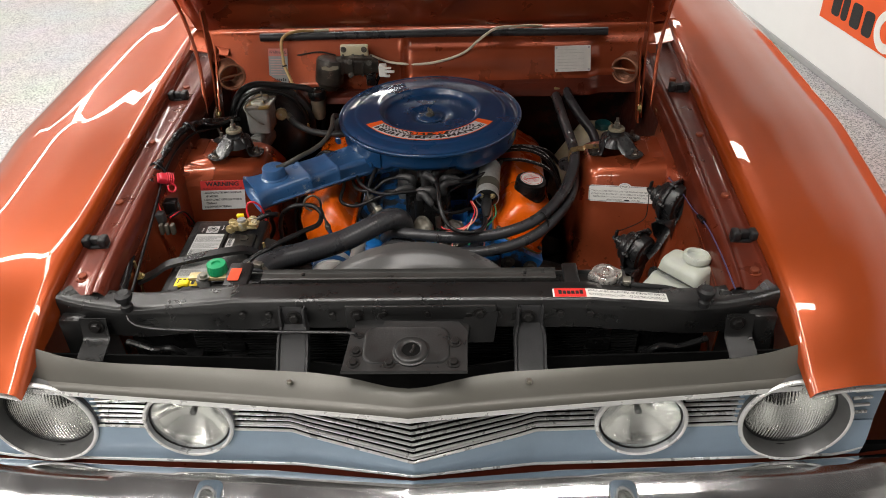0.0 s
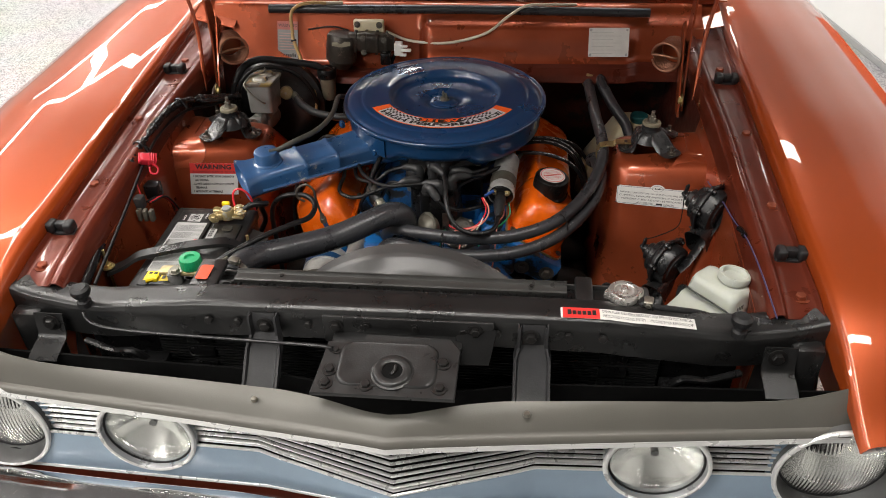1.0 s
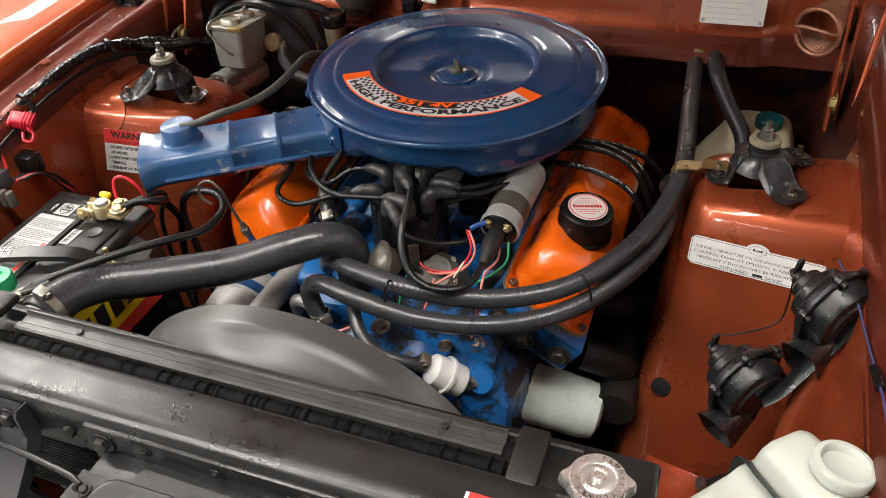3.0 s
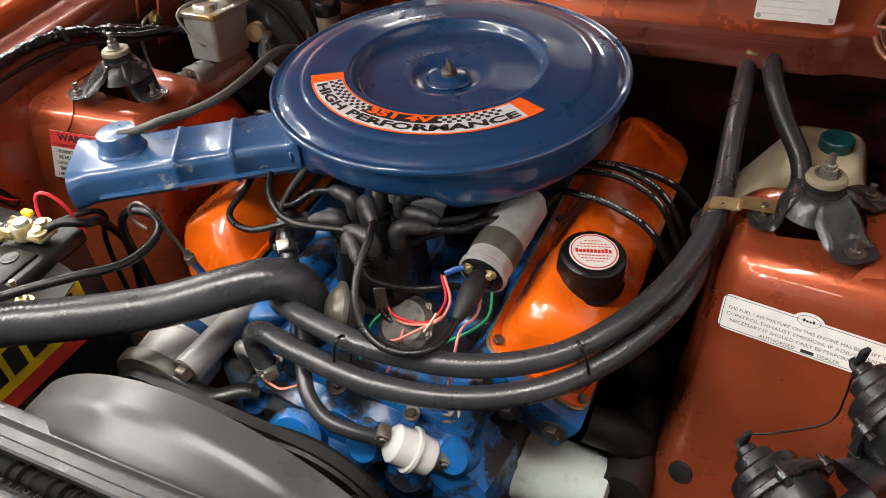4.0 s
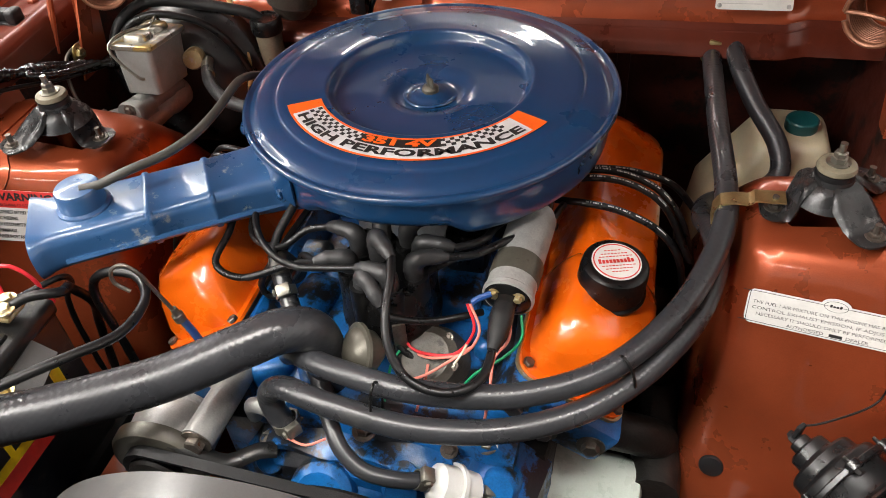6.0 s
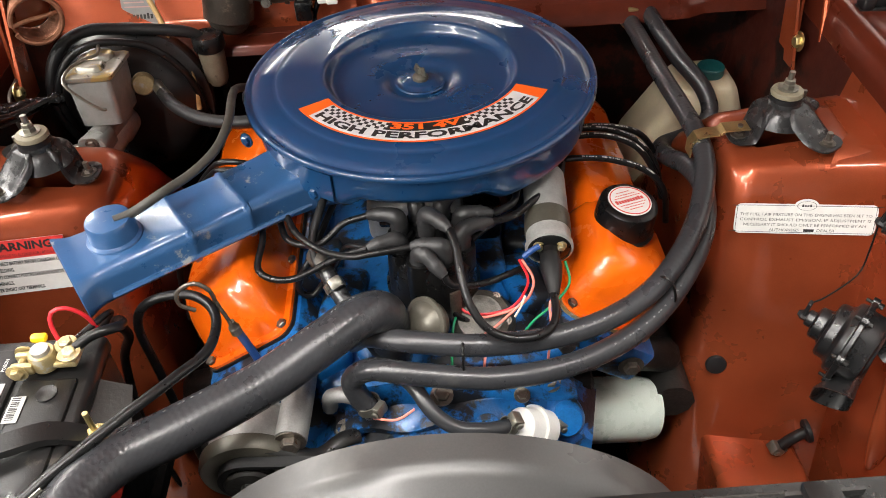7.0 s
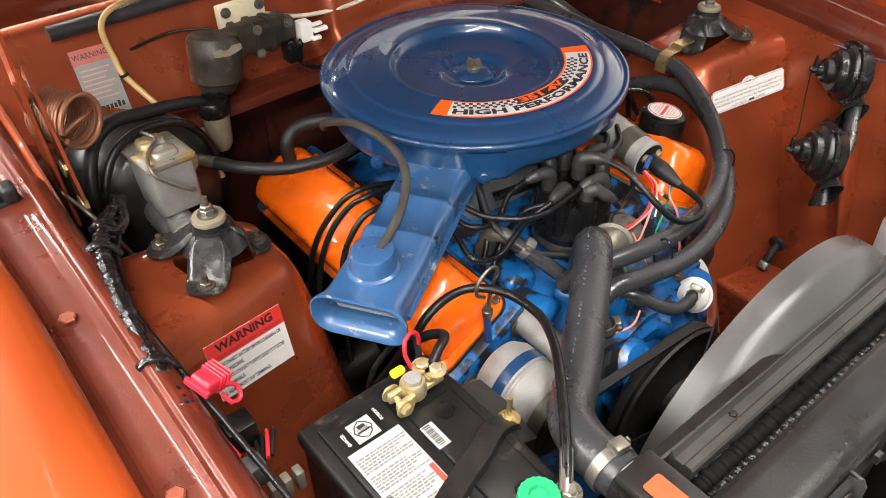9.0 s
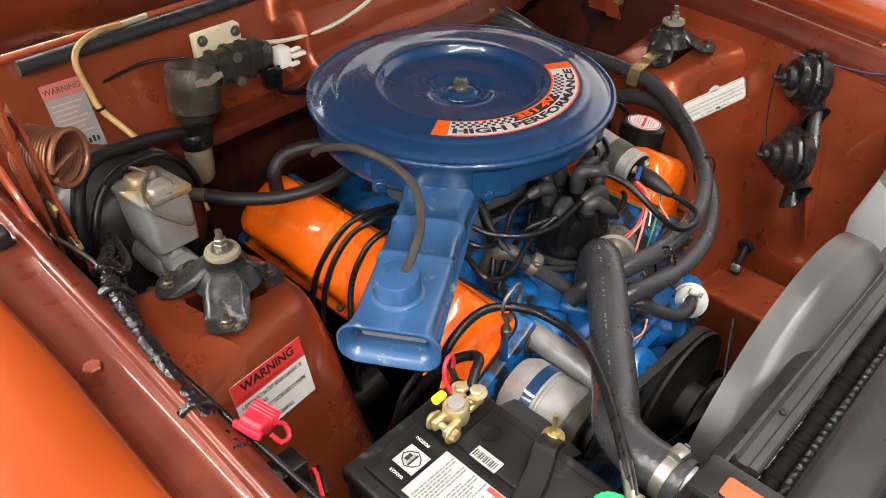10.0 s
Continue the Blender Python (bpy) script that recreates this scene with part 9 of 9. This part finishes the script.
part("block", bm, surface("dark_grey_connector_plastic", (0.035, 0.036, 0.037), 0.5, 0, 0.2, 50, 500), rel)
for k in range(3):
    bm = bmesh.new()
    box(bm, (-0.542 + 0.012 * k, 1.356, 0.838), (-0.534 + 0.012 * k, 1.368, 0.862), 0.002)
    part("plug", bm, OLD_PLUG, rel, "aged cream connector plug")
bm = bmesh.new()
box(bm, (-0.548, 1.415, 0.850), (-0.520, 1.440, 0.880), 0.003)
part("relay_box", bm, PLASTIC, rel, "black relay box")
for k, c in enumerate((WIRE, WIRE, RED_WIRE, WIRE)):
    lead([(-0.535 + 0.004 * k, 1.39, 0.860), (-0.525 + 0.006 * k, 1.42, 0.855), (-0.52 + 0.006 * k, 1.45, 0.83 - 0.01 * k), (-0.53, 1.48, 0.78)], 0.0020, c, "thin wire hanging below the loom", "wire", "wire")
lead([(-0.505, 1.79, 0.892), (-0.53, 1.74, 0.915), (-0.525, 1.71, 0.918), (-0.505, 1.74, 0.905), (-0.49, 1.80, 0.89)], 0.005, TAPE, "loose taped wires at the loom's end", "wire", "wire")
lead([(-0.5000, 1.8900, 0.7500), (-0.5080, 1.8680, 0.8150), (-0.5080, 1.8600, 0.8650), (-0.4960, 1.8700, 0.9060), (-0.4770, 1.8900, 0.9270), (-0.4470, 1.9100, 0.9330), (-0.4050, 1.9300, 0.9220), (-0.3540, 1.9400, 0.9120), (-0.3140, 1.9500, 0.8960), (-0.2960, 1.9620, 0.8500), (-0.3000, 1.9750, 0.7700)], 0.0085, RUBBER, "black hose looped behind the booster", "hose", "loop_hose")
lead([(-0.4880, 1.8780, 0.7700), (-0.4960, 1.8560, 0.8300), (-0.4940, 1.8500, 0.8750), (-0.4720, 1.8600, 0.9130), (-0.4410, 1.8700, 0.9290), (-0.4050, 1.8800, 0.9270), (-0.3680, 1.8900, 0.9120), (-0.3410, 1.9000, 0.8800), (-0.3260, 1.9100, 0.8370), (-0.3200, 1.9250, 0.7500)], 0.0055, WIRE, "black cable looped behind the booster", "cable", "loop_cable")
